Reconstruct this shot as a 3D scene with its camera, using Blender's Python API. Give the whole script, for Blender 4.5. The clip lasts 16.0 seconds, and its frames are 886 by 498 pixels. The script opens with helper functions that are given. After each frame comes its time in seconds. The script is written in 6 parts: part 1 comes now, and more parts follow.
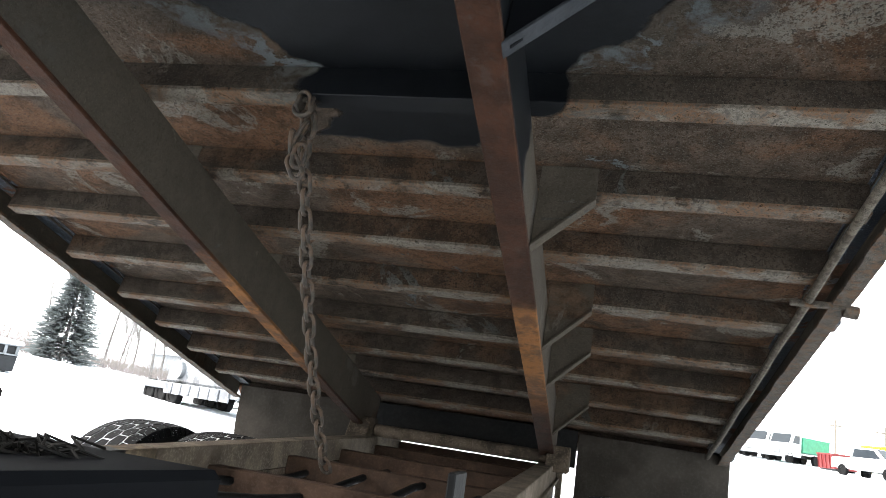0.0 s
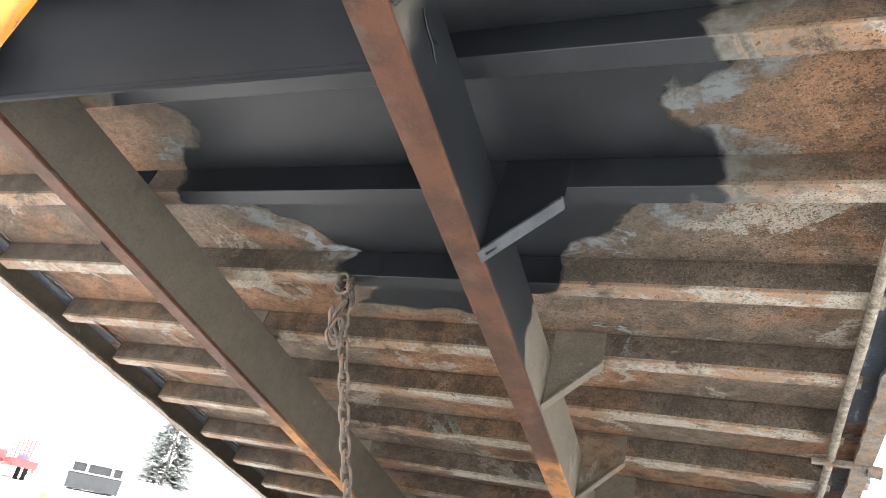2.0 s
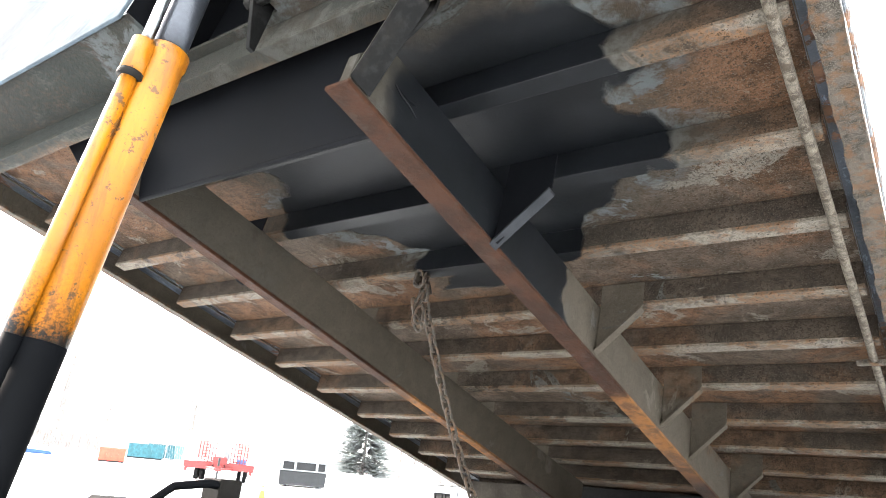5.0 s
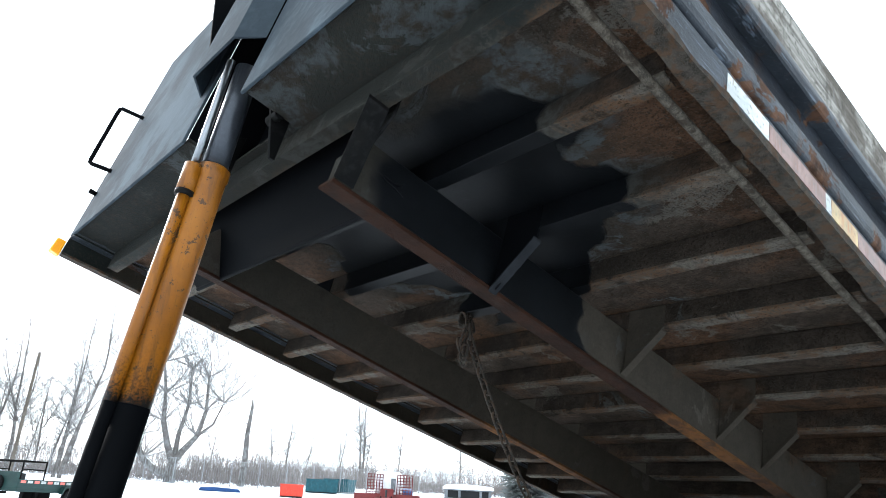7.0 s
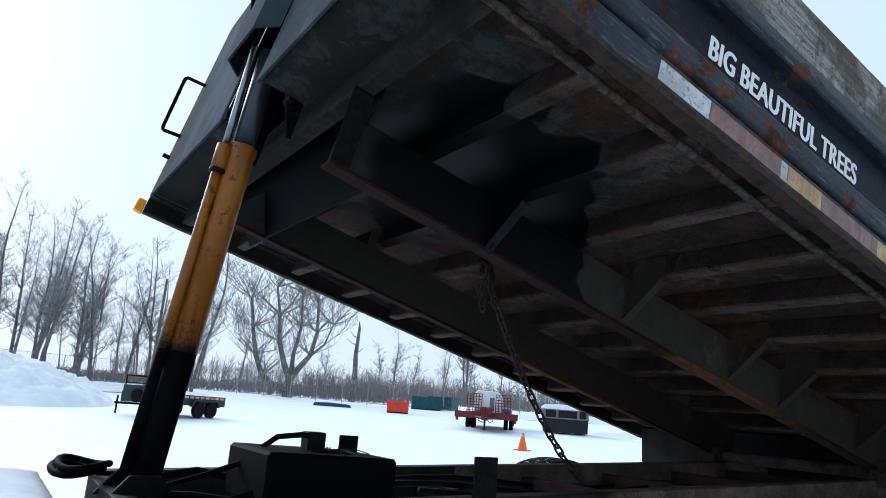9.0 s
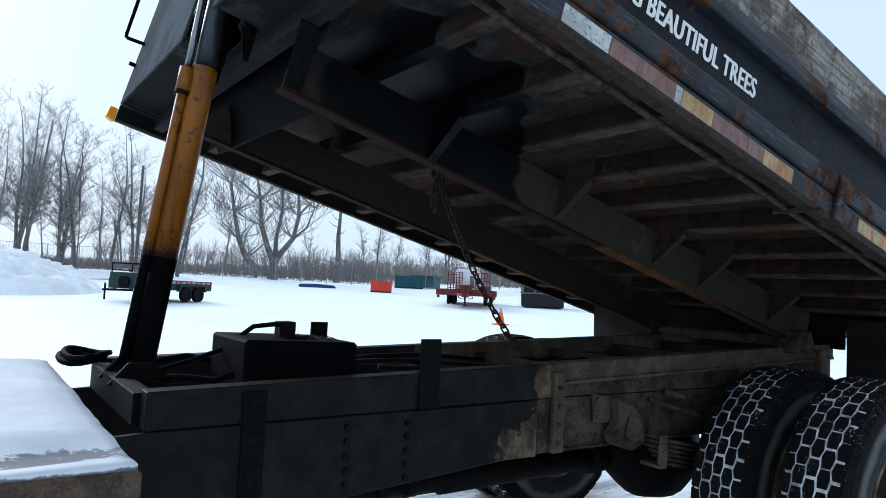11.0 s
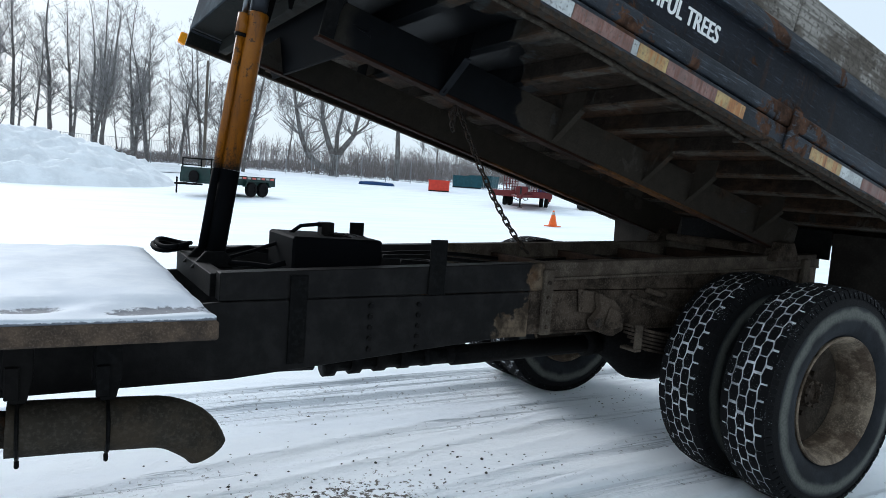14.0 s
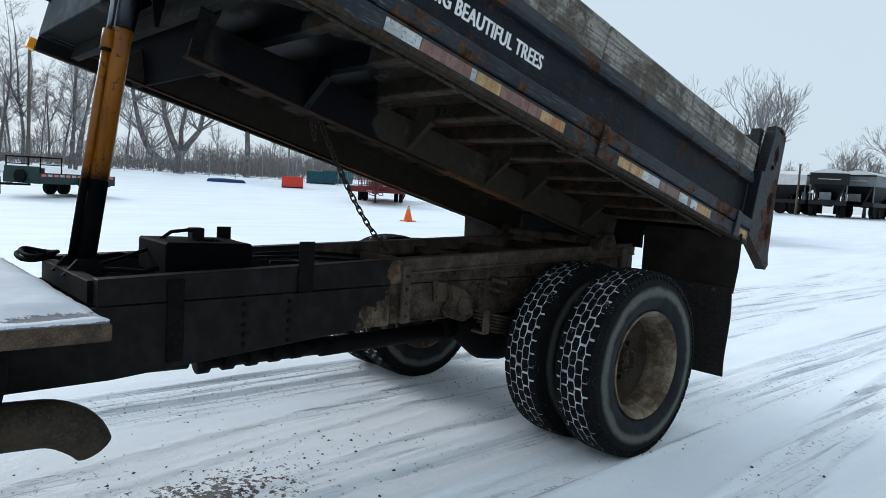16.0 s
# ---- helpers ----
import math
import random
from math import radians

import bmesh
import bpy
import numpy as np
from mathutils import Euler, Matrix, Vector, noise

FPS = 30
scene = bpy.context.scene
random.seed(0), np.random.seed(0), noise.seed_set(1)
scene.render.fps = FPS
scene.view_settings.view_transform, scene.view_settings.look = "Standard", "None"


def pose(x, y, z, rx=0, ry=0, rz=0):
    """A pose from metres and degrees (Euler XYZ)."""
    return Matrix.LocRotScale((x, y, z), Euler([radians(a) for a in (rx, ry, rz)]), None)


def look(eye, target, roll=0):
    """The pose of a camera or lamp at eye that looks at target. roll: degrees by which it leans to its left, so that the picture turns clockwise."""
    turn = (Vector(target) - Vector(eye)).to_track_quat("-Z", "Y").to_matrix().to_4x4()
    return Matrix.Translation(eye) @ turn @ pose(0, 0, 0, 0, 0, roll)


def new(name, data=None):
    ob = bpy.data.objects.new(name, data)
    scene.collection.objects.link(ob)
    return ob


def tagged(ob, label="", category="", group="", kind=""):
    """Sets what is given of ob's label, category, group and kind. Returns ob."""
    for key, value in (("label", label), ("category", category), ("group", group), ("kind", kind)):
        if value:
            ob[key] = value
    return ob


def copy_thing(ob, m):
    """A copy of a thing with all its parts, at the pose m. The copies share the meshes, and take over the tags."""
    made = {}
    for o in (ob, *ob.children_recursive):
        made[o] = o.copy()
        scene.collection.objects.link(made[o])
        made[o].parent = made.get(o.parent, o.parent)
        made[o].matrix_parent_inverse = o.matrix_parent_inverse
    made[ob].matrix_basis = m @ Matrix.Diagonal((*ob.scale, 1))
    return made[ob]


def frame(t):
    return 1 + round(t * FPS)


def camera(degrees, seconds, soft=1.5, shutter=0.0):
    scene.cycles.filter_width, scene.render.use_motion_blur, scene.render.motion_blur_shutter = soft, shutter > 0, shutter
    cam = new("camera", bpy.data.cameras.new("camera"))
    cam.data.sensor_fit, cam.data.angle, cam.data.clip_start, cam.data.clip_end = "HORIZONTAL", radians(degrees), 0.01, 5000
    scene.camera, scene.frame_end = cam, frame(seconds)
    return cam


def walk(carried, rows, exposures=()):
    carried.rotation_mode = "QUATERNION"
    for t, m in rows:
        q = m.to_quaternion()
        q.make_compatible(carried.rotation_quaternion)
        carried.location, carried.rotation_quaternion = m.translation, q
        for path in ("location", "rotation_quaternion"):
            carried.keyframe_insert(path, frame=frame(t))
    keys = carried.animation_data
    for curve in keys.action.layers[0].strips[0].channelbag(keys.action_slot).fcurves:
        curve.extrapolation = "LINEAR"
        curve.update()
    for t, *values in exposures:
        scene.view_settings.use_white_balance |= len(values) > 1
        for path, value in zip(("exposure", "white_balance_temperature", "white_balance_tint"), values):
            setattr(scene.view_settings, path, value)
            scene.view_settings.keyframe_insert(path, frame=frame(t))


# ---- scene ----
cam = camera(65.0, 16.0, soft=0.6)
PATH = [
    (0, (0.679, -2.511, 1.195), (0.197, -0.632, 1.683), 8.69),
    (0.5, (0.708, -2.538, 1.204), (0.193, -0.714, 1.841), 9.38),
    (1, (0.758, -2.566, 1.220), (0.186, -0.761, 1.866), 8.64),
    (1.5, (0.847, -2.642, 1.229), (0.124, -0.911, 1.923), 10.97),
    (2, (0.912, -2.703, 1.248), (0.154, -1.024, 2.026), 11.34),
    (2.5, (0.965, -2.764, 1.266), (0.102, -1.171, 2.114), 10.31),
    (3, (1.063, -2.801, 1.267), (0.064, -1.266, 2.070), 8.87),
    (3.5, (1.144, -2.823, 1.234), (0.027, -1.331, 1.960), 8.01),
    (3.7, (1.177, -2.824, 1.228), (0.044, -1.331, 1.925), 7.50),
    (5.8, (1.489, -2.979, 1.173), (0.324, -1.487, 1.819), 3.08),
    (6, (1.544, -2.949, 1.183), (0.273, -1.556, 1.850), 3.08),
    (6.5, (1.667, -2.878, 1.182), (0.250, -1.620, 1.822), 4.29),
    (7, (1.801, -2.907, 1.192), (0.373, -1.686, 1.876), 3.19),
    (7.5, (1.917, -2.957, 1.192), (0.475, -1.715, 1.806), 2.27),
    (8, (1.998, -2.973, 1.185), (0.518, -1.764, 1.774), 4.13),
    (8.5, (2.080, -2.893, 1.220), (0.491, -1.799, 1.747), 4.49),
    (9, (2.172, -2.822, 1.255), (0.526, -1.781, 1.712), 4.34),
    (9.5, (2.260, -2.845, 1.268), (0.630, -1.752, 1.658), 3.50),
    (10, (2.336, -2.881, 1.275), (0.706, -1.764, 1.584), 3.74),
    (10.2, (2.362, -2.899, 1.277), (0.738, -1.758, 1.526), 3.77),
    (12.5, (2.739, -2.874, 1.363), (1.038, -1.823, 1.306), 2.93),
    (13, (2.827, -2.961, 1.353), (1.136, -1.906, 1.187), 3.58),
    (13.5, (2.917, -2.996, 1.358), (1.199, -1.987, 1.184), 3.18),
    (14, (3.056, -3.023, 1.367), (1.332, -2.026, 1.188), 4.17),
    (14.5, (3.194, -3.060, 1.386), (1.456, -2.083, 1.221), 4.06),
    (15, (3.251, -3.133, 1.383), (1.653, -1.940, 1.235), 4.27),
    (15.5, (3.294, -3.201, 1.399), (1.803, -1.879, 1.236), 2.86),
    (16, (3.322, -3.245, 1.413), (1.838, -1.915, 1.246), 3.38),
]
EXPOSURES = [(0.0, 2.6, 6900, 13), (0.5, 2.95, 6900, 13), (1.0, 3.5, 6900, 13), (1.6, 3.95, 7200, 14), (2.5, 4.75, 7700, 19), (3.7, 4.8, 7700, 19), (5.8, 2.7, 6800, 12), (7.0, 1.65, 6250, 10), (8.0, 0.8, 5850, 10), (9.0, 0.15, 5600, 10), (10.2, 0.05, 5600, 10), (12.3, 0.28, 5800, 10), (14.0, 0.13, 6000, 10), (16.0, -0.08, 6000, 9)]
walk(cam, [(t, look(eye, target, roll)) for t, eye, target, roll in PATH], EXPOSURES)

# ---- sky and light: a bright overcast winter day ----
world = bpy.data.worlds.new("overcast_sky")
scene.world = world
world.use_nodes = True
wt = world.node_tree
wt.nodes.clear()
w_out = wt.nodes.new("ShaderNodeOutputWorld")
w_bg = wt.nodes.new("ShaderNodeBackground")
w_sky = wt.nodes.new("ShaderNodeTexSky")
w_sky.sky_type, w_sky.sun_disc = "NISHITA", False
w_sky.sun_elevation, w_sky.sun_rotation = radians(27), radians(258)
w_sky.air_density, w_sky.dust_density = 1.0, 3.0
w_mix = wt.nodes.new("ShaderNodeMix")
w_mix.data_type = "RGBA"
w_mix.inputs["Factor"].default_value = 0.9
w_mix.inputs["B"].default_value = (8.15, 9.15, 9.65, 1)
w_bg.inputs["Strength"].default_value = 0.092
wt.links.new(w_sky.outputs["Color"], w_mix.inputs["A"])
wt.links.new(w_mix.outputs["Result"], w_bg.inputs["Color"])
wt.links.new(w_bg.outputs["Background"], w_out.inputs["Surface"])

sun = new("sun", bpy.data.lights.new("sun", "SUN"))
sun.data.energy, sun.data.angle, sun.data.color = 1.9, radians(26), (1.0, 0.985, 0.965)
sun.matrix_world = look((-38, -8, 20), (0, 0, 0))


# ---- materials ----
def graph(name):
    m = bpy.data.materials.new(name)
    m.use_nodes = True
    nt = m.node_tree
    bsdf = nt.nodes["Principled BSDF"]
    return m, nt, bsdf


def node(nt, kind, **inputs):
    n = nt.nodes.new(kind)
    for k, v in inputs.items():
        n.inputs[k.replace("_", " ")].default_value = v
    return n


def noise_tex(nt, coord, scale, detail=6.0, rough=0.6, distort=0.0):
    n = node(nt, "ShaderNodeTexNoise", Scale=scale, Detail=detail, Roughness=rough, Distortion=distort)
    nt.links.new(coord, n.inputs["Vector"])
    return n.outputs["Fac"]


def ramp(nt, fac, stops):
    r = nt.nodes.new("ShaderNodeValToRGB")
    e = r.color_ramp.elements
    while len(e) < len(stops):
        e.new(0.5)
    for el, (p, c) in zip(e, stops):
        el.position = p
        el.color = (*c, 1) if len(c) == 3 else c
    nt.links.new(fac, r.inputs["Fac"])
    return r.outputs["Color"]


def step(nt, fac, a, b):
    """0 below a, 1 above b."""
    m = nt.nodes.new("ShaderNodeMapRange")
    m.inputs["From Min"].default_value, m.inputs["From Max"].default_value = a, b
    m.interpolation_type = "SMOOTHSTEP"
    nt.links.new(fac, m.inputs["Value"])
    return m.outputs["Result"]


def mixc(nt, fac, a, b):
    m = nt.nodes.new("ShaderNodeMix")
    m.data_type = "RGBA"
    for sock, v in (("Factor", fac), ("A", a), ("B", b)):
        if isinstance(v, (int, float)):
            m.inputs[sock].default_value = v
        elif isinstance(v, tuple):
            m.inputs[sock].default_value = (*v, 1) if len(v) == 3 else v
        else:
            nt.links.new(v, m.inputs[sock])
    return m.outputs["Result"]


def calc(nt, op, a, b=0.0):
    m = nt.nodes.new("ShaderNodeMath")
    m.operation = op
    for i, v in enumerate((a, b)):
        if isinstance(v, (int, float)):
            m.inputs[i].default_value = v
        else:
            nt.links.new(v, m.inputs[i])
    return m.outputs["Value"]


def bump(nt, bsdf, height, strength=0.3, distance=0.01):
    b = node(nt, "ShaderNodeBump", Strength=strength, Distance=distance)
    nt.links.new(height, b.inputs["Height"])
    nt.links.new(b.outputs["Normal"], bsdf.inputs["Normal"])


def coords(nt):
    return nt.nodes.new("ShaderNodeTexCoord").outputs["Object"]


def plain(name, color, rough=0.6, metal=0.0, scale=6.0, vary=0.25, grain=0.15, dirt=None, amount=0.35, spec=0.3, relief=0.3):
    """A coloured surface with broad stains, fine grain and a little relief."""
    m, nt, bsdf = graph(name)
    co = coords(nt)
    broad, fine = noise_tex(nt, co, scale, 5), noise_tex(nt, co, scale * 14, 4)
    dark = tuple(c * (1 - vary) for c in color)
    col = mixc(nt, step(nt, broad, 0.35, 0.65), dark, color)
    col = mixc(nt, calc(nt, "MULTIPLY", step(nt, fine, 0.45, 0.7), grain), col, tuple(min(1, c * 1.6 + 0.02) for c in color))
    if dirt:
        d = calc(nt, "MULTIPLY", step(nt, noise_tex(nt, co, scale * 0.7, 9, 0.7), 0.47, 0.6), amount)
        col = mixc(nt, d, col, dirt)
    nt.links.new(col, bsdf.inputs["Base Color"])
    bsdf.inputs["Roughness"].default_value, bsdf.inputs["Metallic"].default_value = rough, metal
    bsdf.inputs["Specular IOR Level"].default_value = spec
    bump(nt, bsdf, calc(nt, "ADD", fine, broad), relief, 0.004)
    return m


def rusty_bed(name, base, rust, pale, paint, rust_cut=0.5, pale_cut=0.56, flange=None, relief=0.005, pitted=1.0):
    """Old steel under the bed: grime, rust blooms, salt-bleached and flaking paint, and fresh black overspray towards the front."""
    m, nt, bsdf = graph(name)
    co = coords(nt)
    sep = nt.nodes.new("ShaderNodeSeparateXYZ")
    nt.links.new(co, sep.inputs["Vector"])
    mp = nt.nodes.new("ShaderNodeMapping")
    mp.inputs["Scale"].default_value = (1.0, 1.15, 1.15)
    nt.links.new(co, mp.inputs["Vector"])
    v = mp.outputs["Vector"]
    big = noise_tex(nt, v, 1.9, 10, 0.62, 0.5)
    big2 = noise_tex(nt, v, 3.7, 11, 0.68, 0.7)
    mid = noise_tex(nt, v, 13.0, 8, 0.72, 0.2)
    fine = noise_tex(nt, co, 85.0, 6, 0.75)
    grit = noise_tex(nt, co, 260.0, 3, 0.6)
    dark = tuple(c * (1 - 0.6 * pitted) for c in base)
    col = mixc(nt, step(nt, mid, 0.36, 0.66), dark, base)
    bloom = mixc(nt, step(nt, mid, 0.36, 0.6), tuple(c * 0.4 for c in rust), mixc(nt, step(nt, fine, 0.4, 0.62), rust, tuple(min(1, c * 1.5) for c in rust)))
    col = mixc(nt, calc(nt, "MULTIPLY", step(nt, big, rust_cut - 0.03, rust_cut + 0.06), 0.9), col, bloom)
    torn = calc(nt, "ADD", calc(nt, "MULTIPLY", big2, 0.85), calc(nt, "MULTIPLY", mid, 0.15))
    salt = calc(nt, "MULTIPLY", step(nt, torn, pale_cut, pale_cut + 0.02), calc(nt, "ADD", 0.35, calc(nt, "MULTIPLY", step(nt, fine, 0.36, 0.56), 0.6)))
    col = mixc(nt, salt, col, pale)
    flakes = step(nt, noise_tex(nt, v, 2.7, 12, 0.7, 1.0), 0.635, 0.645)
    col = mixc(nt, calc(nt, "MULTIPLY", flakes, 0.9), col, mixc(nt, step(nt, mid, 0.4, 0.6), paint, tuple(c * 0.5 for c in paint)))
    speck = noise_tex(nt, co, 150.0, 5, 0.8)
    col = mixc(nt, calc(nt, "MULTIPLY", step(nt, speck, 0.515, 0.575), 0.8 * pitted), col, tuple(c * 0.25 for c in rust))
    if flange:
        low = calc(nt, "MULTIPLY", step(nt, sep.outputs["Z"], 0.2275, 0.2265), step(nt, calc(nt, "ADD", calc(nt, "MULTIPLY", big2, 0.3), calc(nt, "MULTIPLY", mid, 0.7)), 0.38, 0.5))
        col = mixc(nt, calc(nt, "MULTIPLY", low, 0.9), col, mixc(nt, step(nt, fine, 0.36, 0.6), tuple(c * 0.35 for c in flange), mixc(nt, step(nt, big2, 0.46, 0.56), (0.075, 0.038, 0.018), flange)))
    pits = calc(nt, "MULTIPLY", step(nt, fine, 0.555, 0.62), 0.85 * pitted)
    col = mixc(nt, pits, col, tuple(c * 0.2 for c in base))
    col = mixc(nt, calc(nt, "MULTIPLY", step(nt, grit, 0.56, 0.64), 0.45), col, pale)
    wob = calc(nt, "MULTIPLY", calc(nt, "SUBTRACT", noise_tex(nt, co, 3.6, 4, 0.5), 0.5), 0.45)
    back = calc(nt, "ADD", sep.outputs["Y"], 2.1)
    mid_x = calc(nt, "SUBTRACT", 0.28, calc(nt, "MULTIPLY", calc(nt, "MAXIMUM", back, 0.0), 0.6))
    dx = calc(nt, "ABSOLUTE", calc(nt, "SUBTRACT", sep.outputs["X"], mid_x))
    width = calc(nt, "ADD", calc(nt, "MAXIMUM", calc(nt, "MULTIPLY", back, -1.0), calc(nt, "MULTIPLY", back, -0.35)), 0.28)
    width = calc(nt, "MINIMUM", width, 0.58)
    edge = calc(nt, "ADD", calc(nt, "SUBTRACT", width, dx), wob)
    front = step(nt, calc(nt, "SUBTRACT", calc(nt, "MULTIPLY", sep.outputs["Y"], -1.0), calc(nt, "MULTIPLY", wob, 0.3)), 1.86, 1.875)
    tail_off = step(nt, calc(nt, "ADD", sep.outputs["Y"], wob), -2.94, -2.85)
    black = calc(nt, "MULTIPLY", calc(nt, "MULTIPLY", step(nt, calc(nt, "ADD", edge, calc(nt, "MULTIPLY", calc(nt, "SUBTRACT", fine, 0.5), 0.03)), -0.004, 0.016), front), tail_off)
    lip = calc(nt, "MULTIPLY", step(nt, calc(nt, "ADD", sep.outputs["Y"], calc(nt, "MULTIPLY", wob, 0.2)), -2.97, -3.02), calc(nt, "SUBTRACT", 0.95, calc(nt, "MULTIPLY", step(nt, fine, 0.52, 0.6), 0.5)))
    col = mixc(nt, lip, col, (0.0075, 0.0095, 0.0088))
    # old blue-grey paint that has survived beside the new black
    rim_ = calc(nt, "MULTIPLY", calc(nt, "MULTIPLY", step(nt, edge, -0.16, -0.05), step(nt, big2, 0.50, 0.525)), step(nt, sep.outputs["Y"], -1.95, -2.15))
    col = mixc(nt, calc(nt, "MULTIPLY", rim_, 0.85), col, mixc(nt, step(nt, mid, 0.42, 0.6), paint, tuple(c * 0.35 for c in rust)))
    haze = calc(nt, "MULTIPLY", calc(nt, "MULTIPLY", step(nt, edge, -0.28, 0.05), step(nt, sep.outputs["Y"], -2.0, -2.3)), 0.6)
    col = mixc(nt, haze, col, (0.016, 0.0155, 0.013))
    col = mixc(nt, black, col, mixc(nt, step(nt, mid, 0.3, 0.7), (0.0012, 0.0015, 0.0019), (0.003, 0.0035, 0.0043)))
    r = nt.nodes.new("ShaderNodeMapRange")
    r.inputs["To Min"].default_value, r.inputs["To Max"].default_value = 0.9, 0.5
    nt.links.new(black, r.inputs["Value"])
    nt.links.new(r.outputs["Result"], bsdf.inputs["Roughness"])
    nt.links.new(col, bsdf.inputs["Base Color"])
    bsdf.inputs["Specular IOR Level"].default_value = 0.1
    clean = calc(nt, "SUBTRACT", 1.0, calc(nt, "MULTIPLY", black, 0.88))
    bump(nt, bsdf, calc(nt, "MULTIPLY", clean, calc(nt, "ADD", calc(nt, "ADD", fine, calc(nt, "MULTIPLY", flakes, 0.6)), calc(nt, "MULTIPLY", mid, 1.5))), 0.9, relief)
    return m


M_FLOOR = rusty_bed("bed_floor_steel", (0.047, 0.034, 0.025), (0.058, 0.0285, 0.0145), (0.080, 0.072, 0.060), (0.06552, 0.07728, 0.08148), 0.495, 0.565)
M_CROSS = rusty_bed("crossmember_steel", (0.030, 0.0225, 0.0172), (0.037, 0.021, 0.0125), (0.0504, 0.04368, 0.03612), (0.0462, 0.0462, 0.042), 0.54, 0.6, relief=0.003, flange=(0.1008, 0.0882, 0.07224))
M_BEAM = rusty_bed("beam_steel", (0.033, 0.027, 0.0205), (0.036, 0.021, 0.0125), (0.0504, 0.04368, 0.03528), (0.042, 0.03948, 0.03528), 0.6, 0.6, relief=0.0012, pitted=0.35)


def flange_rust():
    """Brick-brown primer at the front, going over to bright rust in patches along the beam."""
    m, nt, bsdf = graph("rusted_beam_flange")
    co = coords(nt)
    sep = nt.nodes.new("ShaderNodeSeparateXYZ")
    nt.links.new(co, sep.inputs["Vector"])
    broad, mid, fine = noise_tex(nt, co, 2.2, 6, 0.6), noise_tex(nt, co, 16, 8, 0.7), noise_tex(nt, co, 110, 5, 0.7)
    col = mixc(nt, step(nt, mid, 0.38, 0.62), (0.0115, 0.0046, 0.0024), (0.022, 0.0082, 0.0040))
    far = calc(nt, "MULTIPLY", step(nt, calc(nt, "ADD", sep.outputs["Y"], calc(nt, "MULTIPLY", broad, 0.9)), -1.25, -1.05), step(nt, sep.outputs["Y"], -0.55, -0.95))
    hot = mixc(nt, step(nt, mid, 0.4, 0.6), (0.046, 0.021, 0.010), (0.10, 0.042, 0.013))
    col = mixc(nt, far, col, hot)
    col = mixc(nt, calc(nt, "MULTIPLY", step(nt, fine, 0.52, 0.68), 0.6), col, (0.018, 0.014, 0.012))
    col = mixc(nt, calc(nt, "MULTIPLY", step(nt, noise_tex(nt, co, 7, 9, 0.7), 0.58, 0.62), 0.4), col, (0.024, 0.019, 0.016))
    nt.links.new(col, bsdf.inputs["Base Color"])
    bsdf.inputs["Roughness"].default_value, bsdf.inputs["Specular IOR Level"].default_value = 0.85, 0.08
    bump(nt, bsdf, calc(nt, "ADD", fine, mid), 0.6, 0.005)
    return m


def worn_paint(name, base, rust, rough=0.5, rust_cut=0.58, spec=0.22):
    """Old dark vehicle paint: faded, scratched along its length, dripped on and rusting through in patches."""
    m, nt, bsdf = graph(name)
    co = coords(nt)
    along = nt.nodes.new("ShaderNodeMapping")
    along.inputs["Scale"].default_value = (1.0, 0.25, 3.0)
    nt.links.new(co, along.inputs["Vector"])
    down = nt.nodes.new("ShaderNodeMapping")
    down.inputs["Scale"].default_value = (3.0, 3.0, 0.35)
    nt.links.new(co, down.inputs["Vector"])
    fade, mid, fine = noise_tex(nt, co, 2.4, 7, 0.65), noise_tex(nt, co, 12, 8, 0.7), noise_tex(nt, co, 90, 5, 0.7)
    col = mixc(nt, step(nt, fade, 0.35, 0.65), tuple(c * 0.45 for c in base), base)
    col = mixc(nt, calc(nt, "MULTIPLY", step(nt, noise_tex(nt, along.outputs["Vector"], 38, 7, 0.75), 0.56, 0.63), 0.7), col, tuple(c * 3.8 for c in base))
    drip = calc(nt, "MULTIPLY", step(nt, noise_tex(nt, down.outputs["Vector"], 6, 7, 0.65), 0.56, 0.66), 0.55)
    col = mixc(nt, drip, col, tuple(c * 0.5 for c in rust))
    patch = step(nt, calc(nt, "ADD", calc(nt, "MULTIPLY", noise_tex(nt, co, 3.6, 10, 0.7, 0.6), 0.8), calc(nt, "MULTIPLY", mid, 0.2)), rust_cut, rust_cut + 0.02)
    col = mixc(nt, patch, col, mixc(nt, step(nt, mid, 0.4, 0.6), tuple(c * 0.3 for c in rust), rust))
    col = mixc(nt, calc(nt, "MULTIPLY", step(nt, fine, 0.60, 0.68), 0.5), col, tuple(c * 4 for c in base))
    nt.links.new(col, bsdf.inputs["Base Color"])
    r = nt.nodes.new("ShaderNodeMapRange")
    r.inputs["To Min"].default_value, r.inputs["To Max"].default_value = rough, 0.92
    nt.links.new(patch, r.inputs["Value"])
    nt.links.new(r.outputs["Result"], bsdf.inputs["Roughness"])
    bsdf.inputs["Specular IOR Level"].default_value = spec
    bump(nt, bsdf, calc(nt, "ADD", calc(nt, "ADD", fine, mid), calc(nt, "MULTIPLY", patch, -1.0)), 0.45, 0.004)
    return m


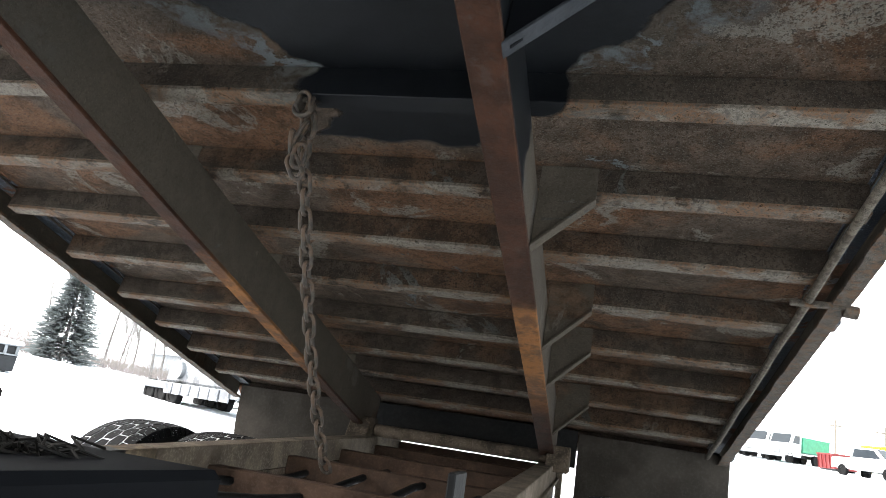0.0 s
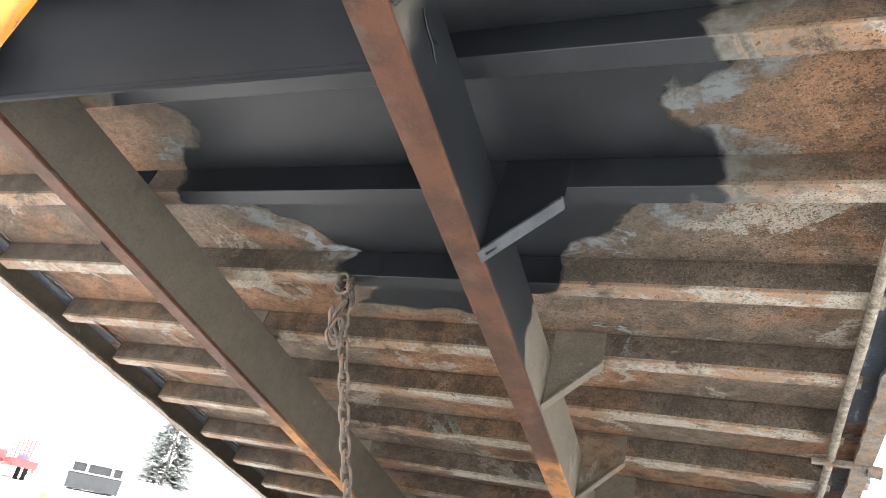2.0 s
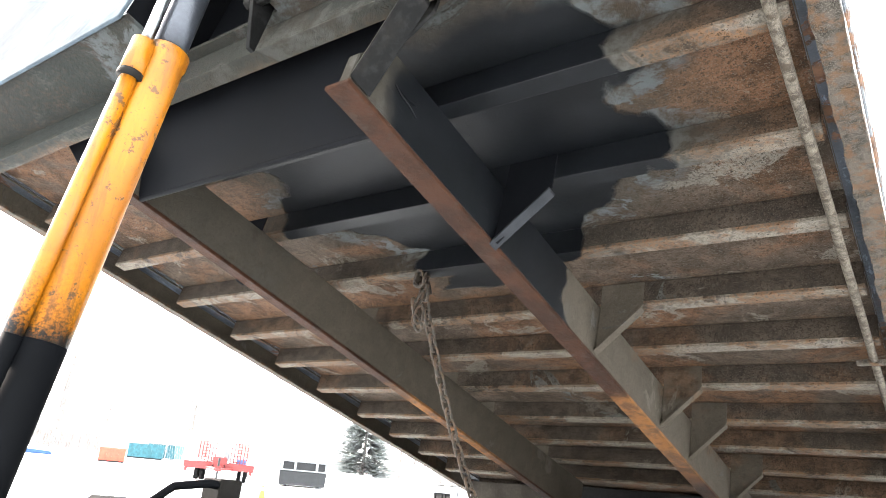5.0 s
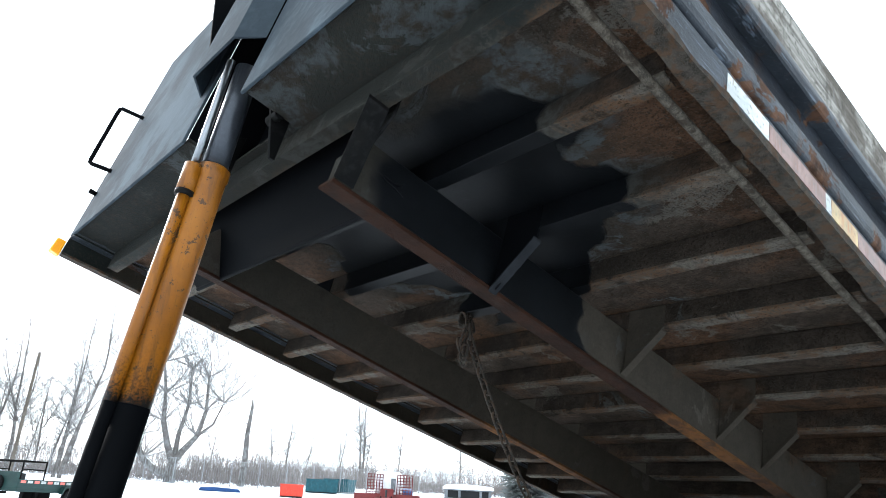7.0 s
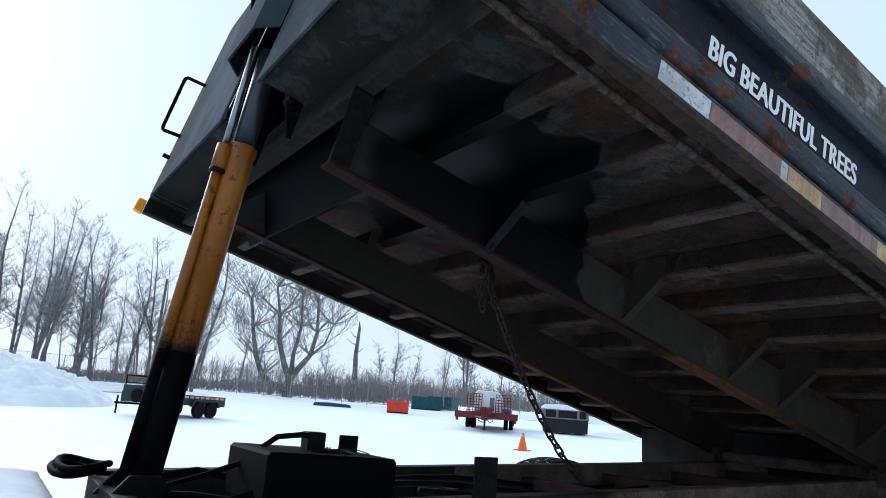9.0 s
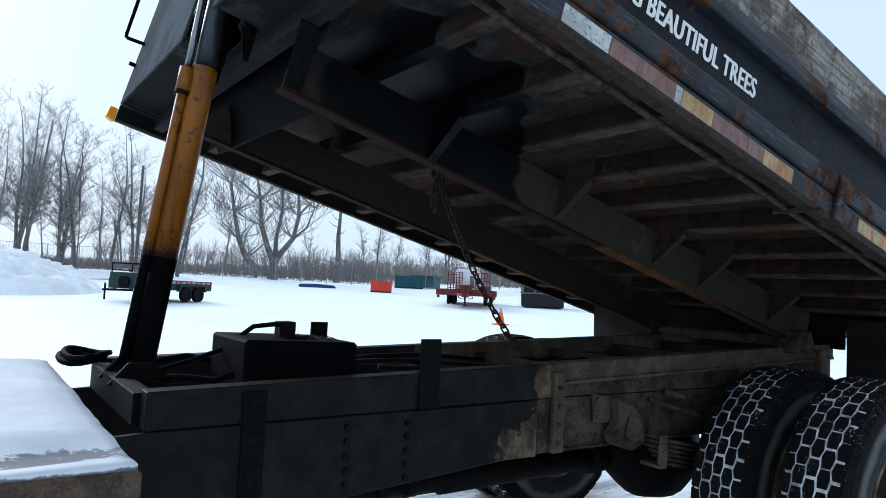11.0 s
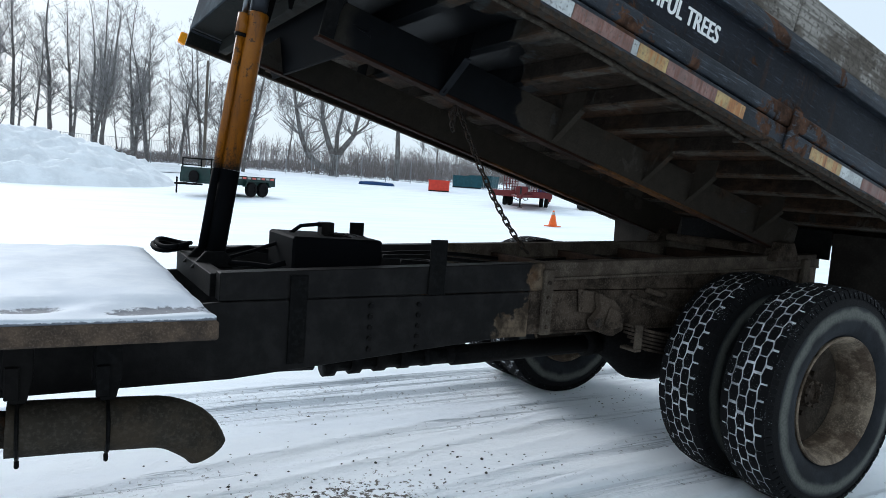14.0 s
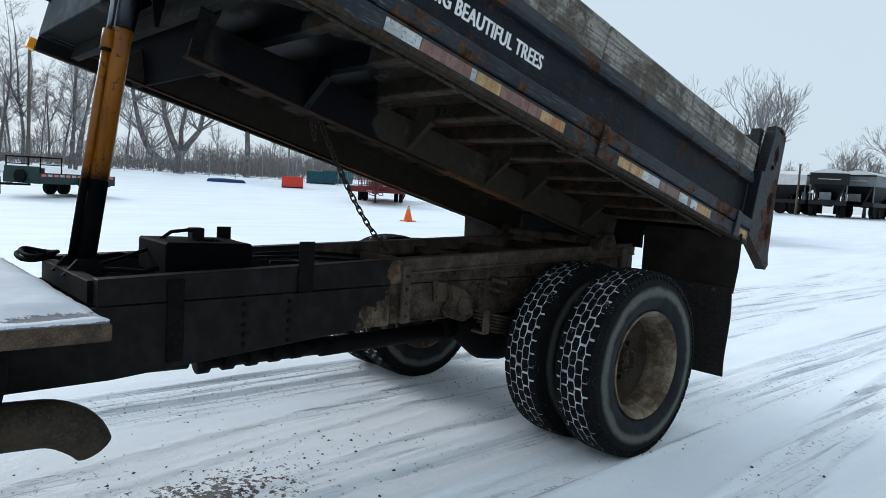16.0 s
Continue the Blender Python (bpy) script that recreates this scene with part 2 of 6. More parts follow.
M_RUSTRED = flange_rust()
M_SIDE = worn_paint("dark_blue_grey_paint", (0.0245, 0.029, 0.036), (0.076, 0.038, 0.022), 0.5, 0.55, 0.14)
M_PANEL = worn_paint("black_side_panel", (0.0105, 0.0125, 0.0168), (0.05, 0.025, 0.0145), 0.55, 0.56, 0.1)
M_POST = worn_paint("rusted_tail_post_paint", (0.0084, 0.01092, 0.01512), (0.068, 0.028, 0.013), 0.5, 0.485)
M_SIDERUST = plain("corroded_rail_edge", (0.034, 0.028, 0.022), 0.9, 0, 44, 0.75, 0.8, (0.055, 0.026, 0.011), 0.6, 0.1)
M_HEAD = plain("grey_headboard_paint", (0.055, 0.071, 0.084), 0.9, 0, 2.6, 0.5, 0.1, (0.026, 0.032, 0.038), 0.75, 0.02, 0.5)


def frame_paint():
    """Black paint that gives way to bare muddy steel towards the rear."""
    m, nt, bsdf = graph("half_painted_frame")
    co = coords(nt)
    sep = nt.nodes.new("ShaderNodeSeparateXYZ")
    nt.links.new(co, sep.inputs["Vector"])
    wob = calc(nt, "MULTIPLY", calc(nt, "SUBTRACT", noise_tex(nt, co, 5.0, 7, 0.6), 0.5), 0.45)
    lowf = calc(nt, "MULTIPLY", calc(nt, "SUBTRACT", sep.outputs["Z"], 0.9), 0.55)
    bare = step(nt, calc(nt, "SUBTRACT", calc(nt, "ADD", sep.outputs["Y"], wob), lowf), -1.19, -1.165)
    mid, fine = noise_tex(nt, co, 9.0, 7, 0.7), noise_tex(nt, co, 70.0, 4, 0.6)
    mud = mixc(nt, step(nt, mid, 0.38, 0.62), (0.032, 0.024, 0.017), (0.125, 0.094, 0.064))
    mud = mixc(nt, calc(nt, "MULTIPLY", step(nt, noise_tex(nt, co, 4.0, 6), 0.55, 0.65), 0.6), mud, (0.0714, 0.03528, 0.01596))
    black = mixc(nt, step(nt, mid, 0.4, 0.7), (0.006, 0.0056, 0.0054), (0.0135, 0.0125, 0.0118))
    nt.links.new(mixc(nt, bare, black, mud), bsdf.inputs["Base Color"])
    bsdf.inputs["Specular IOR Level"].default_value = 0.08
    r = nt.nodes.new("ShaderNodeMapRange")
    r.inputs["To Min"].default_value, r.inputs["To Max"].default_value = 0.55, 0.9
    nt.links.new(bare, r.inputs["Value"])
    nt.links.new(r.outputs["Result"], bsdf.inputs["Roughness"])
    bump(nt, bsdf, calc(nt, "ADD", fine, mid), 0.3, 0.004)
    return m


M_FRAME = frame_paint()
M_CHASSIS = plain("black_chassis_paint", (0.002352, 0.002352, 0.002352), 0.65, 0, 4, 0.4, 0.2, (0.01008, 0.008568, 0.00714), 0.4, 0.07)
M_MUD = plain("dried_mud_on_steel", (0.066, 0.050, 0.037), 0.9, 0, 9, 0.65, 0.45, (0.013, 0.010, 0.008), 0.75, 0.06)
M_TAN = plain("pale_mud_on_steel", (0.082, 0.066, 0.05), 0.9, 0, 9, 0.55, 0.4, (0.04, 0.03, 0.023), 0.6, 0.08)


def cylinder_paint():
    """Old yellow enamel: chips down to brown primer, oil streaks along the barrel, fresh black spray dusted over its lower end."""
    m, nt, bsdf = graph("yellow_cylinder_paint")
    co = coords(nt)
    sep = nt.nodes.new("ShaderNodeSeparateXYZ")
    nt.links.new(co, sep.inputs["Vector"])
    long_ = nt.nodes.new("ShaderNodeMapping")
    long_.inputs["Scale"].default_value = (1.0, 1.0, 0.10)
    nt.links.new(co, long_.inputs["Vector"])
    broad, mid, fine = noise_tex(nt, co, 5, 6, 0.6), noise_tex(nt, co, 26, 8, 0.7), noise_tex(nt, co, 140, 5, 0.7)
    runs_ = noise_tex(nt, long_.outputs["Vector"], 34, 6, 0.65)
    col = mixc(nt, step(nt, broad, 0.38, 0.62), (0.18, 0.058, 0.0012), (0.23, 0.077, 0.0014))
    col = mixc(nt, calc(nt, "MULTIPLY", step(nt, runs_, 0.50, 0.62), 0.6), col, (0.095, 0.034, 0.006))
    col = mixc(nt, calc(nt, "MULTIPLY", step(nt, runs_, 0.42, 0.34), 0.5), col, (0.255, 0.093, 0.003))
    chips = step(nt, calc(nt, "ADD", calc(nt, "MULTIPLY", mid, 0.7), calc(nt, "MULTIPLY", broad, 0.3)), 0.575, 0.59)
    col = mixc(nt, calc(nt, "MULTIPLY", chips, 0.85), col, (0.032, 0.017, 0.009))
    col = mixc(nt, calc(nt, "MULTIPLY", step(nt, fine, 0.60, 0.66), 0.6), col, (0.05, 0.024, 0.010))
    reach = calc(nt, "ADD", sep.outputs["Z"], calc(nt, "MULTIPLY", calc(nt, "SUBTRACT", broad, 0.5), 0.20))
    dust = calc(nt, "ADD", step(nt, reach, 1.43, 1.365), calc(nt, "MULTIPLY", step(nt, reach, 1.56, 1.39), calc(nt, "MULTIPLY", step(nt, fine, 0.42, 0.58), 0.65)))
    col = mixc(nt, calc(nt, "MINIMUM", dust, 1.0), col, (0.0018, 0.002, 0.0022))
    nt.links.new(col, bsdf.inputs["Base Color"])
    bsdf.inputs["Roughness"].default_value, bsdf.inputs["Specular IOR Level"].default_value = 0.42, 0.3
    bump(nt, bsdf, calc(nt, "SUBTRACT", fine, chips), 0.3, 0.003)
    return m


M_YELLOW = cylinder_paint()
M_BLACKPAINT = plain("fresh_black_paint", (0.0022, 0.0025, 0.0032), 0.7, 0, 5, 0.3, 0.01, None, 0, 0.03, 0.06)
M_CONDUIT = plain("gritty_conduit", (0.062, 0.052, 0.04), 0.9, 0, 60, 0.7, 0.8, (0.02, 0.014, 0.010), 0.85, 0.1)
M_CHROME = plain("hydraulic_rod_steel", (0.24, 0.255, 0.27), 0.28, 1.0, 7, 0.25, 0.1)
M_RODDARK = plain("dark_rod_coating", (0.05, 0.055, 0.065), 0.3, 0.6, 7, 0.3, 0.1)
M_CHAIN = plain("rusty_chain", (0.034, 0.027, 0.021), 0.8, 0.3, 40, 0.5, 0.3, (0.055, 0.028, 0.014), 0.5)
M_RUBBER = plain("tyre_rubber", (0.0034, 0.0034, 0.0038), 0.85, 0, 12, 0.3, 0.3, None, 0, 0.15)


def sidewall():
    """Black rubber with a ring of dried road dust half way down the wall."""
    m, nt, bsdf = graph("dusty_tyre_sidewall")
    co = coords(nt)
    sep = nt.nodes.new("ShaderNodeSeparateXYZ")
    nt.links.new(co, sep.inputs["Vector"])
    y, z = sep.outputs["Y"], sep.outputs["Z"]
    rad = calc(nt, "SQRT", calc(nt, "ADD", calc(nt, "MULTIPLY", y, y), calc(nt, "MULTIPLY", z, z)))
    broad, fine = noise_tex(nt, co, 7, 7, 0.65), noise_tex(nt, co, 90, 4, 0.6)
    wob = calc(nt, "MULTIPLY", calc(nt, "SUBTRACT", broad, 0.5), 0.05)
    rad = calc(nt, "ADD", rad, wob)
    ring = calc(nt, "MULTIPLY", step(nt, rad, 0.380, 0.412), step(nt, rad, 0.450, 0.425))
    ring = calc(nt, "MULTIPLY", ring, calc(nt, "ADD", 0.65, calc(nt, "MULTIPLY", step(nt, fine, 0.35, 0.6), 0.25)))
    col = mixc(nt, step(nt, broad, 0.4, 0.6), (0.0062, 0.007, 0.0086), (0.012, 0.0138, 0.0165))
    col = mixc(nt, ring, col, (0.098, 0.102, 0.088))
    nt.links.new(col, bsdf.inputs["Base Color"])
    bsdf.inputs["Roughness"].default_value, bsdf.inputs["Specular IOR Level"].default_value = 0.8, 0.2
    bump(nt, bsdf, fine, 0.3, 0.003)
    return m


M_SIDEWALL = sidewall()
M_DISC = plain("dark_muddy_wheel_disc", (0.045, 0.036, 0.027), 0.85, 0.0, 9, 0.6, 0.4, (0.02, 0.014, 0.010), 0.7, 0.12)
M_RIM = plain("muddy_rim", (0.205, 0.16, 0.115), 0.85, 0.0, 9, 0.6, 0.4, (0.036, 0.021, 0.013), 0.7, 0.15)


def old_board():
    """Grey weathered timber with grain along the board and dark stains."""
    m, nt, bsdf = graph("weathered_board")
    co = coords(nt)
    mp = nt.nodes.new("ShaderNodeMapping")
    mp.inputs["Scale"].default_value = (6.0, 0.7, 14.0)
    nt.links.new(co, mp.inputs["Vector"])
    grain, stain, fleck = noise_tex(nt, mp.outputs["Vector"], 4.0, 9, 0.7, 0.6), noise_tex(nt, co, 3.2, 8, 0.68), noise_tex(nt, co, 60, 5, 0.7)
    col = mixc(nt, step(nt, grain, 0.4, 0.6), (0.12, 0.112, 0.098), (0.28, 0.262, 0.235))
    dn = nt.nodes.new("ShaderNodeMapping")
    dn.inputs["Scale"].default_value = (2.0, 2.0, 0.3)
    nt.links.new(co, dn.inputs["Vector"])
    col = mixc(nt, calc(nt, "MULTIPLY", step(nt, noise_tex(nt, dn.outputs["Vector"], 7, 7, 0.7), 0.54, 0.64), 0.65), col, (0.05, 0.046, 0.04))
    col = mixc(nt, calc(nt, "MULTIPLY", step(nt, stain, 0.48, 0.57), 0.75), col, (0.058, 0.046, 0.035))
    col = mixc(nt, calc(nt, "MULTIPLY", step(nt, fleck, 0.53, 0.62), 0.75), col, (0.04, 0.034, 0.028))
    nt.links.new(col, bsdf.inputs["Base Color"])
    bsdf.inputs["Roughness"].default_value, bsdf.inputs["Specular IOR Level"].default_value = 0.92, 0.15
    bump(nt, bsdf, calc(nt, "ADD", grain, fleck), 0.5, 0.006)
    return m


M_WOOD = old_board()


def snowy_rubber():
    """Black tread rubber with flecks of snow stuck to it."""
    m, nt, bsdf = graph("snow_flecked_rubber")
    co = coords(nt)
    fine, patchy = noise_tex(nt, co, 130, 5, 0.7), noise_tex(nt, co, 9, 5, 0.6)
    flecks = calc(nt, "MULTIPLY", step(nt, calc(nt, "ADD", fine, calc(nt, "MULTIPLY", patchy, 0.35)), 0.81, 0.86), 0.7)
    nt.links.new(mixc(nt, flecks, (0.0032, 0.0033, 0.0038), (0.5, 0.52, 0.55)), bsdf.inputs["Base Color"])
    bsdf.inputs["Roughness"].default_value, bsdf.inputs["Specular IOR Level"].default_value = 0.85, 0.12
    bump(nt, bsdf, fine, 0.4, 0.003)
    return m


M_TREAD = snowy_rubber()
M_FLAP = plain("muddy_mud_flap", (0.018, 0.0165, 0.015), 0.9, 0, 75, 0.5, 0.5, (0.04, 0.034, 0.028), 0.35, 0.12)
M_PLATE = plain("dull_brown_plate", (0.026, 0.022, 0.018), 0.85, 0, 5, 0.4, 0.15, (0.013, 0.010, 0.008), 0.5, 0.08)
# black paint lightened to hold the sky's sheen on the first gusset's lip
M_LIP = plain("black_paint_sky_sheen", (0.0085, 0.0098, 0.0118), 0.7, 0, 12, 0.5, 0.03, (0.016, 0.017, 0.019), 0.5, 0.1)
M_RUSTBAR = plain("dark_rusted_bar", (0.034, 0.020, 0.0135), 0.9, 0, 9, 0.5, 0.2, (0.014, 0.009, 0.0065), 0.7, 0.06)
M_PIPE = plain("heat_stained_pipe", (0.036, 0.03, 0.022), 0.75, 0.1, 6, 0.5, 0.4, (0.06, 0.044, 0.028), 0.45, 0.15)
M_DECK = plain("worn_deck_edge", (0.078, 0.053, 0.035), 0.85, 0, 12, 0.6, 0.4, (0.018, 0.013, 0.010), 0.7)
M_LETTER = plain("white_letter_vinyl", (0.72, 0.72, 0.70), 0.5, 0, 20, 0.1, 0.1)


def tape(name, color, stain, amount):
    """Old reflective tape with rust that has run down it in streaks."""
    m, nt, bsdf = graph(name)
    co = coords(nt)
    mp = nt.nodes.new("ShaderNodeMapping")
    mp.inputs["Scale"].default_value = (1.0, 1.0, 0.12)
    nt.links.new(co, mp.inputs["Vector"])
    runs_, wear, fine = noise_tex(nt, mp.outputs["Vector"], 24, 6, 0.7), noise_tex(nt, co, 11, 8, 0.7), noise_tex(nt, co, 80, 5, 0.7)
    col = mixc(nt, step(nt, wear, 0.4, 0.62), tuple(c * 0.6 for c in color), color)
    col = mixc(nt, calc(nt, "MULTIPLY", step(nt, runs_, 0.62 - 0.2 * amount, 0.70 - 0.12 * amount), 0.9), col, mixc(nt, step(nt, runs_, 0.55, 0.68), stain, tuple(c * 0.45 for c in stain)))
    col = mixc(nt, calc(nt, "MULTIPLY", step(nt, fine, 0.55, 0.63), 0.65), col, (0.045, 0.034, 0.026))
    col = mixc(nt, step(nt, wear, 0.66, 0.68), col, (0.03, 0.022, 0.018))
    nt.links.new(col, bsdf.inputs["Base Color"])
    bsdf.inputs["Roughness"].default_value = 0.45
    bump(nt, bsdf, wear, 0.2, 0.002)
    return m


M_TAPEW = tape("white_reflective_tape", (0.46, 0.48, 0.47), (0.34, 0.25, 0.16), 0.15)
M_TAPEY = tape("yellowed_reflective_tape", (0.40, 0.28, 0.11), (0.28, 0.09, 0.010), 1.0)
M_TAPER = tape("faded_red_reflective_tape", (0.185, 0.10, 0.08), (0.11, 0.03, 0.014), 0.95)
M_AMBER = plain("amber_lens", (0.85, 0.32, 0.01), 0.25, 0, 6, 0.15, 0.1)


# ---- mesh tools ----
class Shape:
    """Collects solids into one mesh."""

    def __init__(self):
        self.v, self.f = [], []

    def add(self, verts, faces):
        n = len(self.v)
        self.v += [tuple(p) for p in verts]
        self.f += [tuple(i + n for i in face) for face in faces]
        return self

    def box(self, x0, x1, y0, y1, z0, z1):
        return self.hexa([(x0, y0, z0), (x1, y0, z0), (x1, y1, z0), (x0, y1, z0), (x0, y0, z1), (x1, y0, z1), (x1, y1, z1), (x0, y1, z1)])

    def hexa(self, p):
        return self.add(p, [(3, 2, 1, 0), (4, 5, 6, 7), (0, 1, 5, 4), (1, 2, 6, 5), (2, 3, 7, 6), (3, 0, 4, 7)])

    def prism(self, poly, axis, a, b):
        """A polygon in the plane across the axis (0, 1, 2), pushed from a to b along it."""
        n = len(poly)
        put = lambda u, v, w: {0: (w, u, v), 1: (u, w, v), 2: (u, v, w)}[axis]
        verts = [put(u, v, a) for u, v in poly] + [put(u, v, b) for u, v in poly]
        faces = [tuple(range(n)), tuple(range(2 * n - 1, n - 1, -1))] + [(i, i + n, (i + 1) % n + n, (i + 1) % n) for i in range(n)]
        return self.add(verts, faces)

    def tube(self, path, radii, sides=10, cap=True):
        path = [Vector(p) for p in path]
        if isinstance(radii, (int, float)):
            radii = [radii] * len(path)
        verts, faces, side = [], [], None
        for i, p in enumerate(path):
            way = (path[min(i + 1, len(path) - 1)] - path[max(i - 1, 0)]).normalized()
            if side is None:
                side = way.orthogonal().normalized()
            side = (side - way * side.dot(way)).normalized()
            other = way.cross(side)
            for k in range(sides):
                a = 2 * math.pi * k / sides
                verts.append(p + (side * math.cos(a) + other * math.sin(a)) * radii[i])
        for i in range(len(path) - 1):
            for k in range(sides):
                a, b = i * sides + k, i * sides + (k + 1) % sides
                faces.append((a, b, b + sides, a + sides))
        if cap:
            faces += [tuple(range(sides - 1, -1, -1)), tuple(range(len(verts) - sides, len(verts)))]
        return self.add(verts, faces)

    def lathe(self, profile, sides=48, centre=(0, 0, 0)):
        """Turns (x, r) pairs about the x axis."""
        verts, faces, n = [], [], len(profile)
        for k in range(sides):
            a = 2 * math.pi * k / sides
            verts += [(centre[0] + x, centre[1] + r * math.cos(a), centre[2] + r * math.sin(a)) for x, r in profile]
        for k in range(sides):
            a, b = k * n, (k + 1) % sides * n
            faces += [(a + i, a + i + 1, b + i + 1, b + i) for i in range(n - 1)]
        return self.add(verts, faces)

    def mesh(self, name, bevel=0.0, smooth=False):
        me = bpy.data.meshes.new(name)
        me.from_pydata(self.v, [], self.f)
        bm = bmesh.new()
        bm.from_mesh(me)
        bmesh.ops.recalc_face_normals(bm, faces=bm.faces)
        if bevel:
            edges = [e for e in bm.edges if e.is_manifold and e.calc_face_angle(0) > 0.5]
            bmesh.ops.bevel(bm, geom=edges, offset=bevel, segments=1, affect="EDGES", clamp_overlap=True)
        for face in bm.faces:
            face.smooth = smooth
        bm.to_mesh(me)
        bm.free()
        return me


def part(name, shape, material, parent=None, label="", bevel=0.0, smooth=False):
    ob = new(name, shape.mesh(name, bevel, smooth) if isinstance(shape, Shape) else shape)
    if material:
        ob.data.materials.append(material)
    if parent:
        ob.parent = parent
    return tagged(ob, label)


def again(name, mesh, parent, m):
    """One more part on a mesh."""
    o = new(name, mesh)
    o.parent = parent
    o.matrix_basis = m
    return o


def thing(name, label, category, m=None, group=""):
    ob = new(name)
    ob.empty_display_size = 0.2
    if m is not None:
        ob.matrix_basis = m
    return tagged(ob, label, category, group)


# ---- the dump truck ----
TILT = -14.3
HINGE = (0.01, 0.75, 1.103)
WIDE = 0.13  # the passenger side of the bed reaches further out from the beams
BED = pose(*HINGE, TILT)
truck = thing("dump_truck", "dark blue-grey dump truck with raised rusty bed on snow", "dump truck")

# -- the bed: local y runs to the rear from the hinge, z across the floor
FRONT, REAR, FLOOR_Z = -3.215, 0.47, 0.297
CROSS_Y = [-3.02, -2.73, -2.42, -2.11, -1.795, -1.50, -1.19, -0.85, -0.55, -0.25, 0.06]
bed = part("dump_bed", Shape().prism([(-1.2 - WIDE, FRONT + 0.01), (-0.16, FRONT + 0.01), (-0.16, -3.06), (0.225, -3.06), (0.225, FRONT + 0.01), (1.2, FRONT + 0.01), (1.2, REAR), (-1.2 - WIDE, REAR)], 2, FLOOR_Z, FLOOR_Z + 0.012), M_FLOOR, truck, "rusty dump bed, raised, black overspray under its front")
bed.matrix_basis = BED

cross = Shape()
cross.prism([(-0.016, 0.217), (0.030, 0.217), (0.030, 0.2245), (-0.010, 0.2245), (-0.010, FLOOR_Z - 0.008), (0.030, FLOOR_Z - 0.008), (0.030, FLOOR_Z - 0.002), (-0.016, FLOOR_Z - 0.002)], 0, -1.19 - WIDE, 1.19)
me = cross.mesh("crossmember", 0.0015)
me.materials.append(M_CROSS)
for i, y in enumerate(CROSS_Y):
    # each channel is its own mesh with its place in it, so that stains differ
    own = me.copy()
    own.transform(Matrix.Translation((0, y, 0)))
    part("crossmember", own, None, bed, "rusty steel channel with flaking pale paint" if i == 0 else "")


def beam(side):
    x0, x1 = (0.418, 0.482) if side > 0 else (-0.452, -0.405)
    s = Shape()
    s.prism([(-2.995, 0.06), (0.12, 0.035), (0.12, 0.2165), (-2.93, 0.2165), (-2.995, 0.13)], 0, x0 + (0.03 if side > 0 else 0.012), x1 - (0.004 if side > 0 else 0.006))
    ob = part("longitudinal_beam", s, M_BEAM, bed, "grimy steel beam under the bed", 0.003)
    s = Shape()
    s.prism([(-2.998, 0.048), (0.12, 0.023), (0.12, 0.0345), (-2.998, 0.0595)], 0, x0, x1)
    part("beam_flange", s, M_RUSTRED, bed, "bare rust-red lower flange", 0.002)
    return ob


for side in (1, -1):
    beam(side)
part("web_tear", Shape().prism([(-2.885, 0.150), (-2.868, 0.152), (-2.835, 0.150), (-2.805, 0.168), (-2.812, 0.150), (-2.800, 0.128), (-2.83, 0.138), (-2.86, 0.140)], 0, 0.4785, 0.4815), M_CROSS, bed, "torn bent lip of the web", 0.001)
part("web_tear", Shape().prism([(-2.88, 0.147), (-2.84, 0.146), (-2.815, 0.152), (-2.825, 0.143), (-2.86, 0.143)], 0, 0.4817, 0.482), M_BLACKPAINT, bed)

# gussets from the beams out to the channels
for i, y in enumerate((-2.42, -1.795, -1.19, -0.85, -0.25)):
    for side in (1, -1):
        x = 0.479 if side > 0 else -0.452
        d = 0.135 * side
        k = -0.022 if i == 0 else 0.0
        s = Shape().prism([(x, 0.075 + k), (x + 0.012 * side, 0.07 + k), (x + d, 0.212 + k), (x + d, FLOOR_Z - 0.003), (x, FLOOR_Z - 0.003)], 1, y - 0.018, y - 0.011)
        lip_ = Shape().hexa([(u, v, z + dz + k) for dz in (-0.010, -0.001) for u, v, z in ((x, y - 0.030, 0.07), (x + d, y - 0.030, 0.207), (x + d, y + 0.001, 0.207), (x, y + 0.001, 0.07))])
        part("gusset_lip", lip_, M_BEAM if i else M_LIP, bed, "" if i else "black lip, greyed for sky reflected on it", 0.001)
        part("gusset", s, M_BEAM if i else M_BLACKPAINT, bed, "black painted gusset" if i == 0 else "", 0.001)

# deep cross plate that ties the beams' front ends
a_, b_ = FLOOR_Z - 0.003, 0.055
s = Shape().hexa([(-0.60, -2.85, b_), (0.446, -2.85, b_), (0.446, -2.862, b_), (-0.60, -2.862, b_), (-0.86, -2.945, a_), (0.446, -2.945, a_), (0.446, -2.957, a_), (-0.86, -2.957, a_)])
s.tube([(-0.60, -2.856, b_), (0.446, -2.856, b_)], 0.008, 8)
part("cross_plate", s, M_BLACKPAINT, bed, "freshly painted black cross plate", 0.002)
s = Shape().hexa([(0.484, -3.0, 0.06), (0.62, -3.05, 0.205), (0.62, -2.99, 0.205), (0.484, -2.94, 0.06), (0.484, -3.0, 0.07), (0.62, -3.05, 0.215), (0.62, -2.99, 0.215), (0.484, -2.94, 0.07)])
s.prism([(0.484, 0.07), (0.62, 0.212), (0.62, 0.29), (0.484, 0.29)], 1, -2.975, -2.967)
part("front_bracket", s, M_CHASSIS, bed, "", 0.001)


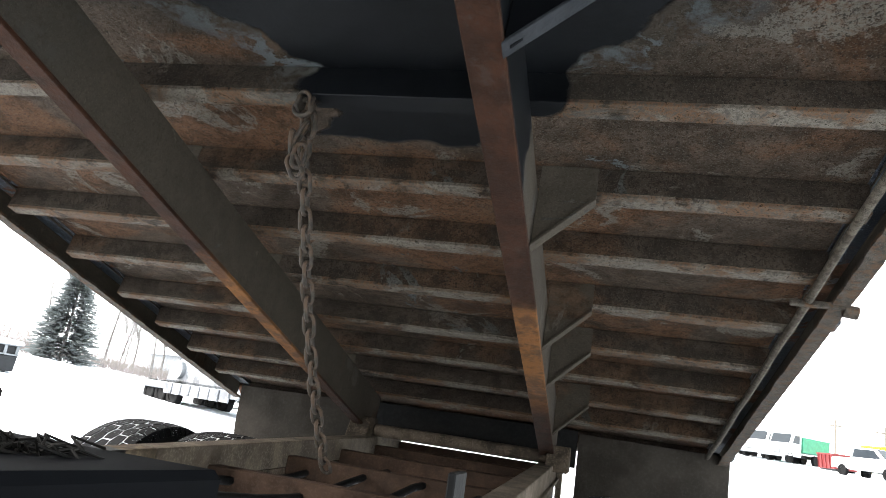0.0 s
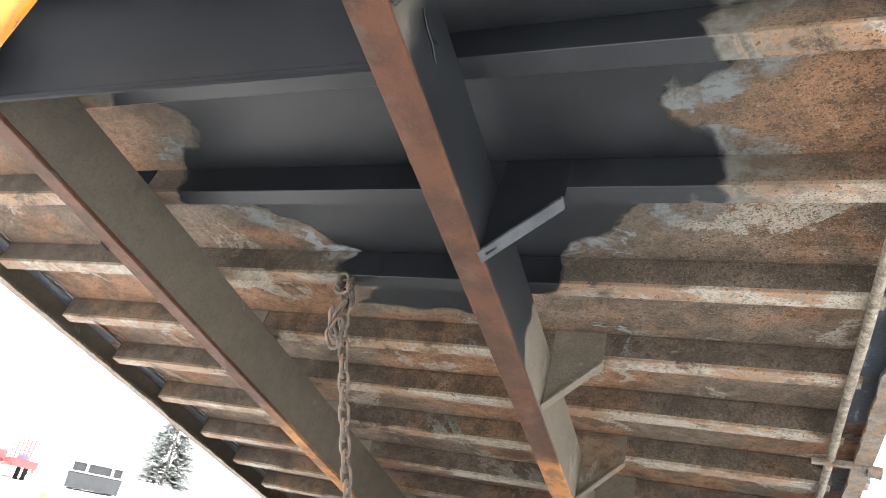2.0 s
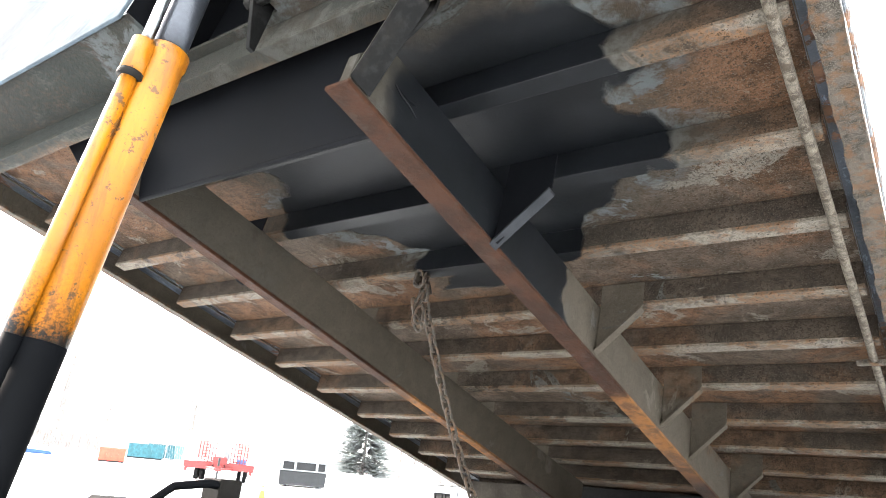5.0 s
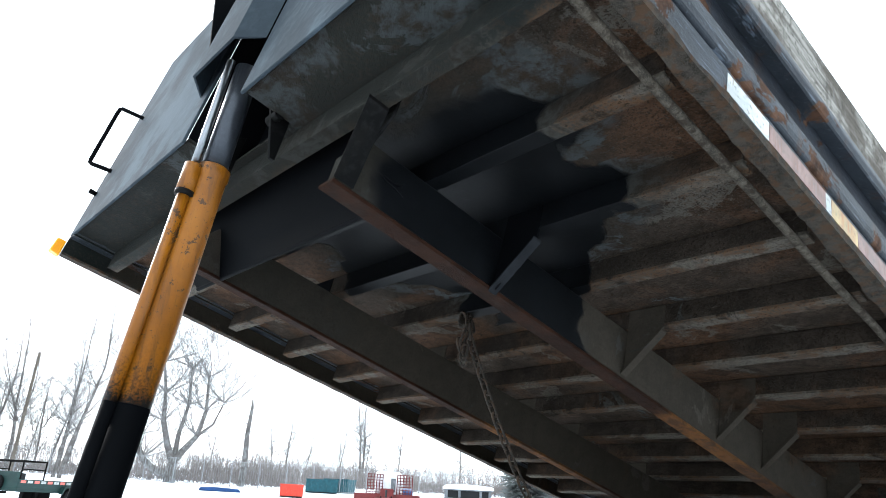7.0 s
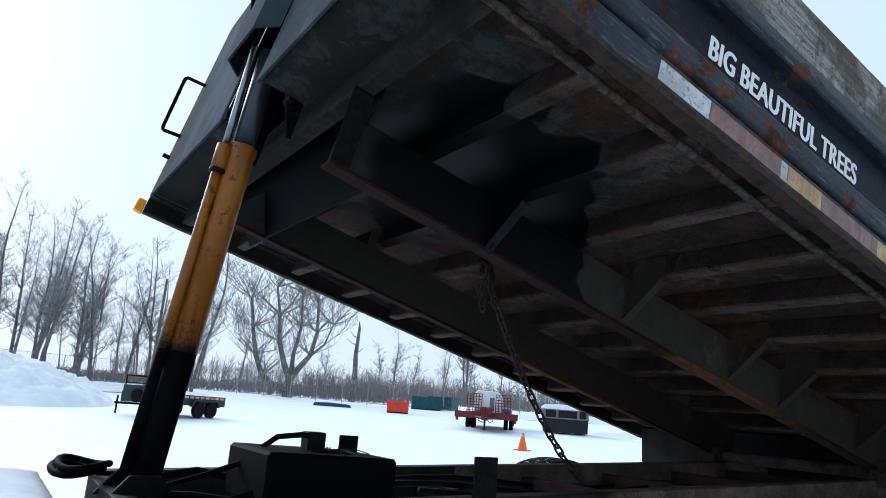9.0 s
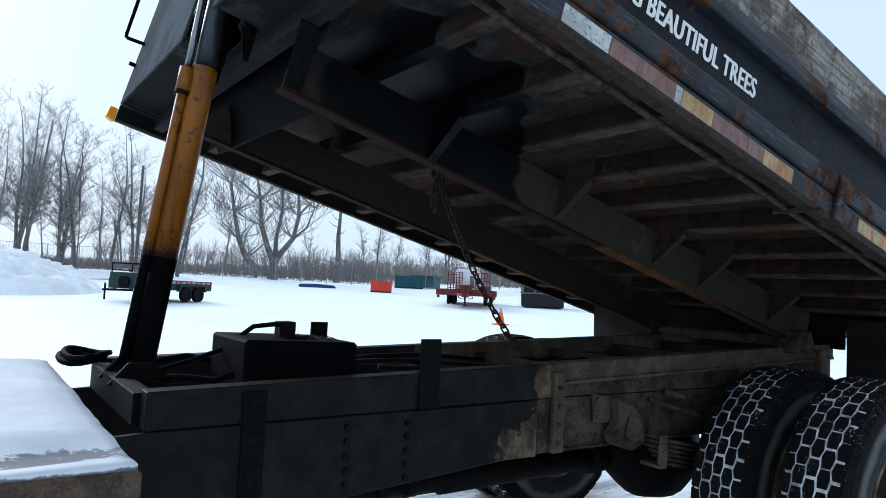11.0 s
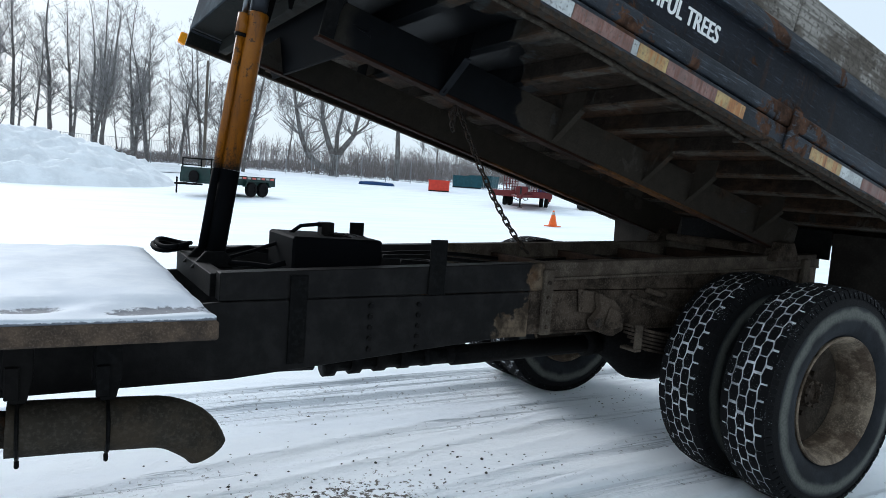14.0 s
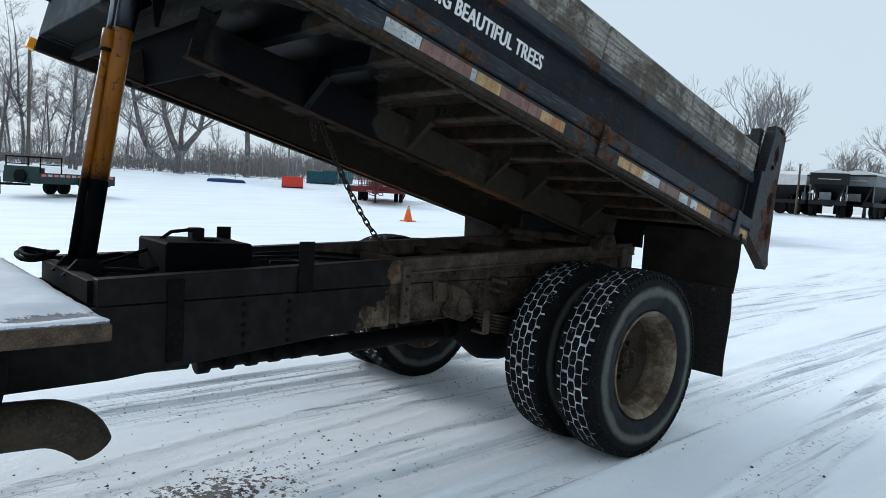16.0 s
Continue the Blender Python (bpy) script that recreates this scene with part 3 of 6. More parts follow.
def bed_side(side):
    """Rail, recessed panel, top rail and board along one side."""
    wide = WIDE if side < 0 else 0.0
    def ps(poly, y0, y1):
        return Shape().prism([(side * (u + wide), v) for u, v in poly], 1, y0, y1)
    rail = part("side_rail", ps([(1.246, 0.204), (1.26, 0.204), (1.26, 0.284), (1.255, 0.288), (1.19, 0.288), (1.19, 0.281), (1.246, 0.278)], FRONT, REAR - 0.02), M_SIDE, bed, "dark blue-grey side rail with corroded edge", 0.002)
    rail = rail.data
    rail.materials.append(M_BEAM)
    for p in rail.polygons:
        p.material_index = 1 if p.normal.x * side < -0.5 else 0
    s = Shape()
    rr = random.Random(5 + side)
    n, ring = 240, 6
    verts, faces = [], []
    for i in range(n + 1):
        y = FRONT + (REAR - 0.02 - FRONT) * i / n
        w0 = 1.218 + 0.007 * noise.noise((y * 9, side, 0)) + rr.uniform(-0.002, 0.002)
        h0 = 0.215 + 0.013 * noise.noise((y * 6, side, 4)) + rr.uniform(-0.003, 0.003)
        low, out = 0.1935 + 0.002 * noise.noise((y * 14, side, 7)), 1.262 + rr.uniform(0, 0.0018)
        verts += [(side * (u + wide), y, v) for u, v in ((w0, low), (out, low + 0.001), (out, h0), (1.2605, h0), (1.2605, 0.2035), (w0, 0.2035))]
    for i in range(n):
        for k in range(ring):
            p, q = i * ring + k, i * ring + (k + 1) % ring
            faces.append((p, q, q + ring, p + ring))
    s.add(verts, faces + [tuple(range(ring)), tuple(range(n * ring, n * ring + ring))])
    part("rail_edge", s, M_SIDERUST, bed, "flaking rusty lower edge")
    part("upper_rail", ps([(1.186, 0.2945), (1.256, 0.2945), (1.264, 0.300), (1.267, 0.322), (1.266, 0.358), (1.258, 0.367), (1.186, 0.392)], FRONT, REAR - 0.02), M_SIDE, bed, "", 0.003)
    part("side_panel", ps([(1.170, FLOOR_Z + 0.013), (1.185, FLOOR_Z + 0.013), (1.185, 0.603), (1.170, 0.603)], FRONT, REAR - 0.02), M_PANEL, bed)
    part("top_rail", ps([(1.12, 0.605), (1.225, 0.600), (1.232, 0.622), (1.218, 0.676), (1.12, 0.676)], FRONT + 0.02, REAR - 0.03), M_SIDE, bed, "", 0.004)
    y = FRONT + 0.1
    for k, ln in enumerate((1.78, 1.80)):
        s = ps([(1.15, 0.678), (1.205, 0.678), (1.207, 0.868), (1.152, 0.872)], y, y + ln - 0.006)
        part("side_board", s, M_WOOD, bed, "weathered grey wooden side board", 0.006)
        y += ln
    for yy in (-1.27, 0.25):
        s = ps([(1.2615, 0.20), (1.276, 0.20), (1.280, 0.30), (1.280, 0.355), (1.2695, 0.372), (1.2695, 0.292), (1.2615, 0.286)], yy - 0.03, yy + 0.03)
        part("stake_pocket", s, M_SIDE, bed, "", 0.003)


for side in (1, -1):
    bed_side(side)
# thin conduit along the driver's side rail, with a clip
s = Shape().tube([(1.165, -3.1 + 0.13 * i, 0.203 + 0.003 * math.sin(i * 1.3)) for i in range(27)], 0.011, 8)
part("conduit", s, M_CONDUIT, bed, "dirty cable conduit", smooth=True)
s = Shape().box(1.12, 1.25, -1.42, -1.405, 0.186, 0.202).tube([(1.25, -1.40, 0.19), (1.285, -1.40, 0.185)], 0.018, 8)
part("rail_clip", s, M_SIDERUST, bed, "", 0.002)

# reflective tape on the driver's side
y, INCH = -2.64, 0.0249
runs = [(-2.64, [(7, M_TAPEW), (11, M_TAPER), (1.2, M_TAPEW), (6, M_TAPEY), (11, M_TAPER), (7, M_TAPEY)]),
        (-1.11, [(9.5, M_TAPEY), (7, M_TAPEW), (9, M_TAPER), (4, M_TAPEW), (1.5, M_TAPER), (3, M_TAPEW), (7, M_TAPEY)]),
        (0.315, [(4.5, M_TAPEY)])]
for y, segs in runs:
    for inches, mat in segs:
        part("reflective_tape", Shape().box(1.2603, 1.2615, y + 0.001, y + inches * INCH - 0.001, 0.2225, 0.272), mat, bed, "worn reflective tape" if mat is M_TAPEW else "rust-stained faded reflective tape")
        y += inches * INCH

# lettering on the recessed panel
txt = bpy.data.curves.new("lettering", "FONT")
txt.body, txt.size = "BIG BEAUTIFUL TREES", 0.094
txt.space_character, txt.space_word = 1.05, 0.9
tob = new("lettering_curve", txt)
bpy.context.view_layer.update()
tme = bpy.data.meshes.new_from_object(tob.evaluated_get(bpy.context.evaluated_depsgraph_get()))
bpy.data.objects.remove(tob)
xs = [v.co.x for v in tme.vertices]
tme.transform(Matrix.Diagonal((0.692 / max(xs), 1.0, 1.0, 1.0)))
# a bold face: the thin letters laid over themselves, a stroke's width apart
bold = Shape()
for k, (dx, dy) in enumerate(((0, 0), (0.0032, 0), (-0.0032, 0), (0.0016, 0.0012), (-0.0016, 0.0012), (0.0016, -0.0012), (-0.0016, -0.0012), (0.0032, 0.0012), (-0.0032, -0.0012))):
    bold.add([(v.co.x + dx, v.co.y + dy, 0.00012 * k) for v in tme.vertices], [tuple(p.vertices) for p in tme.polygons])
letters = part("lettering", bold, M_LETTER, bed, "white slogan lettering on the side panel")
letters.matrix_basis = pose(1.1862, -2.424, 0.466, 90, 0, 90)

# headboard, cylinder housing, handle, marker
s = Shape().box(-1.235 - WIDE, -0.16, FRONT - 0.004, FRONT + 0.006, 0.284, 1.32).box(0.225, 1.235, FRONT - 0.004, FRONT + 0.006, 0.284, 1.32).box(-0.16, 0.225, FRONT - 0.004, FRONT + 0.006, 0.95, 1.32)
part("headboard", s, M_HEAD, bed, "grey painted steel headboard", 0.002)
s = Shape()
s.prism([(-0.235, FRONT - 0.005), (-0.155, FRONT - 0.068), (0.125, FRONT - 0.068), (0.215, FRONT - 0.005), (0.205, FRONT - 0.005), (0.121, FRONT - 0.06), (-0.151, FRONT - 0.06), (-0.224, FRONT - 0.005)], 2, 0.50, 1.36)
part("cylinder_housing", s, M_HEAD, bed, "angular grey cylinder housing", 0.001)
s = Shape().box(-0.168, -0.16, FRONT + 0.008, -3.0, FLOOR_Z + 0.014, 1.3).box(0.226, 0.234, FRONT + 0.008, -3.0, FLOOR_Z + 0.014, 1.3).box(-0.158, 0.224, -3.008, -3.0, FLOOR_Z + 0.014, 1.3)
part("housing_lining", s, M_BLACKPAINT, bed)
for x in (-0.13, 0.20):
    s = Shape().prism([(-3.14, 0.36), (-3.07, 0.18), (-3.055, 0.18), (-3.058, 0.295), (-3.058, 0.40)], 0, x - 0.006, x + 0.006).tube([(x - 0.03, -3.10, 0.30), (x + 0.03, -3.10, 0.30)], 0.016, 8)
    part("trunnion_bracket", s, M_CHASSIS, bed, "", 0.001)
s = Shape().prism([(FRONT - 0.005, 0.80), (FRONT - 0.11, 1.12), (FRONT - 0.005, 1.12)], 0, -0.46, -0.452)
part("corner_fin", s, M_BLACKPAINT, bed)
s = Shape().tube([(-1.235, FRONT, 0.888), (-1.318, FRONT - 0.09, 0.918), (-1.328, FRONT - 0.097, 0.912), (-1.334, FRONT - 0.098, 0.898), (-1.358, FRONT - 0.09, 0.640), (-1.355, FRONT - 0.088, 0.624), (-1.345, FRONT - 0.08, 0.616), (-1.27, FRONT, 0.598)], 0.009, 8)
s.tube([(-1.32, FRONT, 0.49), (-1.32, FRONT - 0.035, 0.49)], 0.011, 8)
part("grab_handle", s, M_BLACKPAINT, bed, "bent black grab handle", smooth=True)
s = Shape().prism([(FRONT - 0.045, 0.20), (FRONT - 0.002, 0.19), (FRONT - 0.002, 0.262), (FRONT - 0.04, 0.262)], 0, -1.42, -1.375)
part("marker_light", s, M_AMBER, bed, "amber marker light", 0.005)

# tailgate with its posts
tail = part("tailgate", Shape().box(-1.12 - WIDE, 1.12, REAR + 0.06, REAR + 0.075, FLOOR_Z - 0.03, 0.98), M_SIDE, bed, "dark steel tailgate, closed", 0.003)
for side in (1, -1):
    before = set(bed.children)
    s = Shape().prism([(REAR - 0.02, 0.26), (REAR + 0.33, 0.10), (REAR + 0.36, 0.14), (REAR + 0.33, 0.20), (REAR + 0.25, 0.65), (REAR + 0.235, 1.02), (REAR + 0.06, 1.0), (REAR + 0.02, 0.70), (REAR - 0.02, 0.70)], 0, side * 1.19, side * 1.262)
    part("tail_post", s, M_POST, bed, "rusted dark tail post with bolts", 0.004)
    part("corner_post", Shape().box(*sorted((side * 1.12, side * 1.189)), REAR - 0.0, REAR + 0.045, FLOOR_Z + 0.014, 1.0), M_POST, bed, "", 0.004)
    part("latch", Shape().tube([(side * 1.2, REAR + 0.10, 1.0), (side * 1.22, REAR + 0.12, 1.05), (side * 1.235, REAR + 0.18, 1.055), (side * 1.24, REAR + 0.24, 1.03)], 0.014, 8).box(*sorted((side * 1.19, side * 1.25)), REAR + 0.07, REAR + 0.15, 1.0, 1.035), M_POST, bed, "", 0.003)
    ragged = random.Random(31)
    for z, yy, size in ((0.855, 0.145, 0.055), (0.535, 0.185, 0.06), (0.345, 0.235, 0.05)):
        edge_ = [(REAR + yy + size * 0.75 * ragged.uniform(0.6, 1.15) * math.cos(0.449 * k), z + size * 1.25 * ragged.uniform(0.6, 1.15) * math.sin(0.449 * k)) for k in range(14)]
        part("rust_patch", Shape().prism(edge_, 0, *sorted((side * 1.2622, side * 1.2632))), M_RUSTRED, bed, "rust bloom round a slot")
        if z > 0.4:
            slot = [(REAR + yy + 0.011 * math.cos(0.5236 * k), z + 0.02 * (1 if math.sin(0.5236 * k) > 0 else -1) + 0.011 * math.sin(0.5236 * k)) for k in range(12)]
            part("slot", Shape().prism(slot, 0, *sorted((side * 1.2634, side * 1.2640))), M_BLACKPAINT, bed)
    part("post_bolt", Shape().tube([(side * 1.262, REAR + 0.12, 0.76), (side * 1.268, REAR + 0.12, 0.76)], 0.013, 12), M_BLACKPAINT, bed)
    part("foot_bolt", Shape().tube([(side * 1.225, REAR + 0.345, 0.17), (side * 1.225, REAR + 0.375, 0.168)], 0.014, 10), M_BLACKPAINT, bed)
    for ob in set(bed.children) - before:
        ob.location.x = -WIDE if side < 0 else 0.0
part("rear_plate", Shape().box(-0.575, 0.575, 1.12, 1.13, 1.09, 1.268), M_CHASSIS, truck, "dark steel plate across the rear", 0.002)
part("rear_sill", Shape().box(-1.19 - WIDE, 1.19, REAR - 0.02, REAR + 0.04, 0.20, FLOOR_Z - 0.002), M_CROSS, bed, "", 0.002)

# mud flaps behind the wheels: a steel plate with a rubber flap
for side in (1, -1):
    y = 1.13
    s = Shape().prism([(side * 0.58, 0.86), (side * 1.262, 0.86), (side * 1.282, 1.03), (side * 1.287, 1.25), (side * 0.58, 1.257)], 1, y, y + 0.006)
    ob = part("flap_plate", s, M_PLATE, truck, "dirty steel flap plate", 0.001)
    n, verts, faces = 12, [], []
    for i in range(n + 1):
        z, b0 = 0.90 - i * 0.0485, 0.02 * math.sin(i * 0.45) - 0.01
        verts += [(side * 0.60, y - 0.010 + b0, z), (side * 1.258, y - 0.010 + b0, z), (side * 1.258, y - 0.002 + b0, z), (side * 0.60, y - 0.002 + b0, z)]
    for i in range(n):
        for k in range(4):
            p, q = 4 * i + k, 4 * i + (k + 1) % 4
            faces.append((p, q, q + 4, p + 4))
    s = Shape().add(verts, faces + [(0, 1, 2, 3), (4 * n, 4 * n + 1, 4 * n + 2, 4 * n + 3)])
    flap = part("mud_flap", s, M_FLAP, truck, "muddy black rubber mud flap")
    for k in range(4):
        part("bolt", Shape().tube([(side * (0.66 + 0.16 * k), y - 0.026, 0.875), (side * (0.66 + 0.16 * k), y - 0.002, 0.875)], 0.012, 8), M_MUD, flap)

# -- the chassis: local y to the rear, raked a little
ch = part("chassis_frame", Shape().prism([(-3.9, 0.60), (-2.45, 0.615), (-1.25, 0.715), (-1.1, 0.715), (-1.1, 0.925), (-2.5, 0.904), (-2.56, 0.90), (-3.9, 0.90)], 0, 0.428, 0.452), M_FRAME, truck, "black painted ladder frame, muddy near the wheels", 0.003)
s = Shape()
s.prism([(-3.9, 0.60), (-2.45, 0.615), (-1.25, 0.715), (-1.1, 0.715), (-1.1, 0.925), (-2.5, 0.904), (-2.56, 0.90), (-3.9, 0.90)], 0, -0.452, -0.428)
part("frame_plate", s, M_FRAME, ch, "", 0.003)
for side in (1, -1):
    x0, x1 = sorted((side * 0.36, side * 0.44))
    s = Shape().box(*sorted((side * 0.432, side * 0.44)), -1.098, 1.15, 0.73, 0.918).box(x0, x1, -1.098, 1.15, 0.722, 0.73).box(x0, x1, -1.098, 1.15, 0.918, 0.926)
    part("frame_rail", s, M_MUD, ch, "muddy frame rail", 0.002)
    rise = lambda y: 1.012 + (y + 2.5) * 0.033
    xa, xb = sorted((side * 0.375, side * 0.447))
    part("subframe_rail", Shape().prism([(-2.5, 0.907), (-1.02, 0.93), (-1.02, rise(-1.02)), (-2.5, rise(-2.5))], 0, xa, xb), M_FRAME, ch, "black subframe rail", 0.003)
    part("subframe_rail", Shape().prism([(-1.018, 0.978), (1.12, 1.048), (1.12, rise(1.12)), (-1.018, rise(-1.018))], 0, xa, xb), M_TAN, ch, "mud-stained subframe rail", 0.003)
    part("spacer_rail", Shape().prism([(-1.018, 0.929), (1.12, 0.929), (1.12, 1.047), (-1.018, 0.977)], 0, *sorted((side * 0.375, side * 0.432))), M_MUD, ch, "", 0.002)
    s = Shape().box(*sorted((side * 0.4475, side * 0.468)), -1.03, -0.975, 0.722, 1.03)
    part("frame_post", s, M_TAN, ch, "", 0.002)
    for z in (0.76, 0.83, 0.90, 0.97):
        part("bolt", Shape().tube([(side * 0.468, -1.002, z), (side * 0.476, -1.002, z)], 0.010, 6), M_MUD, ch)
    part("side_strap", Shape().box(*sorted((side * 0.4525, side * 0.46)), -2.24, -2.17, 0.66, 1.004), M_CHASSIS, ch, "", 0.002)
    part("side_strap", Shape().box(*sorted((side * 0.4475, side * 0.458)), -1.64, -1.56, 0.92, 1.155), M_CHASSIS, ch, "", 0.002)
    for yy in (-1.9, -1.68):
        for z in (0.70, 0.745, 0.79, 0.835, 0.88):
            part("bolt", Shape().tube([(side * 0.452, yy, z), (side * 0.461, yy, z)], 0.011, 6), M_CHASSIS, ch)
    # spring hanger and leaf spring
    part("hanger_plate", Shape().prism([(-0.814, 0.939), (-0.636, 0.912), (-0.624, 0.812), (-0.801, 0.822)], 0, *sorted((side * 0.448, side * 0.462))), M_MUD, ch, "muddy bolted hanger plate", 0.004)
    s = Shape().prism([(-0.722, 0.925), (-0.625, 0.892), (-0.547, 0.82), (-0.548, 0.734), (-0.62, 0.705), (-0.735, 0.741), (-0.758, 0.784), (-0.703, 0.838)], 0, *sorted((side * 0.463, side * 0.515)))
    s.prism([(-0.66, 0.86), (-0.60, 0.84), (-0.57, 0.79), (-0.59, 0.75), (-0.65, 0.745), (-0.69, 0.77)], 0, *sorted((side * 0.516, side * 0.532)))
    part("spring_hanger", s, M_MUD, ch, "cast spring hanger with pin", 0.008)
    part("hanger_pin", Shape().tube([(side * 0.516, -0.729, 0.781), (side * 0.528, -0.729, 0.781)], 0.02, 14), M_SIDERUST, ch)
    for yy, zz in ((-0.79, 0.915), (-0.785, 0.845), (-0.66, 0.89)):
        part("bolt", Shape().tube([(side * 0.462, yy, zz), (side * 0.471, yy, zz)], 0.010, 6), M_MUD, ch)
    s = Shape()
    for k in range(6):
        L = 0.70 - 0.028 * k
        pts = [(-L + 2 * L * i / 10) for i in range(11)]
        for a, b in zip(pts, pts[1:]):
            za, zb = (0.66 + 0.063 * (a / 0.55) ** 2 - 0.019 * k, 0.66 + 0.063 * (b / 0.55) ** 2 - 0.019 * k)
            xx0, xx1 = sorted((side * 0.46, side * 0.54))
            s.hexa([(xx0, a + 0.15, za), (xx1, a + 0.15, za), (xx1, b + 0.15, zb), (xx0, b + 0.15, zb), (xx0, a + 0.15, za + 0.014), (xx1, a + 0.15, za + 0.014), (xx1, b + 0.15, zb + 0.014), (xx0, b + 0.15, zb + 0.014)])
    part("leaf_spring", s, M_MUD, ch, "muddy leaf spring pack")
    s = Shape().box(*sorted((side * 0.541, side * 0.556)), -0.502, -0.455, 0.645, 0.768).box(*sorted((side * 0.45, side * 0.556)), -0.502, -0.455, 0.630, 0.6445)
    s.tube([(side * 0.556, -0.478, 0.70), (side * 0.564, -0.478, 0.70)], 0.011, 6)
    part("spring_clip", s, M_TAN, ch, "", 0.003)
    part("subframe_lip", Shape().prism([(-0.97, 0.9795), (1.10, 1.0475), (1.10, 1.061), (-0.97, 0.993)], 0, *sorted((side * 0.4475, side * 0.462))), M_TAN, ch, "", 0.002)
    part("rail_lip", Shape().box(*sorted((side * 0.4405, side * 0.452)), -0.97, 1.10, 0.722, 0.734), M_MUD, ch, "", 0.002)
    part("end_bracket", Shape().box(*sorted((side * 0.4475, side * 0.475)), 0.93, 0.99, 0.90, 1.10), M_TAN, ch, "", 0.003)
    s = Shape().tube([(side * 0.455, -0.46, 0.90), (side * 0.52, -0.36, 0.865), (side * 0.53, -0.22, 0.83), (side * 0.5, -0.05, 0.80)], 0.012, 8).tube([(side * 0.455, -0.36, 0.93), (side * 0.50, -0.30, 0.91), (side * 0.455, -0.22, 0.90)], 0.016, 8)
    part("air_line", s, M_MUD, ch, "", smooth=True)
ch.location = (0.05, 0.035, -0.015)
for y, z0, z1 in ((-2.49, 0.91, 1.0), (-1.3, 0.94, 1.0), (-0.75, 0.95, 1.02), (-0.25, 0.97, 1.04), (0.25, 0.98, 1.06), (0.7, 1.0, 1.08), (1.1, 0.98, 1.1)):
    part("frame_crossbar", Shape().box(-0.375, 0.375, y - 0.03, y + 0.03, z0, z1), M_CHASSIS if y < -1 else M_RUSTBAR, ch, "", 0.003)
s = Shape().tube([(-0.40, 0.712, 1.145), (0.47, 0.712, 1.145)], 0.03, 12)
for x in (-0.46, 0.46):
    s.prism([(0.6, 1.09), (0.82, 1.09), (0.76, 1.2), (0.66, 1.2)], 0, x - 0.05, x + 0.05)
part("hinge", s, M_MUD, ch, "greasy hinge shaft", 0.004)

# oil tank, hoses at the cylinder's foot
tank = part("oil_tank", Shape().prism([(-2.12, 0.96), (-1.71, 0.96), (-1.71, 1.105), (-2.12, 1.115)], 0, -0.12, 0.25), M_BLACKPAINT, truck, "black oil tank with fittings", 0.01)
s = Shape().box(0.0, 0.06, -1.93, -1.87, 1.10, 1.165)
part("tank_fitting", s, M_CHASSIS, tank, "", 0.003)
s = Shape()
rr = random.Random(4)
for k in range(44):
    px_, py_ = 0.10 + rr.gauss(0, 0.03), -1.88 + rr.gauss(0, 0.03)
    s.tube([(px_, py_, 1.106), (px_ + rr.uniform(-0.03, 0.03), py_ + rr.uniform(-0.03, 0.03), 1.106 + rr.uniform(0.005, 0.016)), (px_ + rr.uniform(-0.05, 0.05), py_ + rr.uniform(-0.05, 0.05), 1.107)], rr.uniform(0.0012, 0.0024), 5)
tagged(part("debris", s, M_CHASSIS, tank, "crumpled dark debris"), kind="stuff")
s = Shape()
for pts, r in (([(0.02, -2.36, 0.985), (0.0, -2.30, 1.0), (-0.02, -2.22, 1.02), (0.0, -2.12, 1.06), (0.03, -2.02, 1.145), (0.05, -1.95, 1.155), (0.05, -1.905, 1.15)], 0.009),
               ([(-0.08, -2.38, 0.985), (-0.12, -2.30, 1.01), (-0.16, -2.2, 1.02), (-0.2, -2.1, 1.0), (-0.2, -1.9, 0.985)], 0.013),
               ([(0.08, -2.36, 0.98), (0.14, -2.28, 0.985), (0.2, -2.2, 0.98), (0.22, -2.14, 1.0)], 0.012)):
    s.tube(pts, r, 8)
loop = [(-0.24 + 0.13 * math.cos(a / 18 * 6.28), -2.53 + 0.07 * math.sin(a / 18 * 6.28), 1.012 + 0.008 * math.sin(a * 0.7)) for a in range(19)]
s.tube(loop, 0.011, 8)
s.tube([(p[0] + 0.02, p[1] + 0.012, p[2] + 0.018) for p in loop], 0.010, 8)
part("hydraulic_hose", s, M_BLACKPAINT, truck, "black hydraulic hoses", smooth=True)
s = Shape()
for k in range(4):
    s.tube([(-0.30 + 0.2 * k, -1.6 + 0.2 * i, 1.0 + 0.02 * math.sin(i * 0.9 + k)) for i in range(9)], 0.012, 6)
part("brake_line", s, M_CHASSIS, ch, smooth=True)

# -- the lift cylinder
FOOT, HEAD = Vector((0.0, -2.395, 0.93)), Vector((0.055, -2.22, 2.34))
axis = (HEAD - FOOT).normalized()
at = lambda d: FOOT + axis * d
off = Vector((0.004, -0.055, 0.004))
lift = part("lift_cylinder", Shape().tube([at(0.0), at(0.445)], 0.043, 24), M_BLACKPAINT, truck, "telescopic lift cylinder, black foot and yellow barrel", smooth=True)
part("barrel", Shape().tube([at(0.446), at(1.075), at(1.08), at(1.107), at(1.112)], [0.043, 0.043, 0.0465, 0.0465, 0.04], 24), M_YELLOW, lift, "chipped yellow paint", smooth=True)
part("side_tube", Shape().tube([at(0.1) + off, at(0.445) + off], 0.0175, 14), M_BLACKPAINT, lift, smooth=True)
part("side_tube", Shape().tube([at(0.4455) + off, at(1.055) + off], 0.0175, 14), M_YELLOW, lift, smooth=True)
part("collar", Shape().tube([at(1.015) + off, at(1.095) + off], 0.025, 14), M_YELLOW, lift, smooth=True)
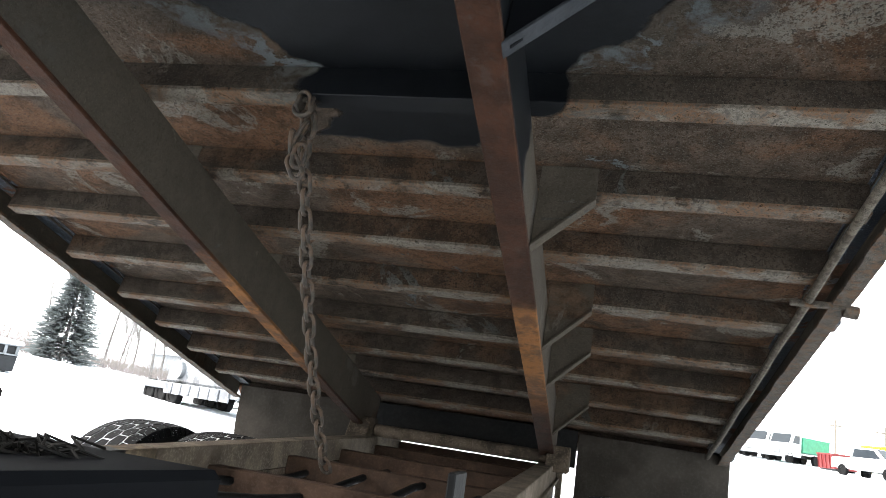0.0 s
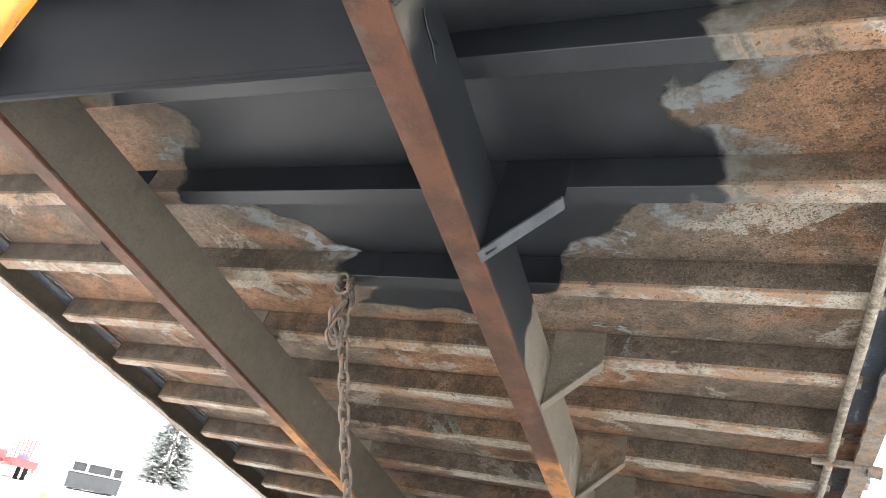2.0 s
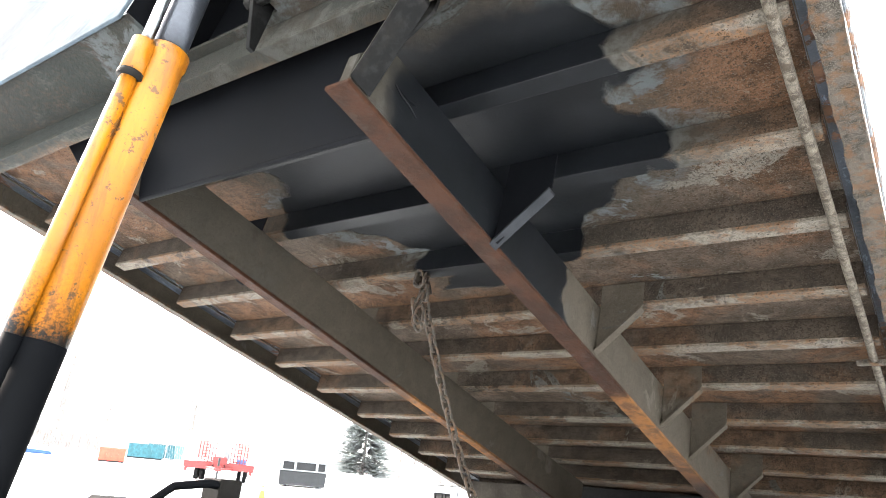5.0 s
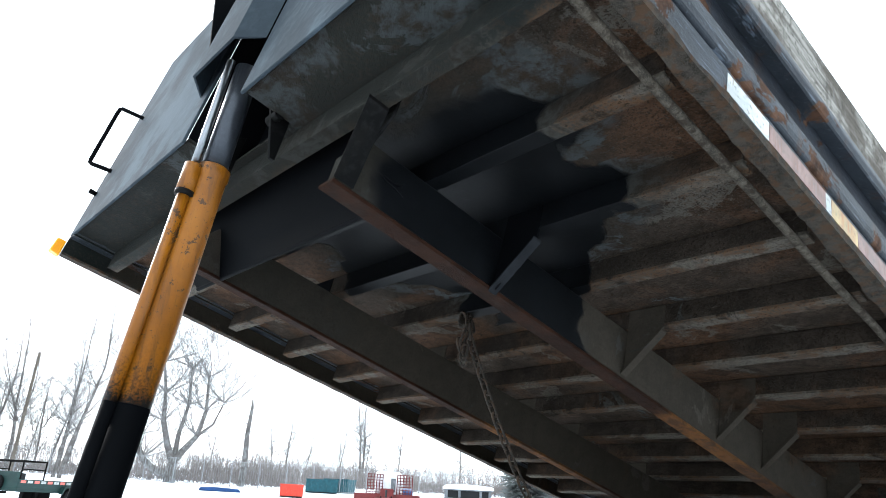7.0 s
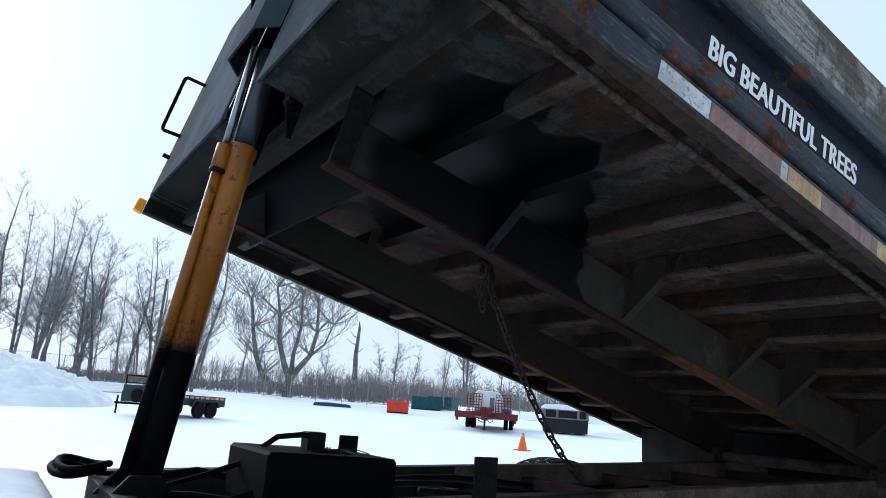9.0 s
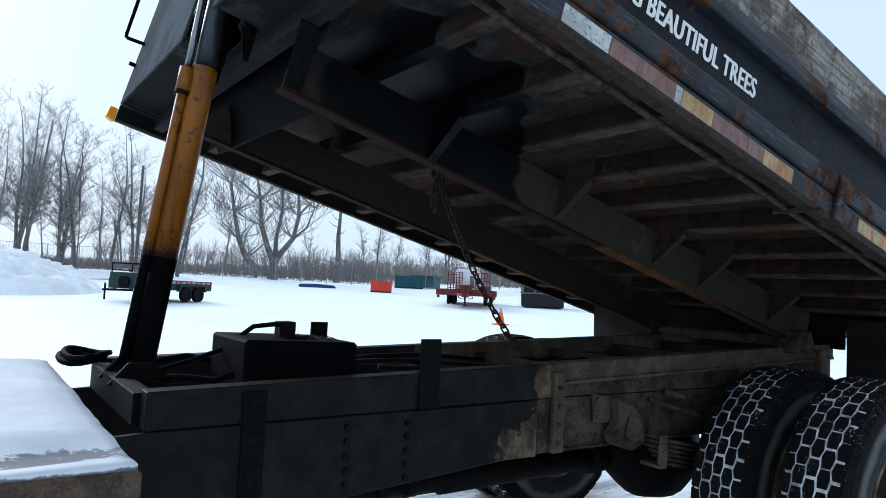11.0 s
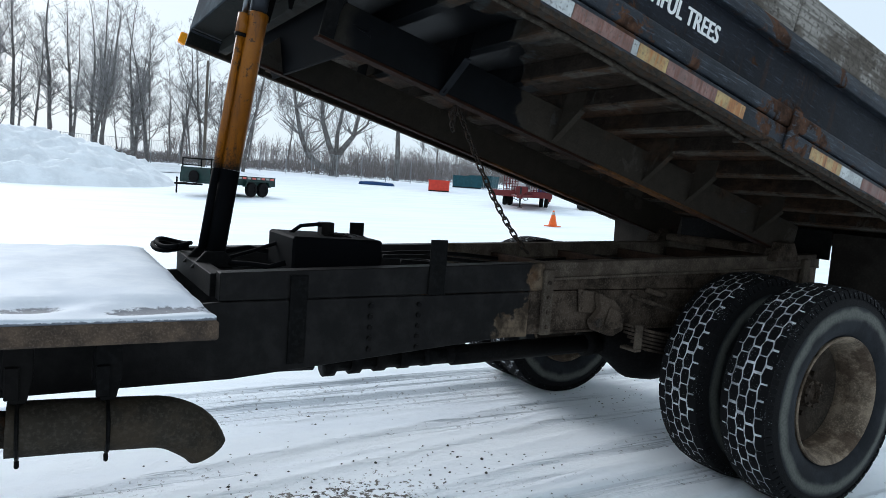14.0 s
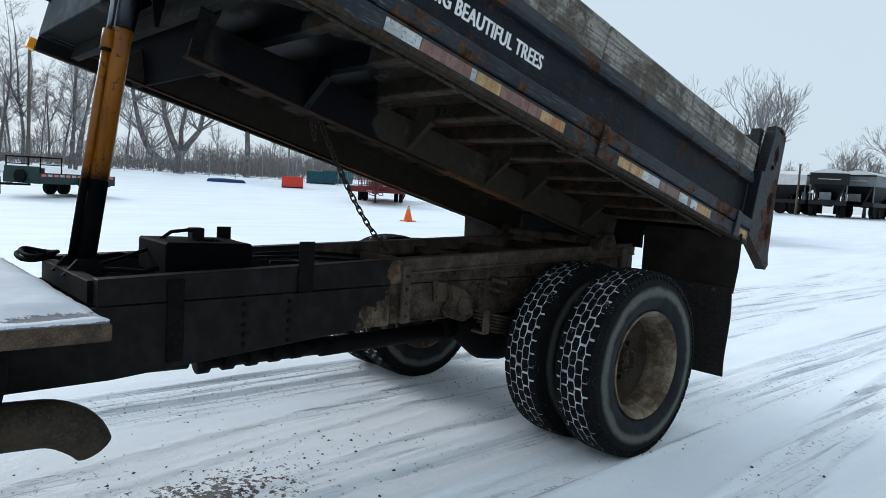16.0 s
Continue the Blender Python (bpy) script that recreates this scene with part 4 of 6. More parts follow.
part("collar_band", Shape().tube([at(1.0) + off, at(1.014) + off], 0.026, 14), M_CHASSIS, lift, smooth=True)
part("rod", Shape().tube([at(1.115), at(1.45)], 0.036, 24), M_RODDARK, lift, "dark polished rod", smooth=True)
part("side_rod", Shape().tube([at(1.096) + off, at(1.45) + off], 0.0115, 12), M_CHROME, lift, smooth=True)
s = Shape().box(-0.2, 0.2, -2.47, -2.33, 0.90, 0.96)
for x in (-0.09, 0.09):
    s.prism([(-2.50, 0.96), (-2.30, 0.96), (-2.36, 1.03), (-2.44, 1.03)], 0, x - 0.012, x + 0.012)
part("foot_bracket", s, M_CHASSIS, lift, "", 0.004)

# -- deck behind the cab with snow, exhaust
deck = part("deck_plate", Shape().box(-0.50, 1.16, -3.95, -2.605, 0.908, 0.962), M_DECK, truck, "worn deck plate behind the cab", 0.006)
pipe = [(0.70, -3.9, 0.58), (0.70, -3.28, 0.57), (0.70, -3.11, 0.556), (0.70, -2.93, 0.55), (0.70, -2.74, 0.54)]
bend = [(0.70, -2.72 + 0.215 * math.sin(radians(a)), 0.539 - 0.215 * (1 - math.cos(radians(a)))) for a in range(0, 64, 7)]
outer = pipe[2:] + bend
wide = [0.083] * (len(outer) - 4) + [0.081, 0.078, 0.073, 0.068]
ex = part("exhaust_pipe", Shape().tube(outer, wide, 28, cap=False).tube(list(reversed(outer)), [r - 0.005 for r in reversed(wide)], 28, cap=False), M_PIPE, truck, "heat-stained turned-down exhaust pipe", smooth=True)
part("inlet_pipe", Shape().tube(pipe[:3], 0.042, 16).tube([(0.70, -3.17, 0.56), (0.70, -3.10, 0.557)], 0.055, 16), M_SIDERUST, ex, "rusty inlet pipe", smooth=True)
for y in (-3.08, -2.84):
    z = 0.555 if y < -3 else 0.546
    s = Shape()
    ring = [(0.70 + 0.088 * math.sin(a / 16 * 6.283), y, z + 0.088 * math.cos(a / 16 * 6.283)) for a in range(17)]
    s.tube(ring, 0.007, 6).tube([(0.72, y, z - 0.088), (0.72, y, z - 0.115)], 0.008, 6)
    s.prism([(y - 0.045, z + 0.15), (y - 0.02, z + 0.085), (y + 0.022, z + 0.085), (y + 0.04, z + 0.16), (y + 0.04, 0.90), (y - 0.03, 0.90)], 0, 0.665, 0.735)
    s.box(0.735, 0.745, y - 0.035, y + 0.005, z + 0.10, z + 0.20)
    part("pipe_hanger", s, M_CHASSIS, ex, "", 0.004)

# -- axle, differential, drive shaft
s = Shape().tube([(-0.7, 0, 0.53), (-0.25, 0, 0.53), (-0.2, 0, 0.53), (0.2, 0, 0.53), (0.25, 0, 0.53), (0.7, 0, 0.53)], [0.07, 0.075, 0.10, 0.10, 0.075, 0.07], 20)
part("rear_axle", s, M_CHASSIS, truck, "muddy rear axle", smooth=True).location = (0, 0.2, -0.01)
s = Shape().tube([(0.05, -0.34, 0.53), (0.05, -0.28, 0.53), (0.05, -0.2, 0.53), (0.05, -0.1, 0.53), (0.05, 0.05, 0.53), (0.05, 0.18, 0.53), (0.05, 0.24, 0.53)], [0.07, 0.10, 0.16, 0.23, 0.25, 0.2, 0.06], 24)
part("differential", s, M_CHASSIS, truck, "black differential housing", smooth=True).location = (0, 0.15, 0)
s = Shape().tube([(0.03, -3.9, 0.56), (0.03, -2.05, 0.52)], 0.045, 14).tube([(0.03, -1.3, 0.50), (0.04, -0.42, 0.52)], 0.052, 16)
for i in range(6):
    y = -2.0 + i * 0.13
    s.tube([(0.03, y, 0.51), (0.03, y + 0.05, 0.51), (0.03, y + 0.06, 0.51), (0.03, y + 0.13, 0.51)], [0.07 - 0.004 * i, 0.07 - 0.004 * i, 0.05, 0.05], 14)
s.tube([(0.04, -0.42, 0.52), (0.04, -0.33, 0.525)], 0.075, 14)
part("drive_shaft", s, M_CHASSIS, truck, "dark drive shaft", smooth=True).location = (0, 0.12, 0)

# -- wheels
R, W = 0.53, 0.27
prof = [(-0.10, 0.30), (-0.125, 0.33), (-0.135, 0.39), (-0.13, 0.45), (-0.118, 0.492), (-0.112, 0.514), (-0.10, 0.5205), (-0.066, 0.5268), (-0.02, 0.528), (0.02, 0.528), (0.066, 0.5268), (0.10, 0.5205), (0.112, 0.514), (0.118, 0.492), (0.13, 0.45), (0.135, 0.39), (0.125, 0.33), (0.10, 0.30)]


def tread():
    """Blocks of a drive-axle tread, in five rows, worn unevenly."""
    s = Shape()
    rnd = random.Random(8)
    n = 43
    rows = [(-0.114, -0.0715, 0.0), (-0.0645, -0.0255, 0.5), (-0.0185, 0.0185, 0.0), (0.0255, 0.0645, 0.5), (0.0715, 0.114, 0.0)]
    for x0, x1, ph in rows:
        for k in range(n):
            a0, a1 = 2 * math.pi * (k + ph + 0.045) / n, 2 * math.pi * (k + ph + 0.955) / n
            a0, a1 = a0 + rnd.uniform(-0.005, 0.011), a1 + rnd.uniform(-0.011, 0.005)
            am, d = (a0 + a1) / 2 + rnd.uniform(-0.02, 0.02), rnd.uniform(0.0018, 0.0046)
            lo = -d if x0 > -0.1 else 0.0
            hi = d if x1 < 0.1 else 0.0
            ring = ((x0 - lo, a0), (x1 - hi, a0), (x1 + hi, am), (x1 - hi, a1), (x0 - lo, a1), (x0 + lo, am))
            pts = []
            for r in (0.495, R):
                for x, a in ring:
                    rr = r - 0.55 * max(0, abs(x) - 0.05) ** 2 * 4
                    pts.append((x, rr * math.cos(a), rr * math.sin(a)))
            s.add(pts, [(6, 7, 8, 9, 10, 11)] + [(j, (j + 1) % 6, 6 + (j + 1) % 6, 6 + j) for j in range(6)])
    for sx in (-1, 1):
        for k in range(2 * n):
            a0, a1 = 2 * math.pi * (k + 0.15) / (2 * n), 2 * math.pi * (k + 0.8) / (2 * n)
            pts = [(sx * x, r * math.cos(a), r * math.sin(a)) for x, r in ((0.106, 0.514), (0.122, 0.485), (0.127, 0.487), (0.112, 0.52)) for a in (a0, a1)]
            s.add(pts, [(0, 1, 3, 2), (2, 3, 5, 4), (4, 5, 7, 6), (6, 7, 1, 0), (0, 2, 4, 6), (1, 7, 5, 3)])
    return s.mesh("tread")


M_GROOVE = plain("snow_packed_groove", (0.70, 0.72, 0.74), 0.85, 0, 24, 0.5, 0.2, (0.05, 0.05, 0.054), 0.6)
tread_mesh = tread()
tread_mesh.materials.append(M_TREAD)


def tyre_mesh():
    s = Shape().lathe(prof, 72)
    me = s.mesh("tyre", smooth=True)
    me.materials.append(M_SIDEWALL)
    me.materials.append(M_GROOVE)
    me.materials.append(M_RUBBER)
    for p in me.polygons:
        c = p.center
        r = math.hypot(c.y, c.z)
        p.material_index = 1 if abs(c.x) < 0.105 and r > 0.5 else (2 if r > 0.47 else 0)
    return me


def rim_mesh(outer):
    d = 1 if outer else -1
    pr = [(0.118, 0.292), (0.125, 0.302), (0.118, 0.306), (0.095, 0.300), (-0.12, 0.300), (-0.12, 0.27), (-0.02, 0.255), (0.03, 0.255), (0.06, 0.264), (0.085, 0.27), (0.112, 0.286), (0.118, 0.292)]
    s = Shape().lathe([(x, r) for x, r in pr], 56)
    s.lathe([(-0.045, 0.256), (-0.07, 0.21), (-0.085, 0.15), (-0.085, 0.0), (-0.095, 0.0), (-0.095, 0.15), (-0.082, 0.215), (-0.057, 0.256)], 48)
    me = s.mesh("rim")
    me.materials.append(M_RIM)
    me.materials.append(M_DISC)
    for p in me.polygons:
        p.material_index = 1 if math.hypot(p.center.y, p.center.z) < 0.245 else 0
    if d < 0:
        me.transform(Matrix.Rotation(math.pi, 4, "Z"))
    return me


def hub_shape():
    s = Shape().lathe([(-0.085, 0.095), (-0.06, 0.09), (-0.05, 0.078), (-0.035, 0.07), (0.0, 0.066), (0.004, 0.05), (-0.02, 0.046), (-0.02, 0.0)], 28)
    for k in range(10):
        a = 2 * math.pi * k / 10
        s.tube([(-0.085, 0.125 * math.cos(a), 0.125 * math.sin(a)), (-0.062, 0.125 * math.cos(a), 0.125 * math.sin(a))], 0.014, 6)
    for k in range(8):
        a = 2 * math.pi * k / 8
        s.tube([(0.0, 0.058 * math.cos(a), 0.058 * math.sin(a)), (0.012, 0.058 * math.cos(a), 0.058 * math.sin(a))], 0.008, 6)
    return s


tyre_me, rim_out, rim_in = tyre_mesh(), rim_mesh(True), rim_mesh(False)
hub_me = hub_shape().mesh("hub")
hub_me.materials.append(M_MUD)
for x, me, turn in ((1.14, rim_out, 0), (0.775, rim_in, 0), (-1.14, rim_out, 180), (-0.775, rim_in, 180)):
    w = part("wheel", me, None, truck, "mud-coated steel rim with snowy tyre")
    w.matrix_basis = pose(x, 0.185, R - 0.022, 0, 0, turn)
    part("tyre", tyre_me, None, w, "worn dual tyre, snow in the tread")
    part("tread", tread_mesh, None, w)
    if me is rim_out:
        part("hub", hub_me, None, w, "dark muddy hub with nuts")

# -- the chain
def chain(points, gap=0.042):
    """Links along a line of points, each turned a quarter against the last."""
    link = Shape()
    n = 16
    path = []
    for k in range(n + 1):
        a = 2 * math.pi * k / n
        path.append((0.013 * math.cos(a) , 0, 0.0175 * math.sin(a) + (0.012 if math.sin(a) > 0.01 else -0.012 if math.sin(a) < -0.01 else 0)))
    link.tube(path, 0.0048, 6, cap=False)
    me = link.mesh("chain_link", smooth=True)
    me.materials.append(M_CHAIN)
    pts = [Vector(p) for p in points]
    out, carry = [], 0.0
    for a, b in zip(pts, pts[1:]):
        L = (b - a).length
        d = carry
        while d < L:
            out.append((a.lerp(b, d / L), (b - a).normalized()))
            d += gap
        carry = d - L
    tangle = random.Random(5)
    for i in range(7):
        p = pts[0] + Vector((tangle.uniform(-0.004, 0.026), tangle.uniform(-0.02, 0.02), 0.008 - 0.026 * i))
        out.append((p, Vector((tangle.gauss(0, 0.3), tangle.gauss(0, 0.3), -1)).normalized()))
    root = thing("chain", "rusty safety chain hanging from the bed", "chain", Matrix.Translation(out[0][0]))
    for i, (p, d) in enumerate(out):
        q = d.to_track_quat("Z", "Y").to_matrix().to_4x4()
        again("chain_link", me, root, Matrix.Translation(p - out[0][0]) @ q @ Matrix.Rotation(math.pi / 2 * (i % 2), 4, "Z"))
    return root


top = BED @ Vector((-0.008, -2.112, 0.196))
end = Vector((0.0, -0.71, 1.03))
curve = []
for i in range(41):
    u = i / 40
    p = top.lerp(end, u)
    p.z -= 0.085 * 4 * u * (1 - u)
    curve.append(p)
chain(curve)
part("chain_bracket", Shape().box(-0.023, -0.015, -2.13, -2.095, 0.18, 0.216).tube([(-0.008 + 0.022 * math.cos(a * 0.52), -2.112, 0.19 + 0.022 * math.sin(a * 0.52)) for a in range(13)], 0.006, 6), M_CHAIN, bed, "", 0.002)


# ---- the snowy yard ----
# wheel tracks in the snow: where they cross y = 0, their slant, half their width, their depth
TRACKS = ((1.13, -0.02, 0.15, 0.020), (0.80, -0.02, 0.14, 0.018), (1.95, -0.10, 0.15, 0.014), (2.9, -0.16, 0.17, 0.014),
          (-0.80, 0.0, 0.15, 0.022), (-1.12, 0.0, 0.14, 0.018), (-0.44, -0.16, 0.09, 0.012), (-0.10, -0.15, 0.10, 0.012),
          (-2.6, 0.06, 0.2, 0.014), (0.35, -0.13, 0.10, 0.010))


def snow_material():
    m, nt, bsdf = graph("trodden_snow")
    co = coords(nt)
    sep = nt.nodes.new("ShaderNodeSeparateXYZ")
    nt.links.new(co, sep.inputs["Vector"])
    x, y = sep.outputs["X"], sep.outputs["Y"]

    def stretched(sx, sy, turn):
        mp = nt.nodes.new("ShaderNodeMapping")
        mp.inputs["Scale"].default_value = (sx, sy, 1.0)
        mp.inputs["Rotation"].default_value = (0, 0, radians(turn))
        nt.links.new(co, mp.inputs["Vector"])
        return mp.outputs["Vector"]

    streak = noise_tex(nt, stretched(1.0, 0.2, -4), 1.5, 8, 0.62)
    fine = noise_tex(nt, stretched(1.0, 0.75, -6), 11.0, 7, 0.65)
    grit = noise_tex(nt, co, 30.0, 4, 0.65)
    lines = noise_tex(nt, stretched(1.0, 0.02, -5), 17.0, 4, 0.6)
    col = mixc(nt, step(nt, streak, 0.38, 0.62), (0.84, 0.89, 0.95), (0.91, 0.95, 0.985))
    col = mixc(nt, calc(nt, "MULTIPLY", step(nt, fine, 0.44, 0.34), 0.12), col, (0.66, 0.71, 0.78))
    # tracks: thin lines darkened for groove shadow and bared grit, with specks along them
    band = None
    for x0, slant, half, depth in TRACKS:
        u = calc(nt, "ABSOLUTE", calc(nt, "SUBTRACT", x, calc(nt, "ADD", x0, calc(nt, "MULTIPLY", y, slant))))
        one = step(nt, u, half * 1.5, half * 0.6)
        band = one if band is None else calc(nt, "MAXIMUM", band, one)
    near_t = calc(nt, "MULTIPLY", step(nt, y, -6.0, -3.5), step(nt, y, 26.0, 8.0))
    band = calc(nt, "MULTIPLY", band, near_t)
    groove_shade = calc(nt, "MULTIPLY", calc(nt, "MULTIPLY", step(nt, lines, 0.53, 0.60), band), step(nt, streak, 0.60, 0.42))
    col = mixc(nt, calc(nt, "MULTIPLY", groove_shade, 0.7), col, (0.30, 0.335, 0.38))
    specks = calc(nt, "MULTIPLY", calc(nt, "MULTIPLY", step(nt, grit, 0.60, 0.66), band), step(nt, streak, 0.58, 0.48))
    col = mixc(nt, calc(nt, "MULTIPLY", specks, 0.75), col, (0.10, 0.10, 0.10))
    # bare gravel beside the frame
    dx = calc(nt, "SUBTRACT", x, calc(nt, "ADD", 0.17, calc(nt, "MULTIPLY", y, -0.17)))
    dy = calc(nt, "SUBTRACT", y, -2.2)
    near = calc(nt, "SQRT", calc(nt, "ADD", calc(nt, "MULTIPLY", calc(nt, "MULTIPLY", dx, dx), 4.0), calc(nt, "MULTIPLY", calc(nt, "MULTIPLY", dy, dy), 0.9)))
    bare = step(nt, calc(nt, "SUBTRACT", calc(nt, "ADD", grit, calc(nt, "MULTIPLY", fine, 0.4)), calc(nt, "MULTIPLY", near, 0.42)), 0.50, 0.56)
    col = mixc(nt, bare, col, mixc(nt, step(nt, fine, 0.4, 0.6), (0.055, 0.048, 0.042), (0.14, 0.125, 0.11)))
    nt.links.new(col, bsdf.inputs["Base Color"])
    bsdf.inputs["Roughness"].default_value = 0.7
    lumps = calc(nt, "MULTIPLY", noise_tex(nt, stretched(1.0, 0.7, -6), 38.0, 5, 0.7), calc(nt, "ADD", 0.35, calc(nt, "MULTIPLY", band, 1.0)))
    bump(nt, bsdf, calc(nt, "ADD", calc(nt, "ADD", calc(nt, "ADD", fine, lumps), calc(nt, "MULTIPLY", streak, 2.0)), calc(nt, "MULTIPLY", groove_shade, -2.4)), 0.42, 0.022)
    return m


M_SNOW = snow_material()
M_SNOWCLEAN = plain("fresh_snow", (0.88, 0.89, 0.91), 0.8, 0, 3, 0.08, 0.1)


def graded(lo, hi, fine_lo, fine_hi, d0):
    """Coordinates, close together between fine_lo and fine_hi and ever wider outside."""
    mid = list(np.arange(fine_lo, fine_hi, d0))
    out, d, x = [], d0, fine_hi
    while x < hi:
        out.append(x)
        d *= 1.16
        x += d
    out.append(hi)
    left, d, x = [], d0, fine_lo
    while x > lo:
        d *= 1.16
        x -= d
        left.append(max(x, lo))
    return left[::-1] + mid + out


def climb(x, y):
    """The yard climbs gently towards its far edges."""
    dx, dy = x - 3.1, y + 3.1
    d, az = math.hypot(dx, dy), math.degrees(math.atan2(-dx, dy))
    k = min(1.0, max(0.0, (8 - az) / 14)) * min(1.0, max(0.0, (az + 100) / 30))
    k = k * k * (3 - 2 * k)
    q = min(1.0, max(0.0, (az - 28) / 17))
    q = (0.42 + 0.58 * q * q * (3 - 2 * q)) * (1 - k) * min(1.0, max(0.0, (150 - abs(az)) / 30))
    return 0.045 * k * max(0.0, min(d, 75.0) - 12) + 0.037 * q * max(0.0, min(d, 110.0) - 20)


def ground_height(x, y):
    h = 0.012 * noise.noise((x * 0.9, y * 0.35, 0)) + 0.006 * noise.noise((x * 4, y * 1.2, 3))
    for x0, slant, half, depth in TRACKS:
        u = (x - x0 - slant * y) / half
        if abs(u) < 1.6:
            groove = 0.5 + 0.5 * math.cos(u * 3 * math.pi)
            h -= depth * max(0.0, 1 - abs(u) ** 6) * (0.5 + 0.5 * groove)
            h += 0.011 * math.exp(-((abs(u) - 1.12) / 0.14) ** 2) * (0.7 + noise.noise((y * 2.5, x0, 1)))
    return h


gx, gy = graded(-900, 900, -1.7, 2.6, 0.028), graded(-900, 900, -3.2, 4.0, 0.08)
gv, gf = [], []
for y in gy:
    for x in gx:
        near = abs(x) < 12 and abs(y) < 30
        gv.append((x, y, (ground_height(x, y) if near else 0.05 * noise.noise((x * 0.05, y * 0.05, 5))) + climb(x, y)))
nx = len(gx)
for j in range(len(gy) - 1):
    for i in range(nx - 1):
        a = j * nx + i
        gf.append((a, a + 1, a + 1 + nx, a + nx))
gme = bpy.data.meshes.new("ground")
gme.from_pydata(gv, [], gf)
for p in gme.polygons:
    p.use_smooth = True
gme.materials.append(M_SNOW)
tagged(new("ground", gme), "flat snow-covered yard with wheel tracks and grit", "snowy ground", kind="structure")

# stones scattered on the snow
rng = random.Random(7)
s = Shape()
for k in range(1100):
    if k < 260:
        y = rng.gauss(-1.9, 0.6)
        x = 0.12 - 0.17 * y + rng.gauss(0, 0.24)
    else:
        x0, slant = rng.choice(((-0.44, -0.16), (-0.10, -0.15), (0.35, -0.13), (-0.80, 0.0), (1.13, -0.02), (1.95, -0.10)))
        y = rng.uniform(-3.0, 3.5)
        x = x0 + slant * y + rng.choice((-0.14, 0.14, 0.2)) + rng.gauss(0, 0.05)
        if noise.noise((x * 1.5, y * 0.9, 11)) < -0.05:
            continue
    r = rng.uniform(0.003, 0.007) * (1.7 if rng.random() < 0.12 else 1)
    z = ground_height(x, y)
    pts = [(x + r * rng.uniform(0.7, 1.3) * a, y + r * rng.uniform(0.7, 1.3) * b, z + r * c) for a, b, c in ((1, 0, 0.2), (-1, 0, 0.2), (0, 1, 0.2), (0, -1, 0.2), (0, 0, 0.9), (0, 0, -0.4))]
    s.add(pts, [(0, 2, 4), (2, 1, 4), (1, 3, 4), (3, 0, 4), (2, 0, 5), (1, 2, 5), (3, 1, 5), (0, 3, 5)])
M_STONE = plain("dark_gravel", (0.07, 0.065, 0.06), 0.9, 0, 40, 0.4, 0.3)
tagged(part("gravel", s, M_STONE), "scattered dark gravel on the snow", "gravel", kind="stuff")


# ---- bare trees ----
M_BARK = plain("grey_bark", (0.125, 0.114, 0.107), 0.95, 0, 3, 0.4, 0.4, (0.4, 0.41, 0.42), 0.3)
# twig colour is paled to stand for haze in the falling snow
M_TWIG = plain("haze_paled_twigs", (0.235, 0.228, 0.226), 0.95, 0, 3, 0.3, 0.4)
M_BRUSH = plain("brown_brush", (0.205, 0.178, 0.168), 0.95, 0, 2, 0.4, 0.4)


